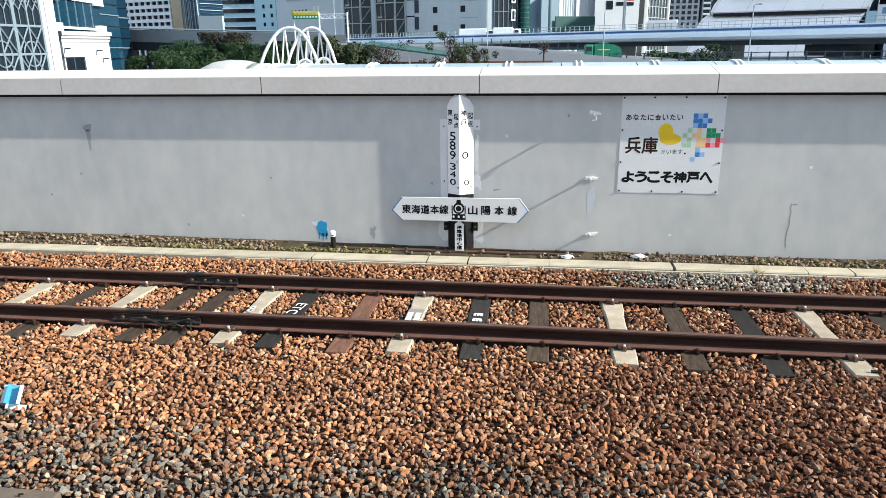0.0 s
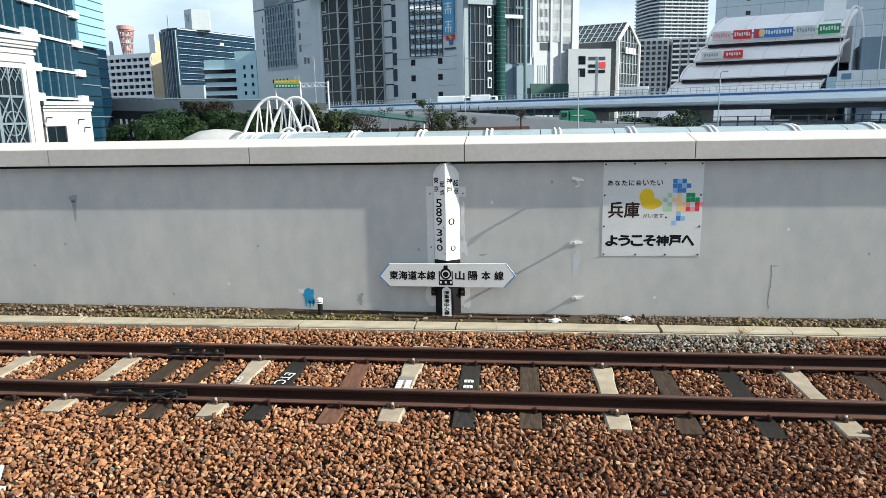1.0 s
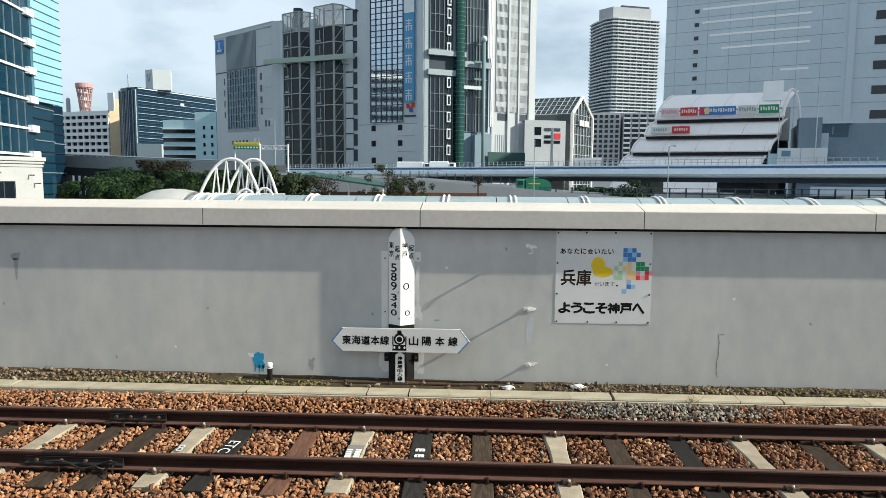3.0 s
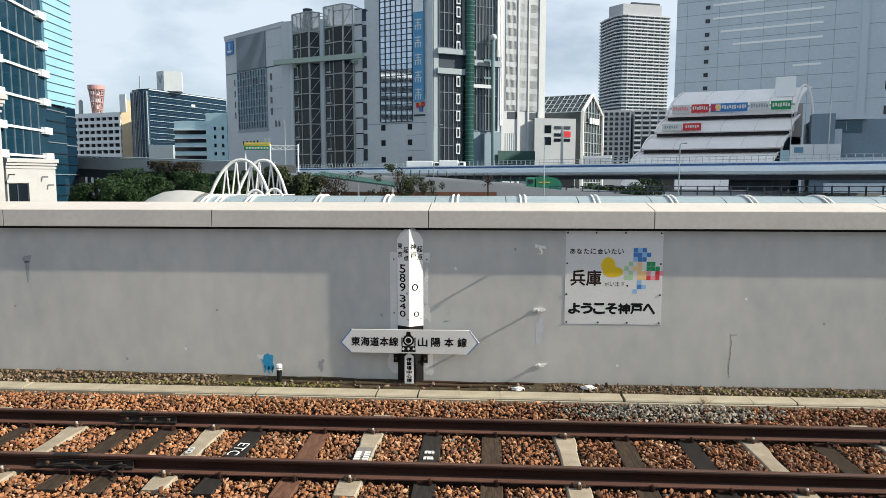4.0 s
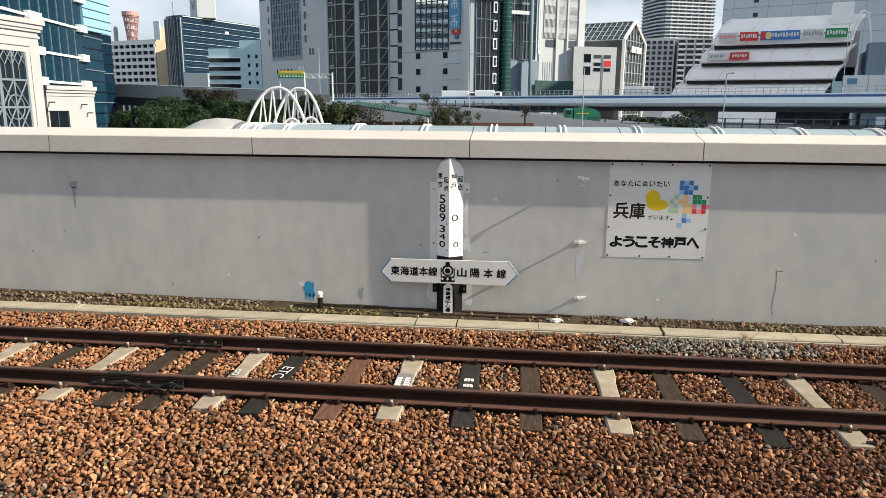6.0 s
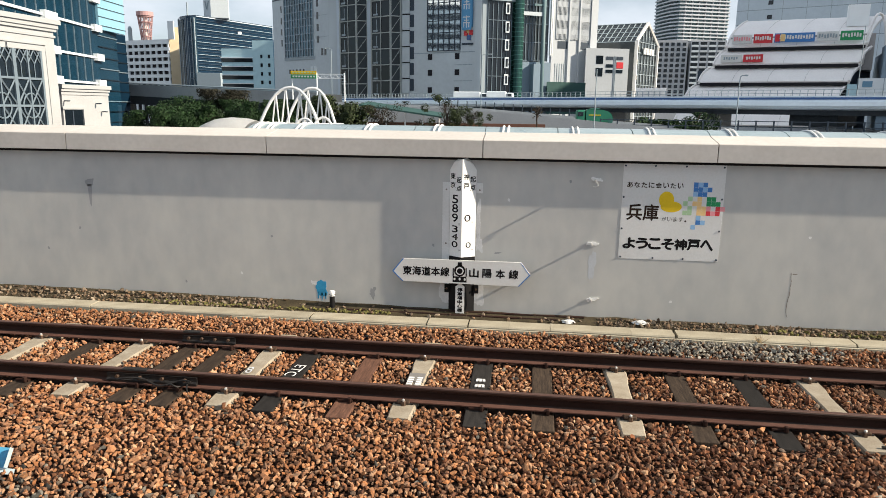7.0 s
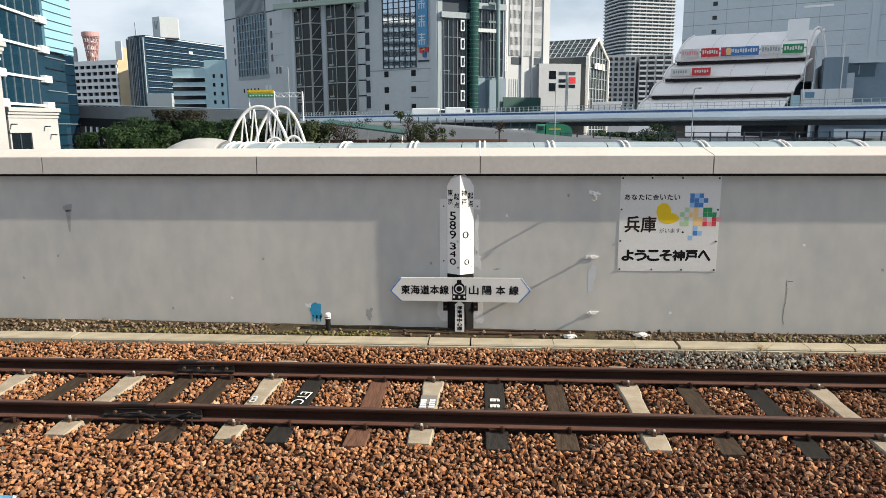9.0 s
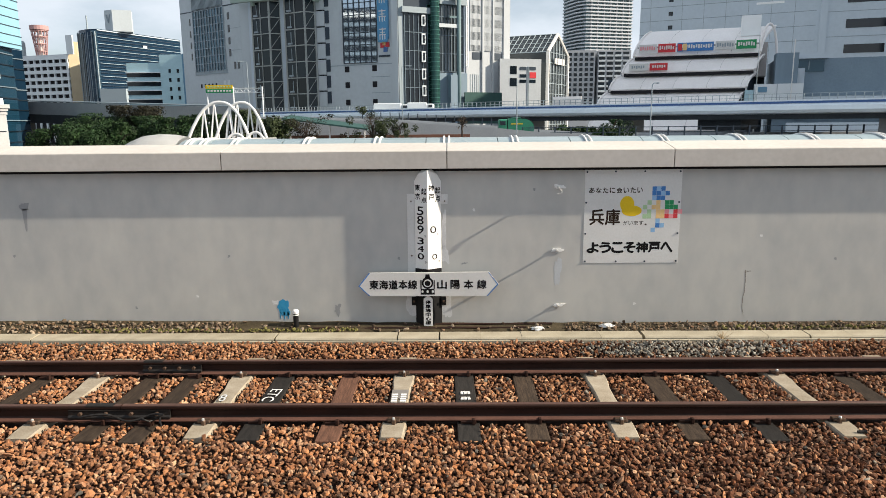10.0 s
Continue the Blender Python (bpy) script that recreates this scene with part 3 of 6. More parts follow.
def pc_sleeper():
    """Concrete sleeper, narrower and lower in the middle, with rail seats and spring clips."""
    t = thing("concrete_sleeper", (0, 6.81, -0.17), "pale concrete sleeper with bolted rail clips", "sleeper", group="concrete sleepers")
    bm = bmesh.new()
    rows = [(-0.91, 0.1, -0.004), (-0.72, 0.108, 0.006), (-0.44, 0.108, 0.004), (-0.26, 0.094, -0.004), (0.0, 0.088, -0.006), (0.22, 0.092, -0.004), (0.36, 0.108, 0.004), (0.72, 0.112, 0.006), (0.98, 0.107, 0.006), (FAR_END, 0.105, 0.004)]
    rings = []
    for y, w, z in rows:
        rings.append([bm.verts.new(v) for v in ((-w - 0.025, 6.81 + y, -0.165), (-w, 6.81 + y, z - 0.012), (-w + 0.012, 6.81 + y, z), (w - 0.012, 6.81 + y, z), (w, 6.81 + y, z - 0.012), (w + 0.025, 6.81 + y, -0.165))])
    for a, b in zip(rings, rings[1:]):
        for k in range(6):
            bm.faces.new((a[k], b[k], b[(k + 1) % 6], a[(k + 1) % 6]))
    bm.faces.new(rings[0])
    bm.faces.new(rings[-1][::-1])
    bmesh.ops.recalc_face_normals(bm, faces=bm.faces)
    part("sleeper_body", bm, M_pc, t)
    for c in (NEAR, FAR):
        part("rail_pad", bx(-0.085, 0.085, c - 0.075, c + 0.075, 0.008, 0.021, bevel=0.003), M_joint, t)
        for s in (-1, 1):
            y = c + s * 0.092
            part("rail_clip", bx(-0.055, 0.055, min(y, y - s * 0.05), max(y, y - s * 0.05) + 0.012, 0.018, 0.042, bevel=0.006), M_bolt, t, "rusty spring clip")
            part("clip_bolt", tube([(0, y, 0.0), (0, y, 0.042), (0, y, 0.05)], [0.022, 0.022, 0.017], 6), M_bolt, t, "rusty clip nut")
            part("bolt_cap", tube([(0, y, 0.05), (0, y, 0.062), (0, y, 0.068)], [0.014, 0.014, 0.007], 8), M_galv, t, "pale bolt end")
    return t


def wood_sleeper(material, label):
    t = thing("wooden_sleeper", (0, 6.81, -0.17), label, "sleeper", group="wooden sleepers")
    bm = bx(-0.1, 0.1, 5.85, 7.85, -0.16, -0.003, bevel=0.008)
    part("sleeper_body", bm, material, t)
    for c in (NEAR, FAR):
        part("tie_plate", bx(-0.07, 0.07, c - 0.072, c + 0.072, -0.002, 0.021, bevel=0.003), M_rail, t)
        for s in (-1, 1):
            part("spike", bx(-0.045 * s - 0.014, -0.045 * s + 0.014, c + s * 0.08 - 0.02, c + s * 0.08 + 0.02, 0.0, 0.052, bevel=0.005), M_rail, t)
    return t


rnd = random.Random(12)
base = pc_sleeper()
base.matrix_basis = pose(PC_X[0], 6.81, -0.17)
pcs = [base]
for x in PC_X[1:]:
    pcs.append(copy_thing(base, pose(x, 6.81 + rnd.uniform(-0.01, 0.01), -0.17, 0, 0, rnd.uniform(-1.2, 1.2))))
protos = {}
for x, dark in WOOD_X:
    m = pose(x, 6.81 + rnd.uniform(-0.02, 0.02), -0.17 - rnd.uniform(0, 0.012), rnd.uniform(-0.3, 0.3), 0, rnd.uniform(-1, 1))
    if dark not in protos:
        protos[dark] = wood_sleeper(*((M_wood, "weathered brown wooden sleeper with grain cracks"), (M_tar, "black tarred wooden sleeper"), (M_woodred, "rust-stained reddish wooden sleeper"))[dark])
        protos[dark].matrix_basis = m
    else:
        copy_thing(protos[dark], m)


# painted marks on the sleepers
def deck_m(x, y, turn=0, z=0.006):
    return pose(x, y, z, 0, 0, turn)


mk = thing("sleeper_marking", (-1.605, 6.82, 0.0), "white hand-painted letters on a black sleeper", "painted mark")
lettering("letters", "ETC", deck_m(-1.612, 6.8, -97), -0.15, 0.15, -0.055, 0.06, M_marking, mk, 0.004)
mk = thing("sleeper_marking", (-2.07, 6.7, 0.0), "faded white figure painted on a concrete sleeper", "painted mark")
lettering("painted_figure", "8", deck_m(-2.075, 6.74, 4), -0.034, 0.034, -0.08, 0.08, M_drip, mk, 0.004)
mk = thing("sleeper_marking", (-0.35, 6.7, 0.0), "grey plate with rows of white writing on a sleeper", "painted mark")
part("plate", bx(-0.435, -0.27, 6.72, 6.93, -0.004, 0.008, bevel=0.002), M_inkgrey, mk)
for r in range(2):
    for k in range(4):
        part("writing_bar", bx(-0.425 + 0.085 * r, -0.37 + 0.085 * r, 6.63 + 0.052 * k, 6.665 + 0.052 * k, 0.0, 0.0105), M_marking, mk)
mk = thing("sleeper_marking", (0.295, 6.75, 0.0), "rows of white writing on a black sleeper", "painted mark")
for y in (6.68, 6.82):
    for k in range(3):
        part("writing_bar", bx(0.246 + 0.034 * k, 0.272 + 0.034 * k, y, y + 0.045, 0.0, 0.008), M_marking, mk)
    part("writing_bar", bx(0.25, 0.335, y + 0.052, y + 0.062, 0.0, 0.008), M_marking, mk)


# ---- loose stones ----
def stones(name, label, material, spots, seed):
    """Angular broken stones, each a squashed, knocked-about polyhedron."""
    rs = np.random.RandomState(seed)
    g = (1 + 5 ** 0.5) / 2
    v0 = np.array([(-1, g, 0), (1, g, 0), (-1, -g, 0), (1, -g, 0), (0, -1, g), (0, 1, g), (0, -1, -g), (0, 1, -g), (g, 0, -1), (g, 0, 1), (-g, 0, -1), (-g, 0, 1)]) / (1 + g * g) ** 0.5
    f0 = np.array([(0, 11, 5), (0, 5, 1), (0, 1, 7), (0, 7, 10), (0, 10, 11), (1, 5, 9), (5, 11, 4), (11, 10, 2), (10, 7, 6), (7, 1, 8), (3, 9, 4), (3, 4, 2), (3, 2, 6), (3, 6, 8), (3, 8, 9), (4, 9, 5), (2, 4, 11), (6, 2, 10), (8, 6, 7), (9, 8, 1)])
    n = len(spots)
    v = v0[None] * rs.uniform(0.6, 1.3, (n, 12, 1))
    v = v * np.stack([rs.uniform(0.85, 1.5, n), rs.uniform(0.6, 1.05, n), rs.uniform(0.4, 0.85, n)], 1)[:, None]
    for _ in range(5):
        cut = rs.normal(size=(n, 3))
        cut /= np.linalg.norm(cut, axis=1)[:, None]
        over = np.einsum("nki,ni->nk", v, cut) - rs.uniform(0.35, 0.65, n)[:, None]
        v = v - np.maximum(over, 0)[:, :, None] * cut[:, None, :]
    v *= 1.2
    q = rs.normal(size=(n, 4)) * np.array([1.0, 0.45, 0.45, 1.0])
    q /= np.linalg.norm(q, axis=1)[:, None]
    w, x, y, z = q.T
    rot = np.stack([1 - 2 * (y * y + z * z), 2 * (x * y - z * w), 2 * (x * z + y * w), 2 * (x * y + z * w), 1 - 2 * (x * x + z * z), 2 * (y * z - x * w), 2 * (x * z - y * w), 2 * (y * z + x * w), 1 - 2 * (x * x + y * y)], 1).reshape(n, 3, 3)
    v = np.einsum("nij,nkj->nki", rot, v) * spots[:, 3][:, None, None] + spots[:, None, :3]
    f = (f0[None] + 12 * np.arange(n)[:, None, None]).reshape(-1, 3)
    me = bpy.data.meshes.new(name)
    me.vertices.add(n * 12)
    me.vertices.foreach_set("co", v.reshape(-1).astype(np.float32))
    me.loops.add(len(f) * 3)
    me.loops.foreach_set("vertex_index", f.reshape(-1).astype(np.int32))
    me.polygons.add(len(f))
    me.polygons.foreach_set("loop_start", np.arange(0, len(f) * 3, 3, dtype=np.int32))
    me.update(calc_edges=True)
    me.shade_flat()
    me.materials.append(material)
    return tagged(new(name, me), label, "ballast", kind="stuff")


rs = np.random.RandomState(5)


def scatter(x0, x1, y0, y1, step, jitter=0.5):
    nx, ny = int((x1 - x0) / step), int((y1 - y0) / step)
    gx, gy = np.meshgrid(np.arange(nx), np.arange(ny))
    p = np.stack([x0 + (gx.ravel() + 0.5 + rs.uniform(-jitter, jitter, nx * ny)) * step, y0 + (gy.ravel() + 0.5 + rs.uniform(-jitter, jitter, nx * ny)) * step], 1)
    return p


def clear_of_track(p, pad=0.0):
    keep = np.ones(len(p), bool)
    in_len = (p[:, 1] > 5.84 - pad) & (p[:, 1] < 7.84 + pad)
    for x in PC_X:
        keep &= ~((abs(p[:, 0] - x) < 0.106 + pad) & in_len & (p[:, 1] > 5.89 - pad))
    for x, _ in WOOD_X:
        keep &= ~((abs(p[:, 0] - x) < 0.098 + pad) & in_len)
    for c in (NEAR, FAR):
        keep &= ~(abs(p[:, 1] - c) < 0.062 + pad)
    return p[keep]


def lay(p, size0, size1, z, spread):
    n = len(p)
    s = rs.uniform(size0, size1, n)
    return np.column_stack([p, z + rs.uniform(-spread, spread, n), s])


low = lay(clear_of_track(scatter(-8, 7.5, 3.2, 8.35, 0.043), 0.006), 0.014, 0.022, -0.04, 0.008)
top = np.vstack([lay(clear_of_track(scatter(-8, 7.5, 3.2, 8.35, 0.0395), 0.012), 0.0135, 0.027, -0.016, 0.013), lay(scatter(-8, 7.5, 1.5, 3.2, 0.06), 0.024, 0.038, -0.03, 0.014),
                 lay(clear_of_track(scatter(-8, 7.5, 3.2, 8.33, 0.15), 0.03), 0.024, 0.035, -0.008, 0.012)])
low[:, 2] += 0.045 * np.clip((low[:, 1] - 7.85) / 0.35, 0, 1)
top[:, 2] += 0.045 * np.clip((top[:, 1] - 7.85) / 0.35, 0, 1)
wob = 0.25 * np.sin(top[:, 0] * 1.3) + 0.15 * np.sin(top[:, 0] * 3.1 + 1)
edge = 4.18 - 0.1 * np.clip(top[:, 0], -3, 3) + 0.35 * wob
p_grey = 1 / (1 + np.exp((top[:, 1] - edge) / 0.11)) * 0.8 + 0.025
patch = ((top[:, 0] - 2.9) / 1.25) ** 2 + ((top[:, 1] - 8.12) / 0.24) ** 2 < rs.uniform(0.5, 1.5, len(top))
draw = rs.uniform(0, 1, len(top))
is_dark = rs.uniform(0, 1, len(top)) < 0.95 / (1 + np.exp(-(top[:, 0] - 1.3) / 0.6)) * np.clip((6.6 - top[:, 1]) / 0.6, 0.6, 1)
is_grey = draw < p_grey
# lower layer of stones, with the gap shade in its dark colour
stones("ballast_fines", "stones deep between the ballast, coloured dark for gap shade", M_fines, low, 7)
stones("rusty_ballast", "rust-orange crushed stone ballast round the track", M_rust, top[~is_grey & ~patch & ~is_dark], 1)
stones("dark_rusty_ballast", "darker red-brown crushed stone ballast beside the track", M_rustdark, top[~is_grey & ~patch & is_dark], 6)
stones("grey_ballast", "grey crushed stone ballast near the platform", M_grey, top[is_grey & ~patch], 2)
stones("pale_ballast", "patch of pale grey ballast beside the kerb", M_pale, top[patch], 3)
q = scatter(-9, 8, 8.69, 8.94, 0.045)
q = q[rs.uniform(0, 1, len(q)) < np.where((q[:, 0] > -2.6) & (q[:, 0] < 1.6), 0.13, 0.95)]
rise = 0.1 - 0.06 * np.clip((q[:, 0] + 4.5) / 5.5, 0, 1)
gz = 0.05 + (q[:, 1] - 8.67) / 0.28 * rise
stones("wall_foot_gravel", "dusty brown gravel and grit along the wall foot", M_dirtstone, np.column_stack([q, gz + rs.uniform(-0.01, 0.012, len(q)), rs.uniform(0.012, 0.034, len(q))]), 4)


# ---- the zero-kilometre post ----
post = thing("kilometre_post", (-0.127, 8.9, 0.02), "white and black angled kilometre post on the wall", "kilometre post")
RX, RY = -0.127, 8.845
PL, PR = (-0.292, 8.952), (0.04, 8.952)


def post_shell(z0, z1, peak=False):
    bm = bmesh.new()
    lo = [bm.verts.new((x, y, z0)) for x, y in (PL, (RX, RY), PR)]
    if peak:
        hi = [bm.verts.new((*PL, z1 - 0.15)), bm.verts.new((RX, RY, z1 - 0.012)), bm.verts.new((*PR, z1 - 0.15))]
        shl = bm.verts.new((PL[0] + 0.05, PL[1] - 0.032, z1 - 0.06))
        shr = bm.verts.new((PR[0] - 0.05, PR[1] - 0.032, z1 - 0.06))
        tl = bm.verts.new((RX - 0.05, 8.952, z1))
        tr = bm.verts.new((RX + 0.05, 8.952, z1))
        bm.faces.new((lo[0], lo[1], hi[1], shl, hi[0]))
        bm.faces.new((lo[1], lo[2], hi[2], shr, hi[1]))
        bm.faces.new((hi[0], shl, tl))
        bm.faces.new((shl, hi[1], tr, tl))
        bm.faces.new((hi[1], shr, tr))
        bm.faces.new((shr, hi[2], tr))
        bm.faces.new((lo[0], hi[0], tl, tr, hi[2], lo[2]))
        bm.faces.new((lo[0], lo[2], lo[1]))
        bmesh.ops.recalc_face_normals(bm, faces=bm.faces)
        return bm
    bm.free()
    return prism([PL, (RX, RY), PR], z0, z1)


part("upper_body", post_shell(0.815, 2.066, True), M_white, post, "white enamelled upper half")
part("lower_body", prism([PL, (RX, RY + 0.004), PR], 0.02, 0.811), M_black, post, "black painted lower half")
for x0, x1 in ((-0.345, -0.285), (0.033, 0.095)):
    part("lug", bx(x0, x1, 8.925, 8.951, 0.33, 0.44, bevel=0.004), M_black, post, "black fixing lug")
    part("lug_bolt", tube([((x0 + x1) / 2, 8.926, 0.385), ((x0 + x1) / 2, 8.905, 0.385)], 0.014, 6), M_bolt, post)
part("flange", bx(-0.385, -0.294, 8.945, 8.9535, 0.76, 1.757, bevel=0.002), M_signw, post, "pale mounting flange against the wall")
part("flange_tab", bx(0.042, 0.122, 8.945, 8.9535, 1.625, 1.75, bevel=0.002), M_signw, post, "pale mounting tab")
for x, z in ((-0.335, 1.665), (0.085, 1.665), (-0.335, 0.975)):
    part("flange_bolt", tube([(x, 8.946, z), (x, 8.936, z)], 0.011, 6), M_bolt, post)
uL = Vector((RX - PL[0], RY - PL[1], 0)).normalized()
uR = Vector((PR[0] - RX, PR[1] - RY, 0)).normalized()


def side_m(u, o):
    m = Matrix((u, (0, 0, 1), u.cross(Vector((0, 0, 1))))).transposed().to_4x4()
    m.translation = (*o, 0)
    return m


ML, MR = side_m(uL, PL), side_m(uR, (RX, RY))
for ch, x0, z0, z1 in (("東", 0.012, 1.8, 1.873), ("京", 0.012, 1.69, 1.765), ("起", 0.108, 1.755, 1.83), ("点", 0.108, 1.655, 1.722)):
    lettering("letter", ch, ML, x0, x0 + 0.075, z0, z1, M_ink, post, 0.0004, 0.002)
for ch, z0, z1 in (("5", 1.497, 1.602), ("8", 1.38, 1.487), ("9", 1.26, 1.366), ("3", 1.127, 1.213), ("4", 1.034, 1.108), ("0", 0.934, 1.012)):
    lettering("numeral", ch, ML, 0.04, 0.135, z0, z1, M_ink, post, 0.0004, 0.002)
lettering("letter", "K", ML, 0.15, 0.175, 1.222, 1.252, M_ink, post)
lettering("letter", "M", ML, 0.155, 0.182, 0.888, 0.916, M_ink, post)
for ch, x0, z0, z1 in (("神", 0.02, 1.8, 1.868), ("戸", 0.02, 1.685, 1.758), ("起", 0.112, 1.763, 1.838), ("点", 0.112, 1.66, 1.737)):
    lettering("letter", ch, MR, x0, x0 + 0.075, z0, z1, M_ink, post, 0.0004, 0.002)
lettering("numeral", "0", MR, 0.035, 0.125, 1.27, 1.358, M_ink, post)
lettering("letter", "K", MR, 0.14, 0.16, 1.245, 1.268, M_ink, post)
lettering("numeral", "0", MR, 0.06, 0.135, 0.933, 1.005, M_ink, post)
lettering("letter", "M", MR, 0.145, 0.17, 0.895, 0.918, M_ink, post)
part("plate", outline([(-0.19, 0.085), (-0.075, 0.085), (-0.075, 0.438), (-0.132, 0.486), (-0.19, 0.438)], face_m(8.838), 0.012), M_white, post, "small white plate with black letters")
mp_ = face_m(8.825)
for k, ch in enumerate("停車場中心標"):
    lettering("letter", ch, mp_, -0.164, -0.101, 0.373 - 0.054 * k, 0.421 - 0.054 * k, M_ink, post, 0.0004, 0.0025)

arrow = thing("arrow_sign", (-0.127, 8.82, 0.62), "white double-ended arrow sign with black line names", "sign")
A_Y = 8.818
part("board", outline([(-1.003, 0.618), (-0.868, 0.786), (0.632, 0.79), (0.752, 0.632), (0.618, 0.482), (-0.872, 0.49)], face_m(A_Y), 0.025), M_signw, arrow)
for pts in ([(-1.003, 0.618), (-0.868, 0.786), (-0.852, 0.786), (-0.985, 0.618)], [(-1.003, 0.618), (-0.985, 0.618), (-0.858, 0.49), (-0.872, 0.49)],
            [(0.752, 0.632), (0.618, 0.482), (0.6, 0.482), (0.734, 0.632)], [(0.752, 0.632), (0.736, 0.632), (0.622, 0.79), (0.632, 0.79)]):
    part("edge_band", outline(pts, face_m(A_Y - 0.0252), 0.0006), M_blue, arrow, "blue edge of the arrow tip")
ma = face_m(A_Y - 0.0255)
for k, ch in enumerate("東海道本線"):
    lettering("letter", ch, ma, -0.862 + 0.121 * k, -0.752 + 0.121 * k, 0.578, 0.69, M_ink, arrow, 0.0004, 0.004)
for k, ch in enumerate("山陽本線"):
    lettering("letter", ch, ma, -0.012 + 0.166 * k, 0.102 + 0.166 * k, 0.578, 0.69, M_ink, arrow, 0.0004, 0.004)
# emblem: the front of a steam engine, as plain shapes
part("emblem", outline(ring_pts(-0.135, 0.655, 0.072, 0.075), ma, 0.0008), M_ink, arrow, "round black engine-front emblem")
part("emblem", outline([(-0.225, 0.505), (-0.045, 0.505), (-0.05, 0.58), (-0.22, 0.58)], ma, 0.0008), M_ink, arrow)
part("emblem", outline([(-0.165, 0.72), (-0.105, 0.72), (-0.11, 0.765), (-0.16, 0.765)], ma, 0.0008), M_ink, arrow)
for x in (-0.225, -0.06):
    part("emblem", outline([(x, 0.58), (x + 0.015, 0.58), (x + 0.015, 0.69), (x, 0.69)], ma, 0.0008), M_ink, arrow)
part("emblem", outline(ring_pts(-0.135, 0.652, 0.05, 0.05), ma, 0.0013), M_smear, arrow, "pale ring of the emblem")
part("emblem", outline(ring_pts(-0.135, 0.65, 0.036, 0.036), ma, 0.0018), M_ink, arrow)
for x in (-0.2, -0.135, -0.07):
    part("emblem", outline(ring_pts(x, 0.545, 0.014, 0.018, 10), ma, 0.0013), M_smear, arrow)

# ---- welcome sign ----
sign = thing("welcome_sign", (2.42, 8.95, 1.45), "white welcome board with coloured squares, fixed by bolts", "sign")
S_Y = 8.953
part("board", bx(1.826, 3.021, S_Y - 0.002, S_Y + 0.003, 0.862, 2.038), M_signw, sign)
ms = face_m(S_Y - 0.0022)
X0, Z0 = 1.826, 0.862
for k, ch in enumerate("あなたに会いたい"):
    lettering("letter", ch, ms, 1.88 + 0.085 * k, 1.945 + 0.085 * k, 1.75, 1.815, M_brown_ink, sign, 0.0004, 0.002)
for k, ch in enumerate("兵庫"):
    lettering("letter", ch, ms, 1.895 + 0.195 * k, 2.075 + 0.195 * k, 1.35, 1.545, M_brown_ink, sign, 0.0004, 0.005)
for k, ch in enumerate("がいます"):
    lettering("letter", ch, ms, 2.315 + 0.066 * k, 2.368 + 0.066 * k, 1.345, 1.4, M_brown_ink, sign)
part("letter", outline(ring_pts(2.595, 1.352, 0.012, 0.012, 12), ms, 0.0006), M_brown_ink, sign)
for k, ch in enumerate("ようこそ神戸へ"):
    lettering("letter", ch, ms, 1.875 + 0.154 * k, 2.017 + 0.154 * k, 0.998, 1.125, M_ink, sign, 0.0004, 0.008)
part("yellow_shape", outline(ring_pts(2.355, 1.61, 0.088, 0.1, 28), ms, 0.0006), M_yellow, sign, "plain yellow rounded shape")
part("yellow_shape", outline(ring_pts(2.415, 1.525, 0.125, 0.068, 24), ms, 0.0009), M_yellow, sign)
cell, rise = 0.0545, 0.0575
for r, row in enumerate(("..BSB...", "..BBSB..", "..SBB...", ".L.O.DG.", "L.OY.GDD", ".L.YOP.RP", "LL.YORPR.", "...S....", "...BS...", "..S.....")):
    for c, ch in enumerate(row):
        if ch != ".":
            mt = {"B": M_blue, "S": M_sky, "L": M_lime, "Y": M_orange, "O": M_orange, "G": M_green, "D": M_green, "R": M_red, "P": M_pink}[ch]
            x, z = 2.552 + cell * c, 1.772 - rise * r
            part("colour_square", outline([(x, z), (x + cell * 0.97, z), (x + cell * 0.97, z + rise * 0.97), (x, z + rise * 0.97)], ms, 0.0006), mt, sign)
for x, z in [(1.85, 2.012), (2.2, 2.015), (2.56, 2.015), (2.995, 2.012), (1.846, 1.63), (2.998, 1.63), (1.846, 1.24), (2.998, 1.24), (1.85, 0.885), (2.24, 0.884), (2.6, 0.884), (2.995, 0.885)]:
    part("fixing_bolt", tube([(x, S_Y - 0.002, z), (x, S_Y - 0.008, z)], 0.012, 8), M_mulld, sign)

# ---- small things on and by the wall ----
for k, (x, z) in enumerate([(1.51, 1.832), (1.505, 1.035), (1.53, 0.315)]):
    t = thing("wall_bracket", (x, WALL_Y, z), "small galvanised bracket with dried white sealant on the wall", "bracket", group="wall brackets")
    part("sealant", outline(blot(x, z, 0.13, 0.045, 50 + k, rough=0.35), face_m(WALL_Y), 0.012), M_white, t, "smeared white sealant")
    reach, droop = ((0.134, -0.02), (0.134, -0.005), (0.1, 0.004))[k]
    part("bracket_arm", tube([(x - 0.02, WALL_Y - 0.004, z), (x - 0.02, WALL_Y - reach, z + droop)], 0.014, 8), M_galv, t)
    if k:
        part("bracket_end", tube([(x - 0.02, WALL_Y - reach, z + droop), (x - 0.02, WALL_Y - reach - 0.012, z + droop)], [0.02, 0.016], 8), M_galv, t)
        continue
    part("bracket_loop", tube([(x - 0.02 + 0.03 * math.sin(a), WALL_Y - reach, z + droop - 0.03 + 0.03 * math.cos(a)) for a in [0.5 * j for j in range(9)]], 0.006, 6), M_galv, t)
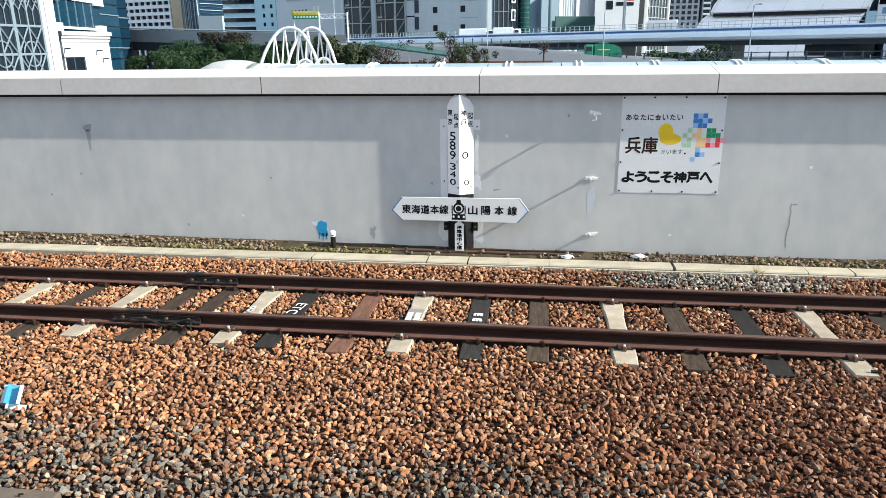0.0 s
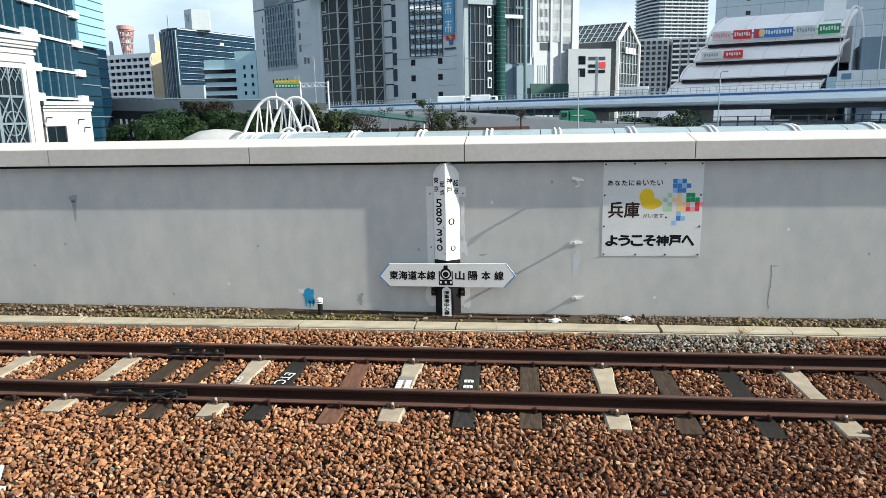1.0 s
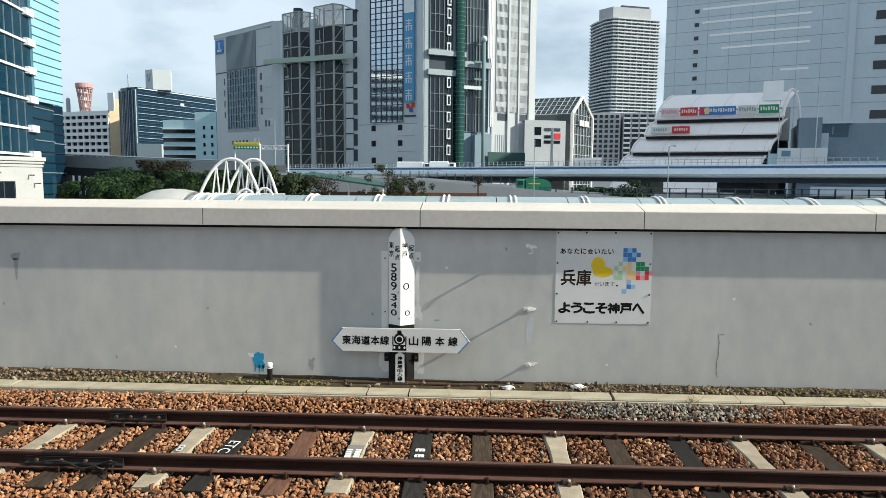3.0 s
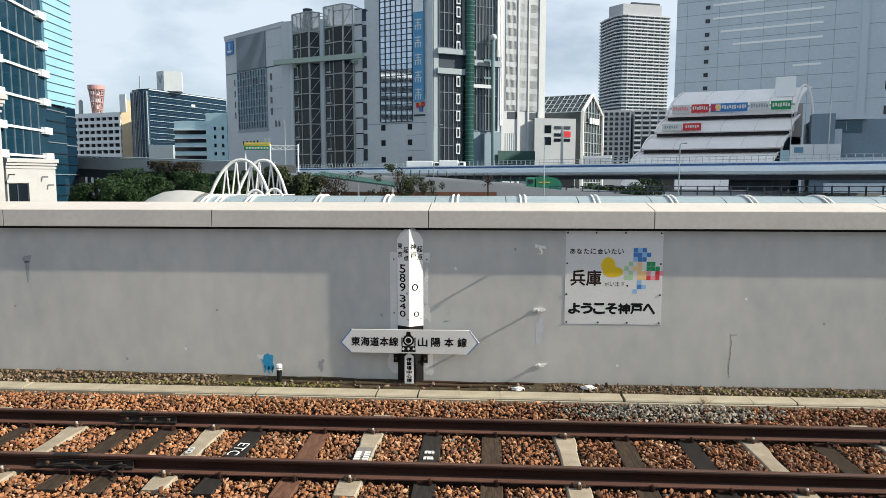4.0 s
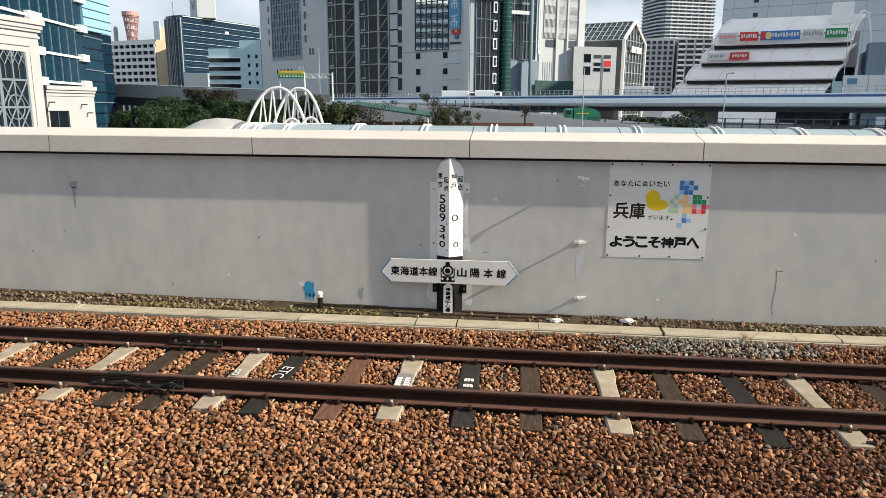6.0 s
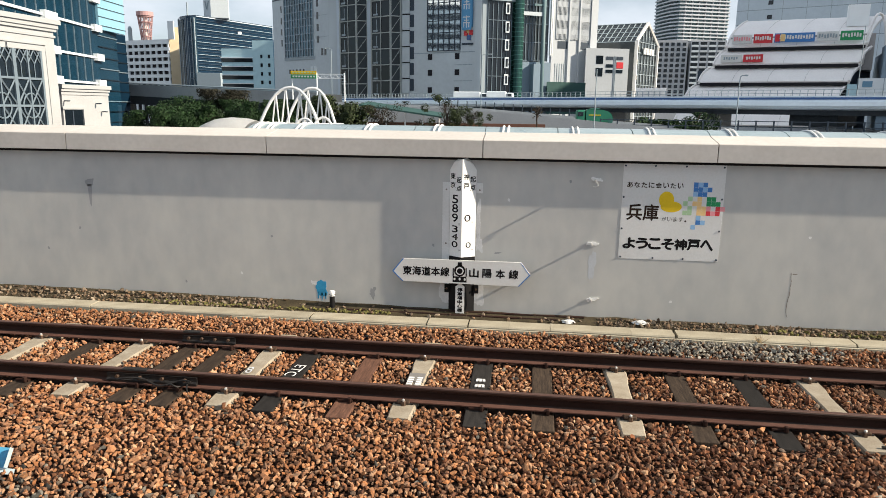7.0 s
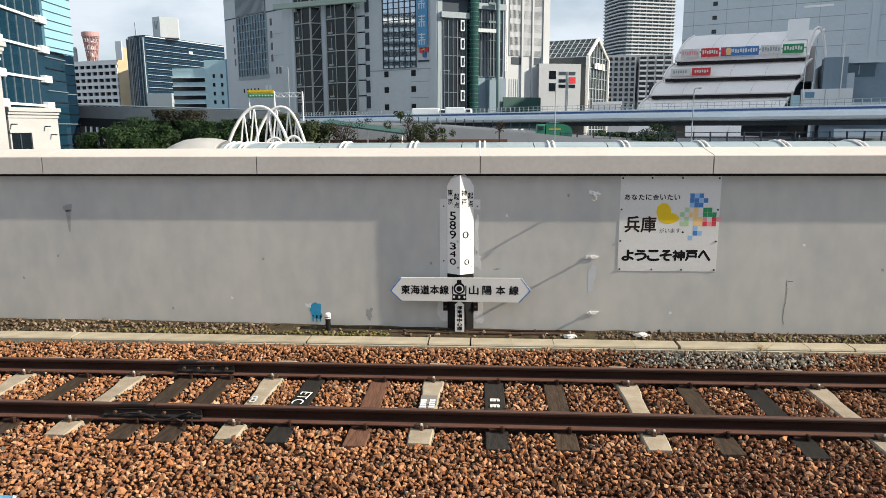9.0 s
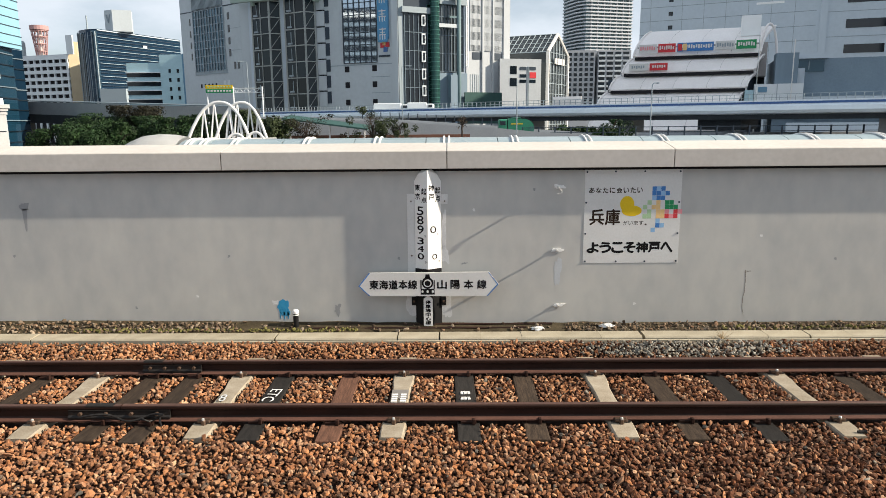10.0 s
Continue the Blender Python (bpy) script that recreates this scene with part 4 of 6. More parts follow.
stub = thing("marker_stub", (-1.819, 8.84, 0.03), "short black post with white cap beside the wall", "marker post")
part("post", tube([(-1.819, 8.84, 0.0), (-1.819, 8.84, 0.235)], 0.034, 14), M_black, stub)
part("cap", tube([(-1.819, 8.84, 0.235), (-1.819, 8.84, 0.285), (-1.819, 8.84, 0.303), (-1.819, 8.84, 0.308)], [0.04, 0.04, 0.032, 0.015], 14), M_white, stub, "white cap with a dark ring")
part("cap_ring", tube([(-1.819, 8.84, 0.25), (-1.819, 8.84, 0.258)], 0.0415, 14), M_black, stub)


def crumple(name, loc, size, material, label, category, seed):
    bm = bmesh.new()
    bmesh.ops.create_icosphere(bm, subdivisions=3, radius=1)
    for v in bm.verts:
        n = 0.45 * noise.noise(v.co * 1.7 + Vector((seed, 0, 0))) + 0.3 * noise.noise(v.co * 4 + Vector((0, seed, 0)))
        c = v.co * (1 + n)
        v.co = Vector((loc[0] + c.x * size[0], loc[1] + c.y * size[1], loc[2] + max(c.z, -0.5) * size[2]))
    return solo(name, bm, material, label, category, loc=loc)


crumple("plastic_litter", (1.24, 8.74, 0.07), (0.085, 0.04, 0.026), M_smear, "crumpled white plastic scrap on the soil by the wall", "litter", 3)
crumple("plastic_litter", (2.12, 8.78, 0.09), (0.09, 0.04, 0.028), M_smear, "crumpled white plastic scrap on the soil by the wall", "litter", 8)
rw = random.Random(21)
weed = thing("dry_weed", (3.42, 8.4, 0.0), "dry straw-coloured weed growing by the kerb", "weed")
for k in range(14):
    a = rw.uniform(0, 6.28)
    lean = rw.uniform(0.05, 0.16)
    part("stalk", tube([(3.42, 8.4, 0.0), (3.42 + 0.4 * lean * math.cos(a), 8.4 + 0.4 * lean * math.sin(a), 0.06), (3.42 + lean * math.cos(a), 8.4 + lean * math.sin(a), rw.uniform(0.07, 0.13))], [0.003, 0.0025, 0.001], 4), M_straw, weed)
solo("loose_bolt", tube([(3.62, 5.95, 0.012), (3.67, 5.945, 0.014), (3.69, 5.944, 0.014)], [0.012, 0.012, 0.022], 6), M_joint, "dark loose bolt lying on a concrete sleeper", "bolt", loc=(3.65, 5.945, 0.0))
rw2 = np.random.RandomState(31)
mx = np.concatenate([rw2.uniform(-4.6, -1.0, 260), rw2.uniform(3.5, 6.0, 90)])
my = 8.705 + rw2.uniform(0, 0.07, len(mx))
tagged(stones("moss_tufts", "", M_moss, np.column_stack([mx, my, 0.052 + (my - 8.67) * 0.25, rw2.uniform(0.012, 0.028, len(mx))]), 9), "dry yellow-green moss tufts behind the kerb", "moss", kind="stuff")
bb = thing("drink_carton", (-3.1, 4.77, 0.0), "squashed pale blue open carton lying on the ballast", "litter")
mb = pose(-3.09, 4.59, 0.02, 56, 8, 12) @ Matrix.Scale(0.85, 4)
part("carton_shell", box(box(bmesh.new(), -0.055, -0.05, 0, 0.17, 0, 0.07, mb), -0.05, 0.055, 0, 0.17, 0, 0.004, mb), M_plastic_blue, bb, "blue inside")
part("carton_side", box(bmesh.new(), 0.051, 0.056, 0, 0.17, 0.004, 0.07, mb), M_plastic_pale, bb, "pale side")
part("carton_side", box(bmesh.new(), -0.11, -0.056, 0, 0.165, 0.0, 0.006, mb), M_plastic_pale, bb, "pale side")
part("carton_flap", box(bmesh.new(), -0.06, 0.12, -0.05, 0.0, 0.0, 0.005, mb), M_plastic_pale, bb)
tr = thing("cable_trough_lid", (-2.3, 3.45, -0.01), "brown stained concrete trough lid sunk in the ballast", "trough lid")
part("lid", bx(-2.75, -1.98, 3.2, 3.63, -0.05, 0.028, bevel=0.012), M_slab, tr)
part("lifting_slot", tube([(-2.2, 3.55, 0.02), (-2.2, 3.55, 0.045), (-2.17, 3.55, 0.05)], 0.006, 6), M_rail, tr)

for y, z, x0, x1 in ((8.9, 0.085, -2.3, 1.45), (8.79, 0.07, -1.6, 1.1)):
    cd = thing("cable_conduit", ((x0 + x1) / 2, y, z), "thin rusty conduit lying along the wall foot", "conduit", group="conduits by the wall")
    part("pipe", tube([(x0 + (x1 - x0) * k / 12, y + 0.006 * math.sin(k * 2.1), z + 0.004 * math.sin(k * 1.7)) for k in range(13)], 0.014, 8), M_rail, cd)
    for k in range(3):
        xs = x0 + (x1 - x0) * (k + 0.5) / 3
        part("clip", bx(xs - 0.015, xs + 0.015, y - 0.02, y + 0.02, z - 0.05, z + 0.018, bevel=0.003), M_bolt, cd)


# ---- the city beyond ----
GZ = -6.2
shared = {}


def unit_box(name, material):
    """A unit block on shared mesh data: 0..1 along, up, and 1 deep."""
    key = (name, material.name)
    if key not in shared:
        shared[key] = mesh_of(name, bx(0, 1, 0, 1, 0, 1), material)
    return shared[key]


def slab(name, material, parent, F, u0, u1, v0, v1, z0, z1):
    """A block on a facade's frame, as an object of its own."""
    m = F @ Matrix.Translation((u0, v0, z0)) @ Matrix.Diagonal((u1 - u0, v1 - v0, z1 - z0, 1))
    return piece(name, unit_box(name, material), parent, m)


def house(name, loc, label, category="building", group=""):
    return thing(name, (*loc, GZ), label, category, group)


def glass_grid(parent, F, u0, u1, z0, z1, nu, nz, pane, bar, name="window", v=0.0, bw=0.12):
    """A glazed wall: panes as parts behind a raised lattice of bars."""
    du, dz = (u1 - u0) / nu, (z1 - z0) / nz
    for i in range(nu):
        for j in range(nz):
            slab("pane", pane, parent, F, u0 + i * du, u0 + (i + 1) * du, v - 0.06, v + 0.25, z0 + j * dz, z0 + (j + 1) * dz)
    bm = bmesh.new()
    for i in range(nu + 1):
        box(bm, u0 + i * du - bw / 2, u0 + i * du + bw / 2, v - 0.2, v, z0, z1, F)
    for j in range(nz + 1):
        box(bm, u0, u1, v - 0.17, v, z0 + j * dz - bw / 2, z0 + j * dz + bw / 2, F)
    part("mullions", bm, bar, parent)


# main complex: panel block, stair towers, tall shaft
g = house("department_complex", (-20, 130), "grey panelled high-rise complex with glazed shafts and banner")
A, B, C, D = (-55.42, 146), (-38.05, 132), (-21.36, 126), (-8.43, 120)
E_ = (3.04, 126)
part("wall", prism([(-54.6, 145.3), B, (-30, 150), (-45, 158)], GZ, 32.0), M_panel, g)
F = fac(A, B)
slab("parapet", M_panel, g, F, 1.0, 22.3, -0.15, 0.3, 31.4, 32.1)
glass_grid(g, F, 5.75, 16.3, 12.6, 24.2, 11, 8, M_gblue, M_mull, bw=0.12)
slab("window_surround", M_mull, g, F, 5.4, 16.7, -0.12, 0.1, 12.0, 12.6)
slab("louvre_back", M_mulld, g, F, 5.75, 16.2, -0.05, 0.2, 24.5, 31.3)
for k in range(27):
    slab("louvre", M_mull, g, F, 5.8 + 0.39 * k, 5.98 + 0.39 * k, -0.3, -0.05, 24.5, 31.3)
slab("logo_panel", M_blue, g, F, 1.7, 4.5, -0.2, 0.1, 28.3, 31.0)
slab("logo_shape", M_signw, g, F, 2.3, 3.9, -0.25, -0.2, 28.7, 29.1)
slab("logo_shape", M_sky, g, F, 2.7, 3.5, -0.25, -0.2, 29.2, 30.6)
slab("panel_seam", M_mulld, g, F, 1.2, 22.3, -0.06, 0.1, 24.2, 24.4)
for z in (9.0, 16.0, 20.0, 28.0):
    slab("panel_seam", M_mull, g, F, 17.0, 22.3, -0.03, 0.1, z, z + 0.08)
for z in (21.7, 19.4, 17.2, 15.0):
    slab("window", M_gdark, g, F, 17.5, 18.1, -0.06, 0.1, z, z + 1.3)
    slab("window", M_gdark, g, F, 4.3, 4.7, -0.06, 0.1, z, z + 1.3)
for u in (18.9, 20.0):
    slab("window", M_gdark, g, F, u, u + 0.55, -0.06, 0.1, 12.6, 13.9)
for k in range(5):
    slab("window", M_open, g, F, 7.0 + 1.3 * k, 7.5 + 1.3 * k, -0.05, 0.1, 9.4, 10.2)
for k in range(2):
    slab("window", M_pale_wall, g, F, 15.0 + 1.3 * k, 15.8 + 1.3 * k, -0.07, 0.1, 9.2, 10.6)
slab("roof_coping", M_panel, g, F, 0.9, 22.3, -0.2, 0.5, 32.1, 32.25)
# stair-tower front
F = fac(B, C)
part("wall", prism([B, C, (-15, 140), (-30, 148)], GZ, 30.5), M_panel, g)
for pl, pm, pr, top, lift in (((2.8, -1.0), (7.1, -2.0), (8.4, -0.4), 33.0, 0.0), ((9.75, -1.0), (14.4, -2.0), (15.5, -0.4), 33.7, 0.5)):
    plan = [tuple((F @ Vector((*p, 0)))[:2]) for p in (pl, pm, pr)]
    back = [tuple((F @ Vector((p[0], 2.2, 0)))[:2]) for p in (pr, pl)]
    core = [tuple((F @ Vector((*p, 0)))[:2]) for p in ((pl[0] + 0.5, -0.3), (pm[0] - 0.3, -1.2), (pr[0] - 0.4, 0.2), (pr[0] - 0.4, 1), (pl[0] + 0.5, 1))]
    s = part("stair_tower", prism(core, GZ, 29.5), M_gdark, g, "dark glazed stair tower in a steel frame")
    levels = [4.27 + 2.8 * k + lift for k in range(10)] + [top]
    bm = bmesh.new()
    for side, (a, b) in enumerate(zip(plan, plan[1:])):
        Fs = fac(a, b)
        wide = math.dist(a, b)
        n = 2 if side == 0 else 1
        for z0, z1 in zip(levels, levels[1:]):
            for c_ in range(n):
                slab("stair_pane", M_clear if z0 > 28.5 else M_gstair, s, Fs, wide * c_ / n + 0.06, wide * (c_ + 1) / n - 0.06, 0.0, 0.06, z0 + 0.12, z1 - 0.12)
            if side:
                part("stair_flight", tube([Fs @ Vector((0.15, -0.07, z0 + 0.3)), Fs @ Vector((wide - 0.2, -0.07, z1 - 0.3))], 0.055, 5), M_stairsteel, s)
            else:
                slab("landing", M_mull, s, Fs, wide * 0.1, wide * 0.34, -0.08, -0.01, z0 + 0.25, z0 + 0.55)
                slab("landing_post", M_mull, s, Fs, wide * 0.27, wide * 0.3, -0.08, -0.01, z0 + 0.55, z1 - 0.5)
            box(bm, 0, wide, -0.12, 0.05, z1 - 0.11, z1 + 0.06, Fs)
        for k in range(n + 1):
            box(bm, wide * k / n - (0.06 if k % n else 0.14), wide * k / n + (0.06 if k % n else 0.14), -0.12, 0.05, GZ, top, Fs)
    for p, q_ in zip([plan[2]] + back, back + [plan[0]]):
        Fs = fac(p, q_)
        for z1 in levels[-3:]:
            box(bm, 0, math.dist(p, q_), -0.05, 0.05, z1 - 0.09, z1 + 0.05, Fs)
        box(bm, -0.1, 0.1, -0.1, 0.1, 28, top, Fs)
    part("stair_frame", bm, M_stairsteel, s, "pale grey steel frame")
slab("pier", M_panel, g, F, -0.3, 1.9, -0.3, 0.3, GZ, 32.1)
slab("pier", M_panel2, g, F, 1.95, 2.6, -0.9, 0.2, GZ, 31.5)
slab("pier", M_panel2, g, F, 8.45, 9.6, -0.5, 0.2, GZ, 31.8)
slab("bay_wall", M_panel, g, F, 15.6, 18.4, -0.02, 0.4, GZ, 32.4)
slab("bay_roof", M_mulld, g, F, 15.6, 18.4, -0.12, 0.4, 32.4, 32.65)
for k in range(10):
    z = 5.8 + 2.77 * k
    # flat dark slab; the shade of the balcony recess is its colour
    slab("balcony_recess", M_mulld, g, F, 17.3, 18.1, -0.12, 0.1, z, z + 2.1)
    # dark strip painted as the shadow line below each floor
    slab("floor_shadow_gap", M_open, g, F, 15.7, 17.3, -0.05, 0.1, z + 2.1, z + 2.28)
    slab("bay_panel", M_panel, g, F, 15.75, 17.3, -0.3, 0.1, z - 0.45, z + 2.05)
slab("link_beam", M_palegreen, g, F, -0.7, 18.6, -2.4, -1.72, 23.85, 24.75)
for u in (3.3, 16.0):
    slab("beam_bracket", M_palegreen, g, F, u, u + 0.4, -1.8, -0.1, 23.2, 23.85)
part("roof_vent", tube([(-34.6, 137, 30.4), (-34.6, 137, 35.6)], 0.95, 14), M_mulld, g, "dark round roof vent")
# tall shaft
F = fac(C, D)
part("tall_wall", prism([C, D, (2.5, 126), (-2, 140), (-14, 142)], GZ, 62), M_panel, g, "tall grey panelled shaft")
glass_grid(g, F, 3.3, 10.05, 12.6, 40.6, 6, 28, M_gmirror, M_mulld, bw=0.11)
slab("banner", M_banner, g, F, 10.45, 12.5, -0.45, -0.05, 16.3, 33.4)
slab("banner_top", M_pale_wall, g, F, 10.45, 12.5, -0.5, -0.05, 31.0, 33.9)
for k in range(5):
    z0 = 27.6 - 2.95 * k
    slab("banner_panel", M_banner, g, F, 10.55, 12.4, -0.5, -0.45, z0, z0 + 2.6)
    for a0, a1, b0, b1 in ((0.25, 1.6, 2.0, 2.16), (0.84, 1.0, 0.35, 2.3), (0.35, 0.5, 0.4, 1.1), (1.3, 1.46, 0.4, 1.1), (0.25, 1.6, 1.1, 1.24), (0.45, 1.4, 1.5, 1.62)):
        slab("banner_bar", M_signw, g, F, 10.55 + a0, 10.55 + a1, -0.54, -0.5, z0 + b0, z0 + b1)
for u, z, mt in ((10.8, 14.9, M_red), (11.4, 14.2, M_stripe), (11.2, 15.3, M_orange), (11.8, 15.0, M_red)):
    slab("logo_dot", mt, g, F, u, u + 0.7, -0.2, 0.0, z, z + 0.75)
slab("logo_bar", M_mulld, g, F, 10.4, 12.6, -0.15, 0.0, 13.4, 13.7)
for u in (3.4, 9.0):
    for z in (11.1, 8.4, 5.4):
        slab("window", M_open, g, F, u, u + 0.9, -0.05, 0.1, z, z + 1.0)
slab("string_course", M_mull, g, F, 0, 14.2, -0.04, 0.1, 12.2, 12.35)
for z in (7.4, 10.1):
    slab("panel_seam", M_mull, g, F, 8.8, 12.5, -0.04, 0.1, z, z + 0.1)
slab("light_pier", M_panel, g, F, 13.1, 14.3, -0.35, 0.2, GZ, 62)
F = fac(D, E_)
slab("light_pier", M_mull, g, F, -0.1, 0.8, -0.3, 0.2, GZ, 62)
glass_grid(g, F, 0.95, 5.2, 5.2, 20.4, 5, 5, M_gdark, M_lattice, bw=0.1, v=-0.3)
glass_grid(g, F, 0.95, 5.2, 24.9, 60, 5, 12, M_gdark, M_lattice, bw=0.1, v=-0.3)
slab("terrace_band", M_mull, g, F, 0.4, 7.6, -1.0, 0.1, 23.8, 24.7)
# terrace shade painted as a dark slab between the bands
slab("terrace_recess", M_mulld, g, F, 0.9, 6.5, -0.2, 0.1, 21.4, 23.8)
slab("terrace_band", M_mull, g, F, 0.4, 6.2, -0.9, 0.1, 20.45, 21.4)
for z in (33.2, 31.0, 28.2, 25.2, 19.3, 16.3, 13.4, 10.5, 7.7, 36, 39):
    slab("light_frame", M_pale_wall, g, F, 4.0, 4.75, -0.75, -0.5, z - 0.9, z + 0.9)
    slab("light_pane", M_gdark, g, F, 4.2, 4.55, -0.8, -0.74, z - 0.65, z + 0.65)
c = F @ Vector((6.4, -0.9, 0))
shaft = part("lift_shaft", prism([(c.x + 0.8 * math.cos(a), c.y + 0.8 * math.sin(a)) for a in [k * math.pi / 8 for k in range(16)]], GZ, 62), M_ggreen, g, "round green glazed lift shaft", True)
ring_me = mesh_of("shaft_ring", prism([(0.86 * math.cos(a), 0.86 * math.sin(a)) for a in [q * math.pi / 8 for q in range(16)]], 0, 0.1), M_mullg)
for k in range(84):
    piece("shaft_ring", ring_me, shaft, Matrix.Translation((c.x, c.y, -1 + 0.75 * k)))
glass_grid(g, F, 5.25, 7.35, 3.0, 22.0, 3, 24, M_ggreen, M_mullg, bw=0.08, v=-0.15)
glass_grid(g, F, 7.4, 12.3, 11.0, 60, 8, 16, M_ggrey, M_lattice, bw=0.11, v=-0.2)
slab("terrace_band", M_mull, g, F, 7.4, 12.7, -0.9, 0.1, 22.2, 23.2)
slab("white_beam", M_panel, g, F, 6.9, 11.0, -1.6, -1.1, 18.3, 18.9)
slab("side_wall", M_annexe, g, F, 7.4, 12.9, -0.6, 0.2, GZ, 10.8)
part("mast", tube([F @ Vector((10.75, -1.5, GZ)), F @ Vector((10.75, -1.5, 26.8))], 0.36, 10), M_mast, g, "round blue-grey mast with a pale ball top", True)
bm = bmesh.new()
bmesh.ops.create_icosphere(bm, subdivisions=2, radius=0.62, matrix=Matrix.Translation(F @ Vector((10.75, -1.5, 27.1))))
part("mast_ball", bm, M_panel, g, "", True)
slab("green_hoarding", M_teal, g, F, 11.9, 19.6, -1.5, -1.3, 2, 7.5)
slab("pale_box", M_annexe, g, F, 8.9, 10.2, -2.0, -0.65, GZ, 10.4)
for z in (22.9, 19.9):
    slab("mast_tie", M_mast, g, F, 8.9, 11.0, -1.6, -1.35, z, z + 0.35)
for k in range(4):
    slab("white_fin", M_bright, g, F, 12.05 + 0.3 * k, 12.2 + 0.3 * k, -0.75, -0.2, 12.0 if k > 1 else 24, 60)

# office off to the west, seen as a reflection in the mirror glazing
rf = house("banded_tower", (-135, 48), "pale banded office reflected in mirror glazing")
Ra, Rb = (-113, 18.5), (-147, 71.5)
F = fac(Ra, Rb)
part("wall", prism([Rb, Ra, (-135, 8), (-170, 60)], GZ, 43), M_gdark, rf, "dark windows")
for r in range(13):
    slab("floor_band", M_pale_wall if r == 12 else M_annexe, rf, F, 0, 63, -0.5, 0.1, 3.4 * r - 0.8, 3.4 * r + 0.5)
for k in range(19):
    slab("pier", M_mulld, rf, F, 3.4 * k, 3.4 * k + 0.8, -0.4, 0.1, GZ, 43)

# white ribbed tower
h = house("ribbed_tower", (10.8, 203), "white high-rise with close vertical ribs")
Hc = [(4.34, 200), (17.8, 208), (17.0, 228), (6, 224)]
part("wall", prism(Hc, GZ, 75), M_ribbed, h)
F = fac(*Hc[:2])
for u0, u1 in ((1.9, 5.6), (6.6, 9.2), (9.9, 12.9)):
    slab("glazing", M_gpale, h, F, u0, u1, -0.05, 0.2, 22.0, 75)
    n = 9
    for k in range(n + 1):
        slab("rib", M_ribbed, h, F, u0 + (u1 - u0) * k / n - 0.08, u0 + (u1 - u0) * k / n + 0.08, -0.22, -0.05, 22.0, 75)
    for k in range(15):
        slab("floor_band", M_ribbed, h, F, u0, u1, -0.18, -0.05, 23.5 + 3.6 * k, 24.9 + 3.6 * k)
for u0, u1 in ((2.6, 5.8), (9.9, 12.8)):
    # dark slab on the face, coloured as a shaded recess
    slab("recess", M_mulld, h, F, u0, u1, -0.1, 0.1, 19.6, 21.6)
for u in (0.3, 5.75, 9.3, 13.1):
    slab("pier", M_ribbed, h, F, u, u + 0.55, -0.5, 0, GZ, 75)
for k in range(5):
    slab("louvre", M_mull, h, F, 1.9 + 0.75 * k, 2.15 + 0.75 * k, -0.1, 0.05, 8.2, 15.5)

# shopping hall with a glass gable
i_ = house("shopping_hall", (24, 205), "white shop block beside a steep glazed gable hall")
F = fac((14.6, 203.2), (26.9, 206.8))
part("white_block", prism([(14.6, 203.2), (26.9, 206.8), (26.9, 218), (14.7, 218)], GZ, 19.9), M_ribbed, i_, "white shop block with picture panels")
for z in (15.6, 12.2):
    slab("window", M_gdark, i_, F, 3.1, 5.15, -0.06, 0.2, z, z + 2.3)
for u, z, mt in ((6.1, 16.8, M_mulld), (9.1, 16.8, M_mulld), (6.1, 14.7, M_gdark), (9.2, 14.5, M_red), (6.1, 13.2, M_gdark), (9.1, 13.2, M_gdark)):
    slab("picture_panel", mt, i_, F, u, u + 2.0, -0.1, 0.1, z, z + (0.9 if mt is not M_red else 1.7))
for k in range(2):
    slab("drainpipe", M_mull, i_, F, 8.5 + 0.35 * k, 8.6 + 0.35 * k, -0.15, 0, GZ, 17.8)
Ga, Gb = (29.64, 215), (38.12, 230)
F = fac(Ga, Gb)
L = 17.23
bm = bmesh.new()
gable = [(0, GZ), (L, GZ), (L, 22.8), (8.0, 28.6), (0, 22.8)]
fr = [bm.verts.new(F @ Vector((u, 0, z))) for u, z in gable]
back = [bm.verts.new(F @ Vector((u, 0, z)) + Vector((-19, 8, 0))) for u, z in gable]
bm.faces.new(fr)
bm.faces.new(back[::-1])
for k in range(5):
    bm.faces.new((fr[k], fr[(k + 1) % 5], back[(k + 1) % 5], back[k]))
bmesh.ops.recalc_face_normals(bm, faces=bm.faces)
hall = part("glass_hall", bm, M_ggrey, i_, "dark glazed gable hall")
bm = bmesh.new()
for a, b in (((0, 22.8), (8, 28.6)), ((8, 28.6), (L, 22.8)), ((0, GZ), (0, 22.8)), ((L, GZ), (L, 22.8))):
    tube([F @ Vector((a[0], -0.3, a[1])), F @ Vector((b[0], -0.3, b[1]))], 0.55, 6, bm)
part("gable_frame", bm, M_whitesteel, hall, "white gable frame")
bm = bmesh.new()
for k in range(1, 7):
    u = L * k / 7
    z1 = 22.8 + (5.8 * u / 8 if u < 8 else 5.8 * (L - u) / (L - 8))
    tube([F @ Vector((u, -0.15, GZ)), F @ Vector((u, -0.15, z1))], 0.14, 4, bm)
for k in range(9):
    tube([F @ Vector((0, -0.15, -2 + 3.1 * k)), F @ Vector((L, -0.15, -2 + 3.1 * k))], 0.12, 4, bm)
part("mullions", bm, M_mull, hall)
off = Vector((-19, 8, 0))
for k in range(13):
    o = off * (k / 12)
    part("roof_rafter", tube([F @ Vector((0, -0.1, 22.8)) + o, F @ Vector((8, -0.1, 28.7)) + o], 0.13, 4), M_mull, hall, "pale grey roof rafter")
for k in range(5):
    p = F @ Vector((8 * k / 4, -0.15, 22.8 + 5.9 * k / 4))
    part("roof_purlin", tube([p, p + off], 0.13, 4), M_mull, hall, "pale grey roof purlin")
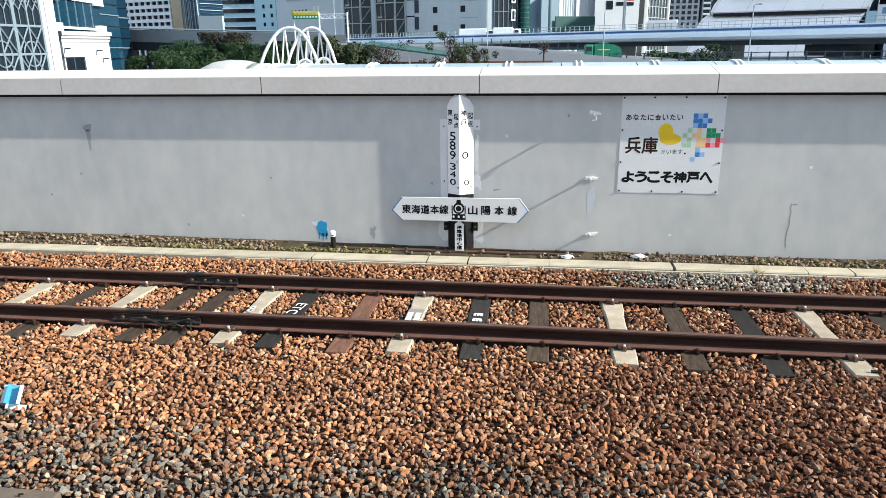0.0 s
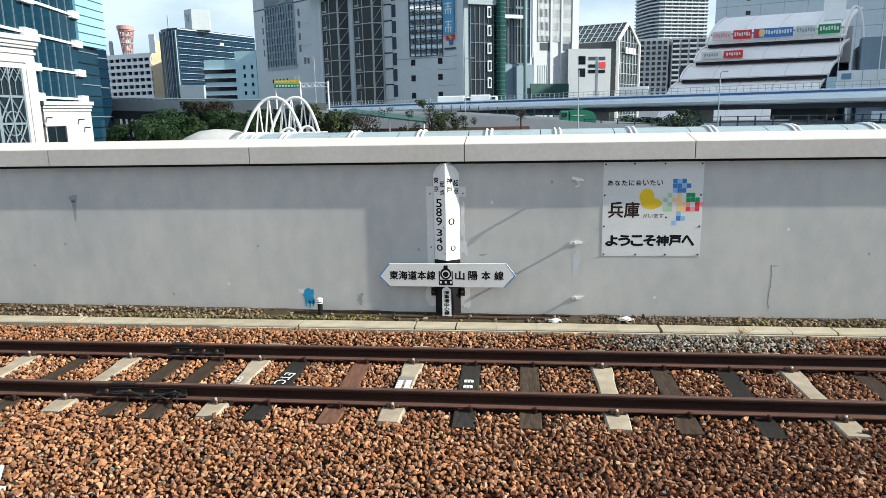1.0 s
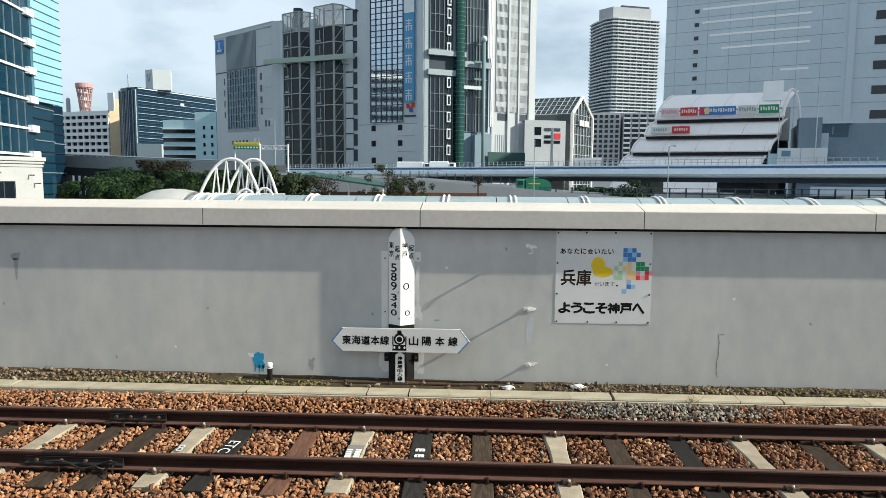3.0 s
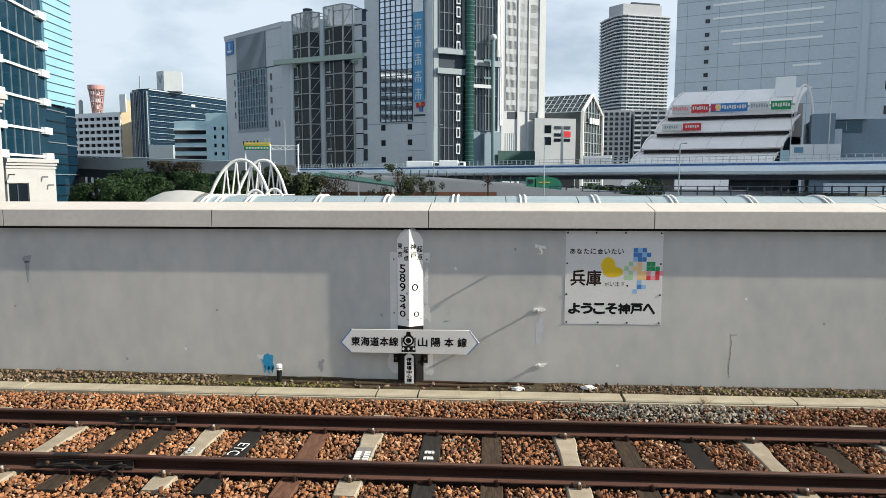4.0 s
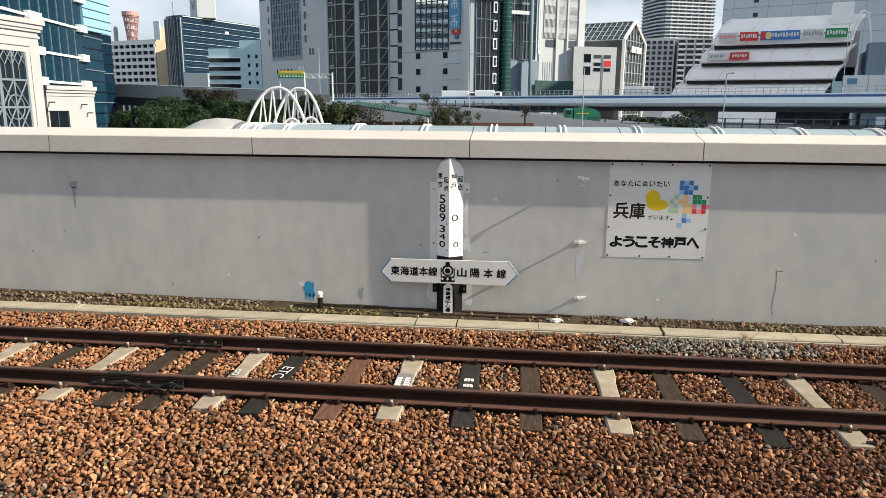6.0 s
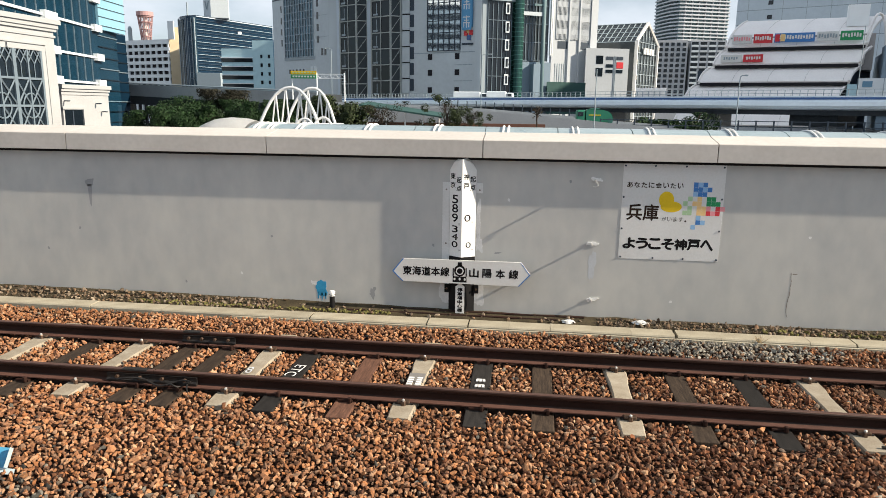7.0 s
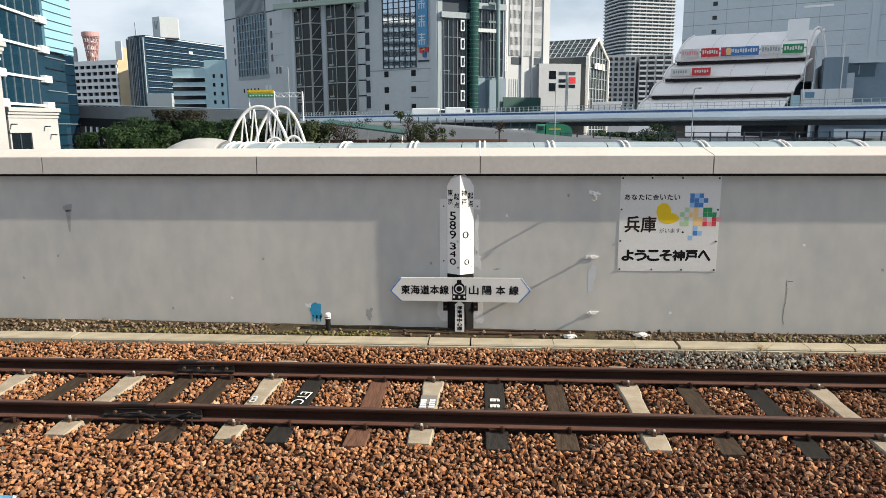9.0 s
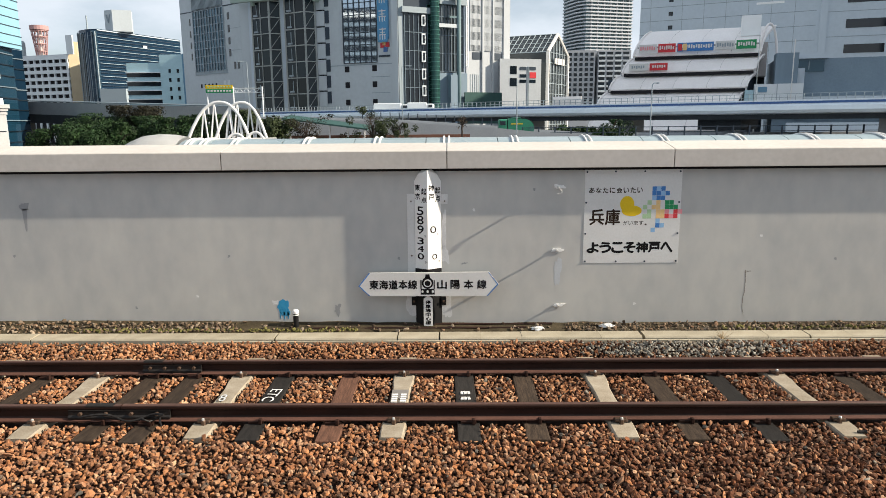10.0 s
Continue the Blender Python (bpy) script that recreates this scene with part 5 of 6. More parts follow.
for k in range(4):
    slab("sign_bar", M_signw, i_, F, 4.6 + 2.1 * k, 6.2 + 2.1 * k, -1.0, -0.6, 19.4, 21.2)

# tower of flats
j = house("apartment_tower", (86, 405), "tall pale apartment tower with balconies on every floor")
Jp = [(67.28, 420), (76.29, 400), (104.2, 409.3), (97, 434)]
part("wall", prism(Jp, GZ, 93), M_mast, j, "blue-grey glazed core")
for k in range(29):
    z = 40.5 + 1.87 * k
    pts = [(66.6, 420.4), (68.6, 412), (72.0, 402.5), (76.2, 398.9), (79, 399.2), (104.4, 407.8), (104.9, 409.6), (97.2, 435)]
    part("balcony", prism(pts, z, z + 0.7), M_rail_white, j)
F = fac(*Jp[1:3])
for k in range(7):
    slab("party_wall", M_resi, j, F, 3.0 + 4.0 * k, 3.5 + 4.0 * k, -0.9, 0.1, 40, 93)
part("roof_block", prism([(70.5, 412), (77.0, 404), (100, 411), (95, 428)], 93, 100.4), M_resi, j)
part("roof_block", prism([(82, 406), (99, 411.5), (96, 424), (82, 420)], 100.4, 101.6), M_mulld, j)
jl = house("apartment_block", (80, 381), "grey apartment block of middling height", group="lower apartment blocks")
F = fac((63.38, 380), (97.36, 380))
part("wall", prism([(63.0, 380), (78.2, 380), (78.2, 394), (63.0, 394)], GZ, 38.8), M_resi, jl)
for r in range(11):
    for c_ in range(5):
        slab("window", M_gdark, jl, F, 0.6 + 2.9 * c_, 2.3 + 2.9 * c_, -0.2, 0.2, 9.5 + 2.65 * r, 11.1 + 2.65 * r)
jl = house("apartment_block", (88, 381), "grey apartment block of middling height", group="lower apartment blocks")
part("wall", prism([(79.7, 380), (97.3, 380), (97.3, 394), (79.7, 394)], GZ, 38.7), M_resi, jl)
for r in range(11):
    for c_ in range(4):
        slab("balcony", M_rail_white if c_ % 2 else M_pale_wall, jl, F, 16.6 + 4.3 * c_, 20.2 + 4.3 * c_, -0.7, 0.1, 9.0 + 2.65 * r, 9.9 + 2.65 * r)
        slab("window", M_gdark, jl, F, 16.8 + 4.3 * c_, 20.0 + 4.3 * c_, -0.1, 0.1, 9.9 + 2.65 * r, 11.4 + 2.65 * r)

# great grey slab block
k_ = house("grey_slab_block", (75, 180), "huge blue-grey panelled block with few windows")
Ka, Kb, Kc = (50.75, 190.3), (88.65, 172), (130, 158)
part("wall", prism([Ka, Kb, Kc, (142, 168), (92, 182), (53, 192)], GZ, 80), M_panel2, k_)
F = fac(Ka, Kb)
for r in range(20):
    z = 22.0 + 3.42 * r
    slab("panel_seam", M_mull, k_, F, 0, 41.3, -0.03, 0.1, z - 1.2, z - 1.05)
    slab("window", M_gdark, k_, F, 7.2, 8.3, -0.07, 0.1, z, z + 1.0)
for u in (2.6, 10.5, 15.8, 21.0, 26.2, 31.4, 36.6):
    slab("panel_seam", M_mull, k_, F, u, u + 0.1, -0.03, 0.1, 5, 80)
# streaks of reflected light, painted as thin bright bands on the wall
for z, u0 in ((43.2, 9), (46.6, 9), (39.8, 11), (36.4, 14), (30, 28), (50, 9), (53.4, 9)):
    slab("ribbon_window", M_bright, k_, F, u0, 34.2, -0.09, 0.1, z, z + 0.5)
F = fac(Kb, Kc)
slab("corner_pier", M_panel2, k_, F, 0, 1.6, -0.4, 0.1, GZ, 80)
for r in range(13):
    z = 11.8 + 5.75 * r
    slab("window", M_gdark, k_, F, 5.6, 14.0, -0.08, 0.2, z, z + 2.0)
    slab("window", M_gdark, k_, F, 19.0, 30.0, -0.08, 0.2, z, z + 2.0)
    slab("panel_seam", M_mull, k_, F, 0, 43, -0.03, 0.1, z + 3.8, z + 3.95)

# mall with stepped barrel roofs
l = house("stepped_mall", (37, 112), "shopping mall with four stepped pale barrel-vault roofs")
La, Lb = (24.59, 112), (48.22, 104)
F = fac(La, Lb)


def vault(u0, u1, z_low, z_high, v0, depth, lean, label="", name="roof_tier"):
    """A quarter-barrel shell from its low eaves up and back."""
    bm = bmesh.new()
    n = 28
    rows = []
    for k in range(n + 1):
        s = k / n
        rows.append((lean * s ** 1.5, v0 + depth * s, z_low + (z_high - z_low) * (0.45 * s + 0.55 * math.sin(math.pi / 2 * s))))
    out = [[bm.verts.new(F @ Vector((u + d, v, z))) for d, v, z in rows] for u in (u0, u1)]
    inn = [[bm.verts.new(F @ Vector((u + d, v + 0.25, z - 0.35))) for d, v, z in rows] for u in (u0, u1)]
    for k in range(n):
        bm.faces.new((out[0][k], out[1][k], out[1][k + 1], out[0][k + 1]))
        bm.faces.new((inn[0][k], inn[0][k + 1], inn[1][k + 1], inn[1][k]))
        for s in (0, 1):
            bm.faces.new((out[s][k], out[s][k + 1], inn[s][k + 1], inn[s][k]))
    bm.faces.new((out[0][0], inn[0][0], inn[1][0], out[1][0]))
    bm.faces.new((out[0][n], inn[0][n], inn[1][n], out[1][n]))
    bmesh.ops.recalc_face_normals(bm, faces=bm.faces)
    p = part(name, bm, M_roofm, l, label, True)
    for u in (u0, u1 - 0.2):
        bm = bmesh.new()
        tube([F @ Vector((u + d + 0.1, v - 0.12, z)) for d, v, z in rows], 0.16, 6, bm)
        part("roof_edge", bm, M_roofm, p)
    for j in range(int((u1 - u0) / 4.8)):
        part("roof_seam", tube([F @ Vector((u0 + d + 4.8 * (j + 1), v - 0.01, z)) for d, v, z in rows], 0.018, 4), M_roofedge, p)
    # dark board added under the eaves to paint the shade there
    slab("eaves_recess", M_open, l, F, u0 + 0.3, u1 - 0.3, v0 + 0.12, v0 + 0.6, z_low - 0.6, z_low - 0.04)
    return p


vault(4.1, 22.7, 12.35, 16.6, 2.2, 5.5, 2.3)
vault(2.6, 22.0, 9.75, 12.0, 0.9, 2.4, 1.3)
vault(0.8, 20.9, 7.15, 9.35, -0.4, 2.4, 1.3)
vault(-0.9, 19.6, 4.6, 6.75, -1.7, 2.4, 1.3)
vault(-2.0, 18.6, 0.9, 3.6, -3.0, 2.4, 1.0)
# lower body takes the dark colour as shade beneath the roof tiers
part("mall_body", prism([tuple((F @ Vector(p))[:2]) for p in ((0.5, 1.4, 0), (21.0, 1.4, 0), (24.0, 9, 0), (4.5, 9, 0))], GZ, 8.8), M_mulld, l, "recessed storeys coloured dark for the shade under the roofs")
part("mall_body", prism([tuple((F @ Vector(p))[:2]) for p in ((4.7, 3.4, 0), (23.6, 3.4, 0), (24.0, 12, 0), (4.7, 12, 0))], 8.8, 13.8), M_roofedge, l)
arch_pts = [F @ Vector((23.75 - 1.45 * math.cos(a), 2.6 + 1.2 * (1 - math.cos(a)), 9.5 + 7.0 * math.sin(a))) for a in [math.pi * kk / 16 for kk in range(17)]]
part("end_arch", tube(arch_pts, 0.18, 8), M_roofm, l, "pale rounded end arch", True)
slab("roof_box", M_bright, l, F, 19.9, 22.6, 4.8, 7.0, 15.0, 18.0)
# bay added to block the sun from the lower roof tiers
slab("end_bay", M_annexe, l, F, 24.6, 27.6, 0.5, 3.9, GZ, 11.9)
for (u0, u1, mt) in ((5.0, 7.65, M_smear), (7.9, 10.45, M_red), (10.7, 15.95, M_blue), (16.2, 18.95, M_smear), (19.15, 21.9, M_green)):
    z0 = 12.75 + (u0 - 5) * 0.008
    b_ = slab("sign_board", mt, l, F, u0, u1, 1.75, 2.25, z0, z0 + 1.25)
    n = max(5, int((u1 - u0) / 0.36))
    for q_ in range(n):
        slab("sign_bar", M_signw if mt is not M_smear else (M_pink if u0 < 6 else M_mull), l, F, u0 + 0.2 + (u1 - u0 - 0.3) * q_ / n, u0 + 0.2 + (u1 - u0 - 0.3) * (q_ + 0.66) / n, 1.7, 1.76, z0 + 0.38 + 0.1 * (q_ % 3 == 1), z0 + 0.95 - 0.12 * (q_ % 4 == 2))
slab("sign_panel", M_red, l, F, 10.8, 11.4, 1.68, 1.76, 12.9, 13.9)
slab("sign_panel", M_orange, l, F, 11.5, 12.1, 1.68, 1.76, 12.9, 13.9)
for (u0, u1, mt) in ((3.7, 6.6, M_signw), (6.8, 9.45, M_red)):
    slab("sign_board", mt, l, F, u0, u1, 0.45, 0.95, 10.0, 11.05)
    for q_ in range(6):
        slab("sign_bar", M_mull if mt is M_signw else M_signw, l, F, u0 + 0.4 + 0.34 * q_, u0 + 0.62 + 0.34 * q_, 0.4, 0.46, 10.32 + 0.08 * (q_ % 2), 10.75)
part("annexe", prism([tuple((F @ Vector(p))[:2]) for p in ((24.8, 4, 0), (40, 4, 0), (40, 14, 0), (24.8, 14, 0))], GZ, 11.2), M_annexe, l, "blue-grey service annexe")
slab("window_band", M_gblue, l, F, 25.0, 31.5, 3.9, 4.2, 9.3, 11.0)
slab("window_hood", M_panel2, l, F, 24.8, 32, 3.3, 4.2, 11.2, 11.9)
slab("window_band", M_gdark, l, F, 25.2, 28, 3.9, 4.2, 6.6, 8.0)
for u in (26.4, 27.9, 29.4):
    slab("mullion", M_mull, l, F, u, u + 0.12, 3.8, 3.95, 9.6, 10.9)
slab("roof_unit", M_cyan2, l, F, 24.9, 26.2, 2.6, 3.8, 6.8, 9.4)
slab("roof_unit", M_panel2, l, F, 27.4, 28.8, 2.6, 3.8, 6.8, 9.8)
slab("flag_mast", M_whitesteel, l, F, 26.75, 26.87, -0.4, -0.28, 5.0, 13.7)
slab("site_cabin", M_pale_wall, l, F, 21.9, 28.4, -0.2, 1.6, 2.6, 7.5)
slab("cabin_panel", M_cyan2, l, F, 22.4, 23.6, -0.26, -0.2, 6.3, 7.1)
slab("cabin_seam", M_mull, l, F, 24.9, 24.98, -0.24, -0.2, 2.6, 7.5)
slab("blue_door", M_cyan, l, F, 20.6, 21.8, -0.3, 1.0, 2.6, 6.7)
slab("parapet", M_panel2, l, F, 28.5, 44, 2.0, 3.5, 3.6, 5.6)
slab("link_wall", M_panel2, l, F, 26, 46, -4.5, -4.0, GZ, 1.9)
slab("support_pier", M_girder, l, F, 19.6, 21.0, -2.5, -1.0, GZ, 3.0)

# unseen tower, added to the east to keep the sun off the mall
et = house("east_tower", (106, 103), "unseen grey tower added to shade the mall")
part("wall", prism([(96, 84), (116, 82), (116, 122), (96, 122)], GZ, 58), M_panel, et)
F = fac((96, 122), (96, 84))
for r in range(16):
    slab("ribbon_window", M_gdark, et, F, 1.5, 36.5, -0.08, 0.1, 2.0 + 3.4 * r, 3.7 + 3.4 * r)

# white car-park block, tower on the harbour, offices
cpk = house("car_park_block", (-178, 305), "white multi-storey block with rows of dark openings")
Ca, Cb = (-193.94, 310), (-162.21, 300)
F = fac(Ca, Cb)
# solid wall coloured near-black for the shade within the openings
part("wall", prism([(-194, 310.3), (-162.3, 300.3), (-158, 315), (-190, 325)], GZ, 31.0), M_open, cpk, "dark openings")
for r in range(8):
    slab("spandrel", M_pale_wall, cpk, F, -0.5, 33.2, -0.5, 0.25, 29.8 - 2.95 * r if r else 29.7, 31.7 if r == 0 else 31.2 - 2.95 * r)
for c_ in range(10):
    slab("pier", M_pale_wall, cpk, F, -0.5 + 3.62 * c_, 0.3 + 3.62 * c_, -0.45, 0.2, GZ, 31)
part("end_wall", prism([Cb, (-158.88, 302), (-150, 318), (-156, 318)], GZ, 36.9), M_tan, cpk, "tan end wall")
slab("roof_board", M_pale_wall, cpk, F, 33.0, 36.5, -0.3, 0.2, 31.5, 39.4)
pt = house("harbour_tower", (-521, 900), "red waisted lattice tower far off by the harbour", "tower")
bm = bmesh.new()
prof_t = [(30, 6.4), (60, 5.2), (80, 5.6), (92, 6.6), (108, 8.4), (120, 10.0)]
for k in range(16):
    for tw in (1.2, -1.2):
        pts = []
        for q_ in range(9):
            z = 30 + 90 * q_ / 8
            r_ = np.interp(z, [p[0] for p in prof_t], [p[1] for p in prof_t])
            a = 2 * math.pi * k / 16 + tw * q_ / 8
            pts.append((-521 + r_ * math.cos(a), 900 + r_ * math.sin(a), z))
        tube(pts, 0.36, 4, bm)
part("lattice", bm, M_towerred, pt)
part("core", tube([(-521, 900, GZ), (-521, 900, 120)], 2.9, 10), M_signw, pt)
for z in (84, 93, 102, 111, 118):
    r_ = float(np.interp(z, [p[0] for p in prof_t], [p[1] for p in prof_t]))
    part("ring", tube([(-521, 900, z), (-521, 900, z + 0.9)], r_ + 0.2, 16), M_towerred, pt)
part("deck", tube([(-521, 900, 119.5), (-521, 900, 124.8)], 10.9, 20), M_towerred, pt)
ms_ = house("harbour_mast", (-544, 900), "slim grey stepped tower far off", "tower")
part("shaft", tube([(-544, 900, GZ), (-544, 900, 104), (-544, 900, 106.5)], [2.8, 2.6, 1.2], 10), M_mull, ms_)

of = house("office_block", (-122, 280), "dark navy glazed office block with grey floor bands")
Ea, Eb = (-129.83, 262), (-114.02, 300)
F = fac(Ea, Eb)
part("wall", prism([(-130.2, 262.3), Eb, (-140, 312), (-146, 282), (-142, 271), (-139.3, 267), (-135, 263.6)], GZ, 37.0), M_gnavy, of, "navy glass")
for r in range(12):
    z = 36.4 - 2.35 * r
    slab("floor_band", M_mullb if r else M_panel2, of, F, -0.2, 41, -0.2, 0.1, z, z + (0.15 if r else 0.3))
for r in range(12):
    slab("glazing_line", M_mulld, of, F, 0, 41, -0.1, 0.1, 35.3 - 2.35 * r, 35.42 - 2.35 * r)
for u, r in ((21, 1), (22, 1), (21, 4), (22.5, 4), (12, 7)):
    slab("lit_panel", M_pale_wall, of, F, u, u + 0.9, -0.15, 0.1, 34.3 - 2.35 * r, 35.2 - 2.35 * r)
F2 = fac((-139.6, 266.8), (-130.2, 262.0))
slab("glass_front", M_ggrey, of, F2, 0, 3.4, -0.5, 0.2, GZ, 35.6)
slab("glass_front", M_gblue, of, F2, 3.4, 10.5, -0.3, 0.2, 12, 36.5)
for k in range(6):
    slab("mullion", M_mull, of, F2, 0.2 + 2.0 * k, 0.4 + 2.0 * k, -0.7, 0, GZ, 36.0)
for r in range(10):
    slab("floor_line", M_mulld, of, F2, 0, 10.4, -0.55, 0, 13 + 2.4 * r, 13.22 + 2.4 * r)
part("podium", prism([(-127.5, 255), (-118, 255), (-118, 258), (-127.5, 258)], GZ, 15), M_mull, of, "pale grey podium")
part("roof_box", prism([(-131.3, 271.5), (-127.4, 269.5), (-121.2, 272), (-124, 279), (-130, 279)], 37, 44.8), M_panel, of, "pale rooftop box")
Fv = fac((-131.3, 271.5), (-127.4, 269.5))
for a, b in ((1.2, 2.1), (3.2, 2.1)):
    part("roof_mark", tube([Fv @ Vector((a, -0.1, 43.2)), Fv @ Vector((b, -0.1, 40.2))], 0.22, 5), M_mull, of, "grey V-shaped bars")
part("roof_frame", tube([(-136.5, 268, 36.5), (-136.5, 268, 42.5)], 0.3, 6), M_mull, of)

cy = house("banded_office", (-94, 226), "pale cyan office with dark ribbon windows")
Fa, Fb = (-102.06, 222), (-89.02, 222)
F = fac(Fa, Fb)
part("wall", prism([(-102, 222.3), (-84.2, 222.3), (-82, 236), (-101, 236)], GZ, 21.2), M_cyan, cy)
part("wall", prism([(-91.2, 221.9), (-84.1, 221.9), (-82, 234), (-91, 234)], GZ, 23.7), M_cyan, cy)
# side in a darker blue, its shade put into the colour
part("side_wall", prism([(-84.08, 221.95), (-82.2, 223.6), (-80.5, 234), (-82, 234)], GZ, 23.9), M_cyan2, cy, "blue side with its shade painted in")
for z in (18.1, 15.35, 12.6, 9.9):
    slab("ribbon_window", M_gdark, cy, F, 0.0, 10.9, 0.1, 0.5, z - 1.2, z + 0.0)
    slab("ledge", M_pale_wall, cy, F, -0.1, 10.9, -0.25, 0.4, z + 0.02, z + 0.3)
    for u in (13.5, 16.1):
        slab("window", M_gdark, cy, F, u, u + 0.75, -0.16, 0.1, z, z + 1.15)

# glazed block and classical white building on the near left
a_ = house("glass_office", (-50, 75), "blue glass office block with white floor bands")
Aa, Ab = (-46.18, 66), (-47.91, 74)
F = fac(Aa, Ab)
ua = Vector((Ab[0] - Aa[0], Ab[1] - Aa[1], 0)).normalized()
st = Vector((*Aa, 0)) - ua * 26
part("wall", prism([(st.x, st.y), Ab, (-49.0, 79.5), (-70, 80), (-70, st.y)], GZ, 34), M_gdeep, a_, "blue glass")
for q_, z in enumerate((4.95, 7.75, 10.87, 13.95, 16.95, 20.1, 23.1, 26.1)):
    slab("floor_band", M_pale_wall, a_, F, -26, 8.4, -0.2, 0.1, z - 0.1, z + 0.14)
    for u in (7.0, -4.3, -15.6):
        slab("band_block", M_pale_wall, a_, F, u, u + (1.9 if u > 0 else 2.6), -0.45, 0.1, z - 0.32, z + 0.42)
    for k in range(13):
        slab("mullion", M_lattice, a_, F, 6.3 - 1.9 * k, 6.35 - 1.9 * k, -0.1, 0.05, z + 0.2, z + 2.8)
F = fac(Ab, (-48.33, 78))
slab("sky_glass", M_gsky, a_, F, 0.35, 6.4, -0.25, 0.2, 10.9, 34)
for r in range(24):
    slab("glazing_bar", M_mulld, a_, F, 0.35, 6.5, -0.3, -0.2, 11.3 + 0.95 * r, 11.38 + 0.95 * r)
F = fac((-51.47, 80), (-51.26, 84))
part("rear_block", prism([(-52.2, 79.6), (-51.3, 82), (-51.2, 85), (-70, 90), (-70, 79.6)], GZ, 11.3), M_gnavy, a_, "low navy glass rear block")
Fq = fac(Ab, (-49.0, 79.5))
for r in range(10):
    slab("glazing_bar", M_gdark if r % 3 else M_lattice, a_, F, -0.5, 5, -0.15, 0.1, -0.6 + 1.2 * r, -0.5 + 1.2 * r)
    slab("glazing_bar", M_gdark if r % 3 else M_lattice, a_, Fq, 0.3, 5.6, -0.12, 0.1, -0.6 + 1.2 * r, -0.5 + 1.2 * r)

b_ = house("classical_building", (-42, 57), "white classical building with cornices and lattice windows")
Ba, Bb = (-40.79, 52), (-40.42, 57)
F = fac(Ba, Bb)
lo_ = F @ Vector((-14, 0, 0))
part("wall", prism([(lo_.x, lo_.y), tuple((F @ Vector((4.75, 0, 0)))[:2]), (-46, 56.9), (-46, lo_.y)], GZ, 9.0), M_stonew, b_)
for z0, z1, v in ((8.2, 8.4, -0.1), (8.7, 8.95, -0.18), (8.95, 9.3, -0.3), (9.3, 9.7, -0.45)):
    slab("cornice", M_stonew, b_, F, -14, 4.75 - v, v, 0.1, z0, z1)
slab("window_surround", M_stonew, b_, F, -0.5, 3.45, -0.2, 0.1, 7.0, 7.4)
slab("window_surround", M_stonew, b_, F, 3.0, 3.4, -0.2, 0.1, -2, 7.0)
slab("inner_surround", M_stonew, b_, F, 3.55, 3.7, -0.12, 0.1, -2, 7.6)
slab("inner_surround", M_stonew, b_, F, -3, 3.7, -0.12, 0.1, 7.5, 7.65)
slab("window", M_gdark, b_, F, -3.2, 2.95, -0.05, 0.2, -2, 7.0)
bm = bmesh.new()
for u, hw in ((-3.1, 0.1), (-1.5, 0.06), (0.05, 0.16), (1.45, 0.07), (2.9, 0.1)):
    box(bm, u - hw, u + hw, -0.2, -0.05, -2, 7.0, F)
for z in (0.3, 2.5, 4.7):
    box(bm, -3.2, 2.95, -0.18, -0.05, z - 0.09, z + 0.09, F)
for u0, u1 in ((0.05, 1.45), (1.45, 2.9), (-1.5, 0.05)):
    for z in (-1.9, 0.3, 2.5):
        tube([F @ Vector((u0, -0.12, z)), F @ Vector((u1, -0.12, z + 2.2))], 0.075, 4, bm)
        tube([F @ Vector((u1, -0.12, z)), F @ Vector((u0, -0.12, z + 2.2))], 0.075, 4, bm)
    um = (u0 + u1) / 2
    for q_ in (-1, 1):
        for a, b in (((q_ * 0.7, 7.0), (0, 5.9)), ((q_ * 0.35, 7.0), (q_ * 0.7, 6.4)), ((0, 7.0), (q_ * 0.7, 5.9))):
            tube([F @ Vector((um + a[0], -0.12, a[1])), F @ Vector((um + b[0], -0.12, b[1]))], 0.055, 4, bm)
    tube([F @ Vector((um, -0.1, 5.9)), F @ Vector((um, -0.1, 4.7))], 0.04, 4, bm)
for u in (1.45, -1.5):
    tube([F @ Vector((u + 0.85 * math.cos(q_ * 0.3), -0.13, 2.5 + 1.0 * math.sin(q_ * 0.3))) for q_ in range(22)], 0.07, 4, bm)
part("window_lattice", bm, M_lattice, b_, "pale lattice over the window")
Bc, Bd = (-41.14, 58), (-39.87, 63)
F = fac(Bc, Bd)
part("wing_wall", prism([Bc, tuple((F @ Vector((5.1, 0, 0)))[:2]), (-46, 64.2), (-46, 58)], GZ, 4.0), M_stonew, b_, "lower wing")
for z0, z1, v in ((3.5, 3.7, -0.08), (3.8, 4.05, -0.15), (4.05, 4.4, -0.28)):
    slab("cornice", M_stonew, b_, F, -0.1, 5.1 - v * 0.7, v, 0.1, z0, z1)
slab("window", M_gdark, b_, F, 0.15, 2.0, -0.04, 0.2, -2, 2.15)
slab("window_surround", M_stonew, b_, F, -0.1, 2.6, -0.15, 0.1, 2.2, 2.42)
slab("window_surround", M_stonew, b_, F, 2.05, 2.5, -0.15, 0.1, -2, 2.2)
slab("mullion", M_mulld, b_, F, 0.9, 1.0, -0.1, 0.1, -2, 2.1)
for u, z in ((0.2, 2.95), (3.6, 2.75), (4.2, 2.0)):
    part("wall_lamp", tube([F @ Vector((u, -0.05, z)), F @ Vector((u, -0.7, z))], 0.06, 6), M_mulld, b_)

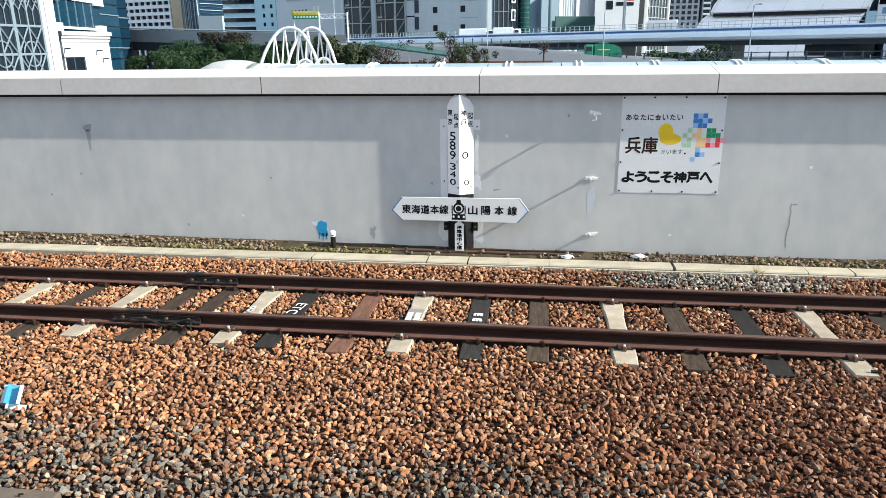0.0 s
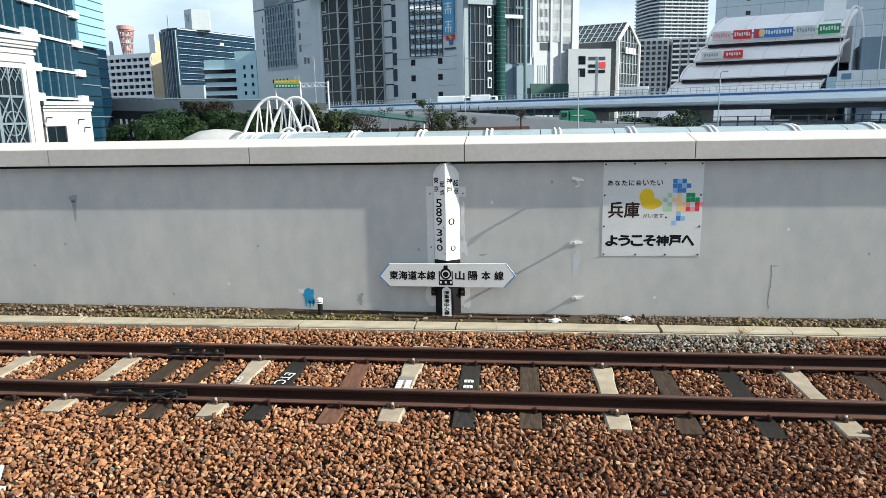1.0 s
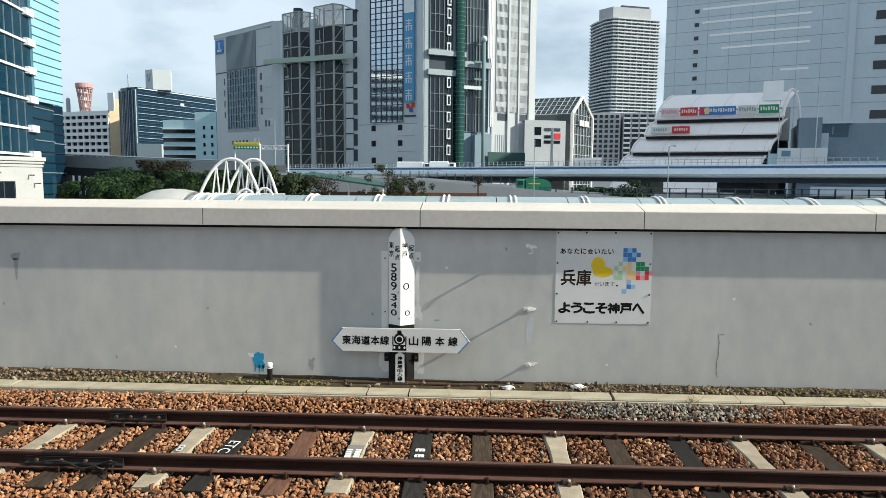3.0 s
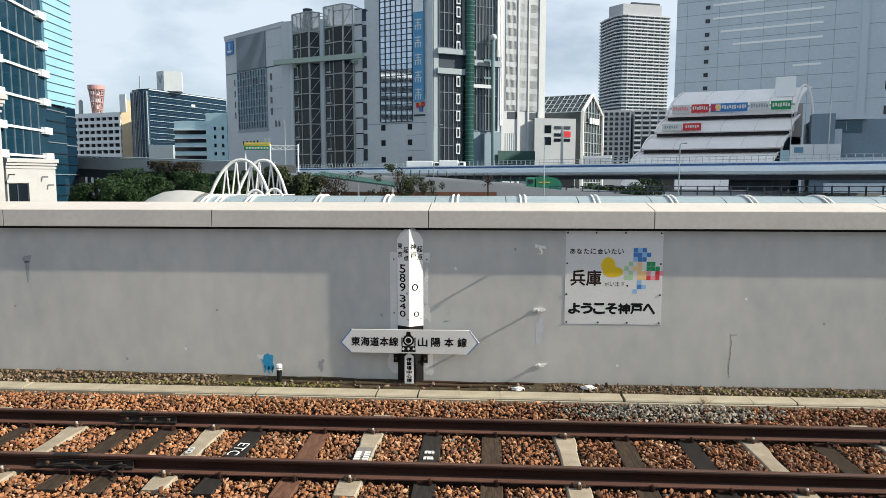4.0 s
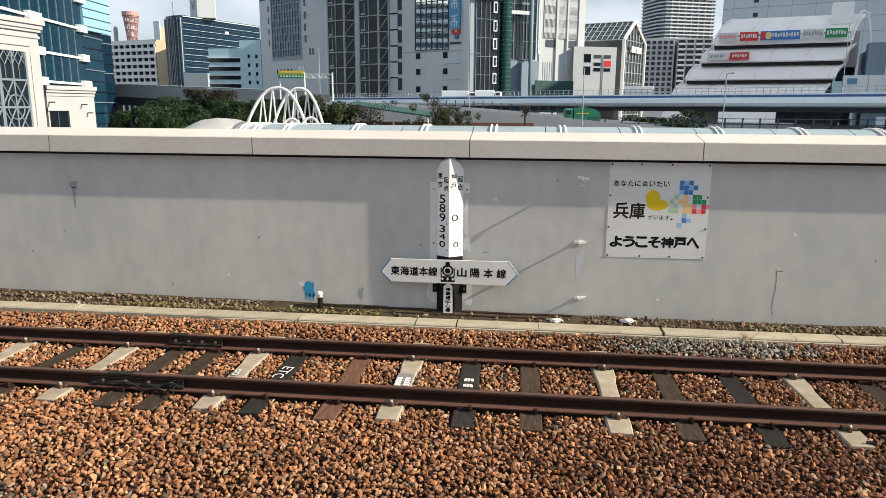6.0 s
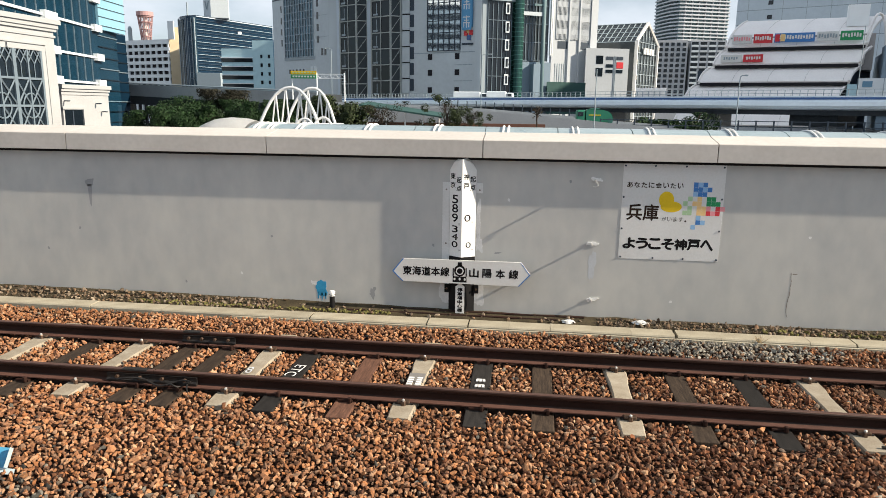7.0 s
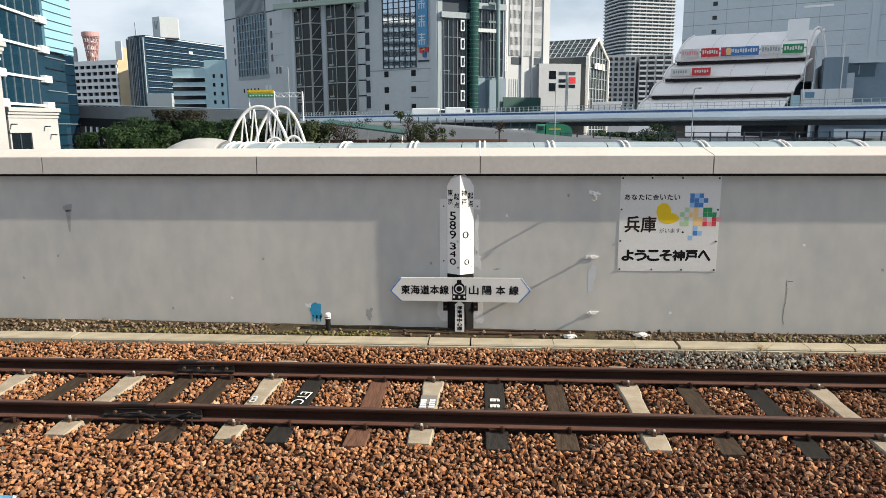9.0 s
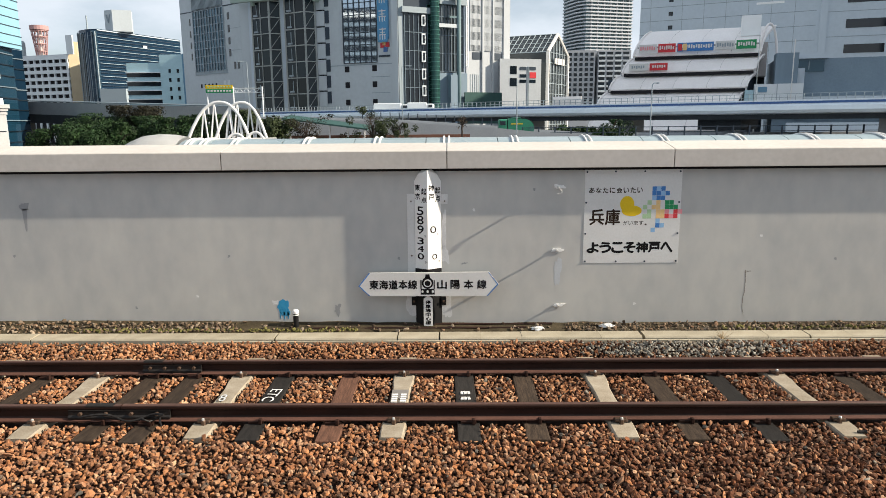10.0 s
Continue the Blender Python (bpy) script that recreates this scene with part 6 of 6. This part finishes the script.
# ---- expressway, ramp, walkway ----
ex = thing("expressway", (10, 62, GZ), "elevated expressway with blue-striped metal cladding", "viaduct")
EX = fac((-15.9, 84.0), (28.45, 50.0))


def along(profile, u0, u1):
    """A profile of (v, z) run along the expressway."""
    bm = extrude_x(profile, u0, u1)
    bmesh.ops.transform(bm, matrix=EX, verts=bm.verts)
    return bm


part("parapet", along([(0, 3.36), (0, 3.93), (0.35, 3.93), (0.35, 3.36)], -40, 95), M_express, ex, "pale blue metal parapet")
part("stripe", along([(-0.03, 3.66), (-0.03, 3.82), (0, 3.82), (0, 3.66)], -40, 95), M_stripe, ex, "dark blue stripe")
part("fascia", along([(0.02, 3.62), (-0.2, 3.5), (-0.26, 3.2), (-0.12, 2.98), (0.3, 2.9), (0.35, 3.355)], -40, 95), M_express, ex, "pale folded metal fascia")
part("girder", along([(0.3, 2.52), (0.3, 2.896), (7.6, 2.896), (7.6, 2.52)], 12.5, 95), M_girder, ex, "dark steel girder")
part("road_slab", along([(0.36, 3.2), (0.36, 3.36), (8.4, 3.36), (8.4, 3.2)], -40, 95), M_conc, ex)
part("far_parapet", along([(8.0, 3.364), (8.0, 4.0), (8.3, 4.0), (8.3, 3.364)], -40, 95), M_conc, ex)
for k in range(170):
    slab("fence_post", M_mull, ex, EX, -25 + 0.62 * k, -24.95 + 0.62 * k, 8.1, 8.15, 4.0, 4.62)
for z in (4.3, 4.6):
    part("fence_rail", along([(8.1, z), (8.1, z + 0.04), (8.14, z + 0.04), (8.14, z)], -25, 80), M_mull, ex)
part("sound_screen", along([(8.2, 4.0), (8.2, 4.95), (8.24, 4.95), (8.24, 4.0)], 27.5, 30.8), M_roofm, ex, "pale screen panel")
for u in (-20, 4, 15, 27.5, 38, 46.5, 58):
    part("pier", box(bmesh.new(), u - 0.6, u + 0.6, 2.5, 5.5, GZ, 2.515 if u > 13 else 3.19, EX), M_conc, ex)
for k in range(14):
    slab("hanger_post", M_girder, ex, EX, 7.0 + 1.0 * k, 7.12 + 1.0 * k, 0.6, 0.7, 2.3, 2.94 if k > 5 else 3.2)
part("pier_head", box(bmesh.new(), 44.8, 48.2, 1.5, 6.5, 1.7, 2.515, EX), M_girder, ex)
lo2 = thing("overpass", (-44, 92, GZ), "grey concrete overpass behind the trees", "viaduct")
bm = bmesh.new()
vs = [bm.verts.new(v) for v in ((-66, 94, 3.3), (-21, 70, 1.7), (-21, 70, 4.05), (-66, 94, 5.8), (-66, 102, 3.3), (-21, 78, 1.7), (-21, 78, 4.05), (-66, 102, 5.8))]
for f in ((0, 1, 2, 3), (5, 4, 7, 6), (3, 2, 6, 7), (1, 0, 4, 5), (0, 3, 7, 4), (1, 5, 6, 2)):
    bm.faces.new([vs[q_] for q_ in f])
part("deck", bm, M_girder, lo2, "dark underside of the deck")
bm = bmesh.new()
vs = [bm.verts.new(v) for v in ((-66, 93.9, 4.35), (-21, 69.9, 2.75), (-21, 69.9, 4.1), (-66, 93.9, 5.9), (-66, 94.3, 4.35), (-21, 70.3, 2.75), (-21, 70.3, 4.1), (-66, 94.3, 5.9))]
for f in ((0, 1, 2, 3), (5, 4, 7, 6), (3, 2, 6, 7), (1, 0, 4, 5), (0, 3, 7, 4), (1, 5, 6, 2)):
    bm.faces.new([vs[q_] for q_ in f])
part("parapet", bm, M_conc, lo2, "grey concrete parapet")
for x, y in ((-58, 92), (-46, 85.6), (-34, 79.2)):
    part("pier", bx(x - 0.8, x + 0.8, y, y + 4, GZ, 3.6), M_darkconc, lo2)
part("kerb_wall", tube([(-66, 94.1, 6.05), (-21, 70.1, 4.22)], 0.09, 4), M_mull, lo2, "steel rail on the parapet")

rp_ = thing("ramp", (-2, 52, GZ), "grey walled ramp sloping down beside the expressway", "ramp")
top_pts = [(-16, 2.95), (-9.5, 2.8), (-3, 2.55), (3.7, 2.05), (6.6, 1.76), (12, 1.4), (40, 1.3)]
for (xa, za), (xb, zb) in zip(top_pts, top_pts[1:]):
    for y0, y1, dz in ((52.0, 52.25, 0.0), (57.0, 57.25, 0.15)):
        bm = bmesh.new()
        q8 = [bm.verts.new(v) for v in ((xa, y0, GZ), (xb, y0, GZ), (xb, y0, zb + dz), (xa, y0, za + dz), (xa, y1, GZ), (xb, y1, GZ), (xb, y1, zb + dz), (xa, y1, za + dz))]
        for f in ((0, 1, 2, 3), (5, 4, 7, 6), (3, 2, 6, 7), (0, 3, 7, 4), (1, 5, 6, 2)):
            bm.faces.new([q8[q_] for q_ in f])
        part("ramp_wall", bm, M_asphalt, rp_)
    bm = bmesh.new()
    q4 = [bm.verts.new(v) for v in ((xa, 52.25, za - 0.75), (xb, 52.25, zb - 0.75), (xb, 57, zb - 0.75), (xa, 57, za - 0.75))]
    bm.faces.new(q4)
    part("ramp_road", bm, M_asphalt, rp_, "grey asphalt of the ramp")
for x in np.arange(-7, 5.2, 0.75):
    zt = float(np.interp(x, [p[0] for p in top_pts], [p[1] for p in top_pts])) + 0.15
    slab("guard_post", M_mulld, rp_, Matrix.Identity(4), x, x + 0.07, 57.05, 57.15, zt, zt + 0.55)
for x in np.arange(5.5, 38, 1.2):
    slab("fence_post", M_mulld, rp_, Matrix.Identity(4), x, x + 0.09, 52.05, 52.15, 1.25, 2.1)
for z in (1.65, 2.02):
    part("fence_rail", bx(5.5, 38, 52.08, 52.12, z, z + 0.05), M_mulld, rp_)

gt = thing("road_sign_gantry", (-21, 70, GZ), "road gantry with a yellow and green direction board", "road sign")
for x in (-24.0, -21.4, -18.5):
    part("post", tube([(x, 70, GZ), (x, 70, 6.1)], 0.08, 8), M_pale_wall, gt)
part("board", bx(-24.1, -21.4, 69.86, 69.94, 5.93, 6.28), M_yellow, gt, "yellow board")
part("board", bx(-24.1, -21.4, 69.86, 69.94, 5.52, 5.91), M_green, gt, "green board")
for r in range(2):
    for k in range(8):
        part("writing_bar", bx(-23.9 + 0.31 * k, -23.72 + 0.31 * k, 69.84, 69.86, 5.64 + 0.41 * r, 5.8 + 0.38 * r), M_signw if r == 0 else M_lime, gt)
bm = bmesh.new()
for z in (5.55, 5.95):
    tube([(-21.4, 70, z), (-18.5, 70, z)], 0.04, 5, bm)
for k in range(9):
    tube([(-21.4 + 0.33 * k, 70, 5.55 if k % 2 else 5.95), (-21.07 + 0.33 * k, 70, 5.95 if k % 2 else 5.55)], 0.03, 4, bm)
part("truss", bm, M_pale_wall, gt)


def lamp_post(x, y, z0, z1, arm, label="slim grey street lamp beside the road"):
    t = thing("street_lamp", (x, y, z0), label, "street lamp", group="street lamps")
    part("pole", tube([(x, y, z0), (x, y, z1)], [0.05, 0.035], 8), M_mull, t)
    if arm:
        part("arm", tube([(x, y, z1 - 0.02), (x + arm * 0.4, y, z1 + 0.1), (x + arm, y, z1 + 0.1)], 0.035, 6), M_mull, t)
        part("lamp_head", bx(min(x + arm, x + arm * 1.6), max(x + arm, x + arm * 1.6), y - 0.1, y + 0.1, z1 + 0.05, z1 + 0.15, bevel=0.02), M_mull, t)
    return t


lamp_post(5.0, 51.0, GZ, 5.5, 0)
lamp_post(14.4, 50, GZ, 5.0, 0.3)
lamp_post(-21.6, 76, GZ, 8.9, -0.6)
lamp_post(-4.6, 70.5, GZ, 7.9, 0.6)
lamp_post(33.0, 76, GZ, 11.2, 0)


def van(name, x, y, z, s, material, label):
    t = thing(name, (x, y, z), label, "van")
    part("body", bx(x - 1.7 * s, x + 1.0 * s, y, y + 1.7, z + 0.25, z + 1.25, bevel=0.08), material, t)
    part("cab", bx(x + 1.03 * s, x + 2.0 * s, y, y + 1.7, z + 0.25, z + 1.1, bevel=0.15), material, t)
    part("windscreen", bx(x + 1.2 * s, x + 1.75 * s, y - 0.012, y + 0.1, z + 0.7, z + 1.0), M_gdark, t)
    for dx in (-1.1, 1.4):
        wh = part("wheel", tube([(x + dx * s, y + 0.05, z + 0.25), (x + dx * s, y + 0.28, z + 0.25)], 0.25, 14), M_tyre, t)
        part("rim", tube([(x + dx * s, y + 0.03, z + 0.25), (x + dx * s, y + 0.05, z + 0.25)], 0.14, 10), M_mull, wh)
    return t


van("white_van", -6.6, 80.2, 3.37, 1.15, M_pale_wall, "white van parked on the expressway")
van("white_van", -3.2, 77.6, 3.37, 0.8, M_pale_wall, "small white van parked on the expressway")
tk = thing("green_truck", (5.4, 53.5, 1.3), "green refuse truck on the ramp behind the wall", "truck")
bm = bmesh.new()
side_pts = [(4.6, 1.75), (6.55, 1.75), (6.6, 2.05), (6.5, 2.38), (6.25, 2.6), (5.85, 2.72), (4.7, 2.75), (4.6, 2.67)]
outline(side_pts, Matrix.Translation((0, 55.05, 0)) @ pose(0, 0, 0, 90), 1.45, bm)
part("body", bm, M_truck, tk)
part("tail_panel", bx(6.25, 6.55, 53.56, 53.6, 1.8, 2.15), M_mullg, tk)
part("cab", bx(3.9, 4.55, 53.6, 55.1, 1.7, 2.7, bevel=0.12), M_truck, tk)
part("window", bx(3.98, 4.4, 53.57, 53.7, 2.25, 2.55), M_gdark, tk)
part("stripe", bx(4.8, 5.7, 53.585, 53.6, 2.3, 2.37), M_yellow, tk)
part("roof_hatch", bx(4.9, 5.6, 53.9, 54.8, 2.76, 2.84, bevel=0.02), M_mullg, tk)
for x in (4.25, 5.8):
    wh = part("wheel", tube([(x, 53.62, 1.6), (x, 53.9, 1.6)], 0.32, 14), M_tyre, tk)
    part("rim", tube([(x, 53.6, 1.6), (x, 53.62, 1.6)], 0.17, 10), M_mull, wh)

sh = thing("roofed_shelter", (-8, 46, GZ), "low shelter with a teal roof and brown wall", "shelter")
bm = bmesh.new()
rt = [bm.verts.new(v) for v in ((-10.9, 46, 2.8), (-5.3, 46, 2.06), (-5.0, 47.6, 2.24), (-10.6, 47.6, 3.0), (-10.9, 46, 2.9), (-5.3, 46, 2.16), (-5.0, 47.6, 2.34), (-10.6, 47.6, 3.1))]
for f in ((0, 1, 2, 3), (4, 7, 6, 5), (0, 4, 5, 1), (1, 5, 6, 2), (2, 6, 7, 3), (3, 7, 4, 0)):
    bm.faces.new([rt[q_] for q_ in f])
bmesh.ops.recalc_face_normals(bm, faces=bm.faces)
part("roof", bm, M_teal, sh)
part("wall", bx(-11, 1.5, 47.2, 47.5, GZ, 1.72), M_brick, sh)
for x in (-10.4, -9.1, -7.8, -6.6, -5.5):
    part("post", tube([(x, 46.2, GZ), (x, 46.2, 2.75 - (x + 10.9) * 0.132)], 0.06, 6), M_whitesteel, sh)

# glazed barrel-roofed walkway outside the wall
wk = thing("covered_walkway", (0, 17, GZ), "raised walkway under a pale glazed barrel roof", "walkway")
TC, TR = (17.5, 0.62), 1.62
angs = [math.radians(-10 + 200 * k / 24) for k in range(25)]
ribs_x = [-7.3 + 1.72 * k for k in range(-0, 14)]
for k in range(len(ribs_x) - 1):
    x0, x1 = ribs_x[k], ribs_x[k + 1]
    if x0 < -6.3:
        x0 = -6.33
    if x1 <= x0:
        continue
    outer = [(TC[0] + TR * math.cos(a), TC[1] + TR * math.sin(a)) for a in angs]
    inner = [(TC[0] + (TR - 0.03) * math.cos(a), TC[1] + (TR - 0.03) * math.sin(a)) for a in angs[::-1]]
    part("roof_panel", extrude_x(outer + inner, x0 + 0.01, x1 - 0.01), M_tube, wk, "", False)
RIBS = [-6.1, -5.75, -5.0, -3.28, -1.59, 0.07, 1.71, 3.45, 5.26, 7.09, 8.8, 10.5, 12.2]
for x in RIBS:
    for d in (-0.06, 0.06):
        part("rib", tube([(x + d, TC[0] + (TR + 0.02) * math.cos(a), TC[1] + (TR + 0.02) * math.sin(a)) for a in angs], 0.028, 6), M_whitesteel, wk, "white arched rib")
part("deck", bx(-9, 16, 15.9, 19.1, -1.1, -0.8), M_conc, wk)
for x in (-7, -1, 5, 11):
    part("column", tube([(x, 17.5, GZ), (x, 17.5, -1.1)], 0.3, 12), M_conc, wk)
bm = bmesh.new()
rings = []
for q_, (x, r_) in enumerate([(-6.35, 1.68), (-6.6, 1.74), (-7.0, 1.76), (-7.35, 1.72), (-7.65, 1.6), (-7.9, 1.4), (-8.05, 1.1)]):
    rings.append([bm.verts.new((x, TC[0] + r_ * math.cos(a), TC[1] + r_ * math.sin(a))) for a in angs])
for a, b in zip(rings, rings[1:]):
    for q_ in range(24):
        bm.faces.new((a[q_], a[q_ + 1], b[q_ + 1], b[q_]))
bmesh.ops.solidify(bm, geom=bm.faces[:], thickness=0.06)
part("end_hood", bm, M_whitesteel, wk, "white rounded end hood", True)
ar = thing("arched_canopy_frame", (-6.2, 20.5, -0.8), "white tubular arches with hangers over the walkway junction", "arch frame")


def arch(x0, x1, y, z0, z1, dx=0.0, n=18, r=0.055):
    pts = []
    for k in range(n + 1):
        s = k / n
        pts.append((x0 + (x1 - x0) * s + dx * (1 - (2 * s - 1) ** 2), y + 0.5 * (1 - (2 * s - 1) ** 2), z0 + (z1 - z0) * (1 - abs(2 * s - 1) ** 2.3)))
    return pts


for x0, x1, y, z1 in ((-7.8, -5.15, 20.0, 3.22), (-7.35, -5.05, 21.2, 3.24)):
    pts = arch(x0, x1, y, 0.6, z1)
    part("arch", tube(pts, 0.046, 8), M_whitesteel, ar, "", True)
    for k in (6, 8, 11, 13):
        p = pts[k]
        for d in (-0.28, 0.3):
            part("hanger", tube([p, (p[0] + d, y + 0.2, 0.6)], 0.026, 6), M_whitesteel, ar)
for x0, x1, y, z1 in ((-6.65, -5.2, 19.6, 2.32), (-6.1, -4.75, 19.8, 2.36)):
    part("low_arch", tube(arch(x0, x1, y, 0.5, z1), 0.04, 8), M_whitesteel, ar, "", True)
for k in range(4):
    part("purlin", tube([(-6.8, 20.1, 1.7 + 0.16 * k), (-4.9, 20.6, 1.7 + 0.16 * k)], 0.025, 6), M_whitesteel, ar)
for x, y in ((-7.8, 20), (-5.15, 20), (-7.35, 21.2), (-5.05, 21.2), (-6.65, 19.6), (-5.2, 19.6), (-6.1, 19.8), (-4.75, 19.8)):
    part("foot", tube([(x, y, -0.8), (x, y, 0.65)], 0.07, 8), M_whitesteel, ar)
part("platform_slab", bx(-9, -4, 19.2, 23, -1.1, -0.8), M_conc, ar)
part("column", tube([(-6.5, 21, GZ), (-6.5, 21, -1.1)], 0.35, 12), M_conc, ar)


# ---- trees ----
def tree(x, y, z_top, spread, material, n, seed, label, bare=False, leaf=0.1, name="tree"):
    rnd = random.Random(seed)
    t = thing(name, (x, y, GZ), label, "tree", group="trees below the railway")
    zc = z_top - spread * 0.75
    bm = bmesh.new()
    tube([(x, y, GZ), (x + 0.1, y, (GZ + zc) / 2), (x, y, zc)], [0.16, 0.1, 0.05] if bare else [0.28, 0.2, 0.12], 8, bm)
    ends = []
    for k in range(16 if bare else 9):
        a = rnd.uniform(0, 6.28)
        el = rnd.uniform(0.1, 1.3)
        ln = spread * rnd.uniform(0.6, 1.0)
        p0 = Vector((x, y, zc - rnd.uniform(0, spread * 0.8)))
        d = Vector((math.cos(a) * math.cos(el), math.sin(a) * math.cos(el), math.sin(el)))
        p1 = p0 + d * ln * 0.55 + Vector((0, 0, 0.15 * ln))
        p2 = p0 + d * ln
        tube([p0, p1, p2], [0.03, 0.02, 0.006] if bare else [0.07, 0.045, 0.015], 5, bm)
        ends += [p1, p2]
        for q_ in range(5 if bare else 0):
            tube([p1, p1 + Vector((rnd.uniform(-1, 1), rnd.uniform(-1, 1), rnd.uniform(0, 1))) * ln * 0.5], [0.012, 0.004], 4, bm)
    part("trunk", bm, M_bark, t)
    verts, faces = [], []
    clumps = [(Vector((x, y, zc)) + Vector((rnd.gauss(0, 0.5), rnd.gauss(0, 0.5), rnd.gauss(0, 0.38))) * spread, rnd.uniform(0.25, 0.5) * spread * (0.6 if bare else 1)) for _ in range(18)]
    for k in range(n):
        c, r = clumps[k % len(clumps)]
        d = Vector((rnd.gauss(0, 1), rnd.gauss(0, 1), rnd.gauss(0, 1))).normalized()
        p = c + d * r * rnd.uniform(0.55, 1.05)
        p.z = z_top - abs(p.z - z_top) * (1.0 if p.z < z_top else 0.8)
        nrm = (d + Vector((rnd.uniform(-1, 1), rnd.uniform(-1, 1), rnd.uniform(-0.3, 1)))).normalized()
        u = nrm.orthogonal().normalized() * leaf * rnd.uniform(0.6, 1.2)
        v = nrm.cross(u) * rnd.uniform(0.5, 0.9)
        i0 = len(verts)
        verts += [p - u, p - v, p + u, p + v]
        faces.append((i0, i0 + 1, i0 + 2, i0 + 3))
    me = bpy.data.meshes.new("crown")
    me.from_pydata(verts, [], faces)
    me.materials.append(material)
    me.transform(Matrix.Translation(-t.location))
    ob = new("crown", me)
    ob.parent = t
    return t


for k, (x, y, zt, sp) in enumerate([(-27.9, 50, 2.3, 1.7), (-26.4, 49, 2.6, 1.9), (-26.6, 53, 3.4, 2.0), (-24.4, 53, 3.95, 2.3), (-22.8, 48, 2.7, 1.8), (-21.2, 52, 3.15, 2.0), (-19.6, 50, 3.0, 1.8), (-18.4, 53, 3.2, 1.7), (-24.6, 47, 2.5, 1.8)]):
    tree(x, y, zt, sp, M_leaf if k not in (3,) else M_leafb, 16000, 100 + k, "dense dark evergreen tree below the railway" if k != 3 else "brownish bare-branched tree crown among evergreens", leaf=0.075)
tree(-12.9, 46, 3.4, 1.7, M_leafy, 8000, 140, "olive-green bushy tree below the railway")
tree(-11.6, 45, 2.8, 1.3, M_leafy, 5000, 141, "olive-green bushy tree below the railway")
tree(-8.9, 44, 3.1, 1.5, M_leafb, 1500, 142, "thin winter tree with few leaves", True, 0.05)
tree(-4.7, 44, 3.55, 1.55, M_leafy, 3200, 143, "thin winter tree with few leaves", True, 0.05)
tree(-3.2, 44, 2.7, 1.1, M_leafy, 2200, 144, "thin winter tree with few leaves", True, 0.05)
tree(9.5, 58.5, 2.3, 1.5, M_leaf, 5000, 147, "dark evergreen tree under the expressway")
tree(11.5, 59, 2.0, 1.5, M_leaf, 5000, 148, "dark evergreen tree under the expressway")
tree(13.0, 56, 2.6, 1.5, M_leaf, 5000, 145, "dark evergreen tree under the expressway")
tree(0.9, 44, 2.9, 0.55, M_leafb, 20, 146, "small bare tree below the railway", True, 0.08)
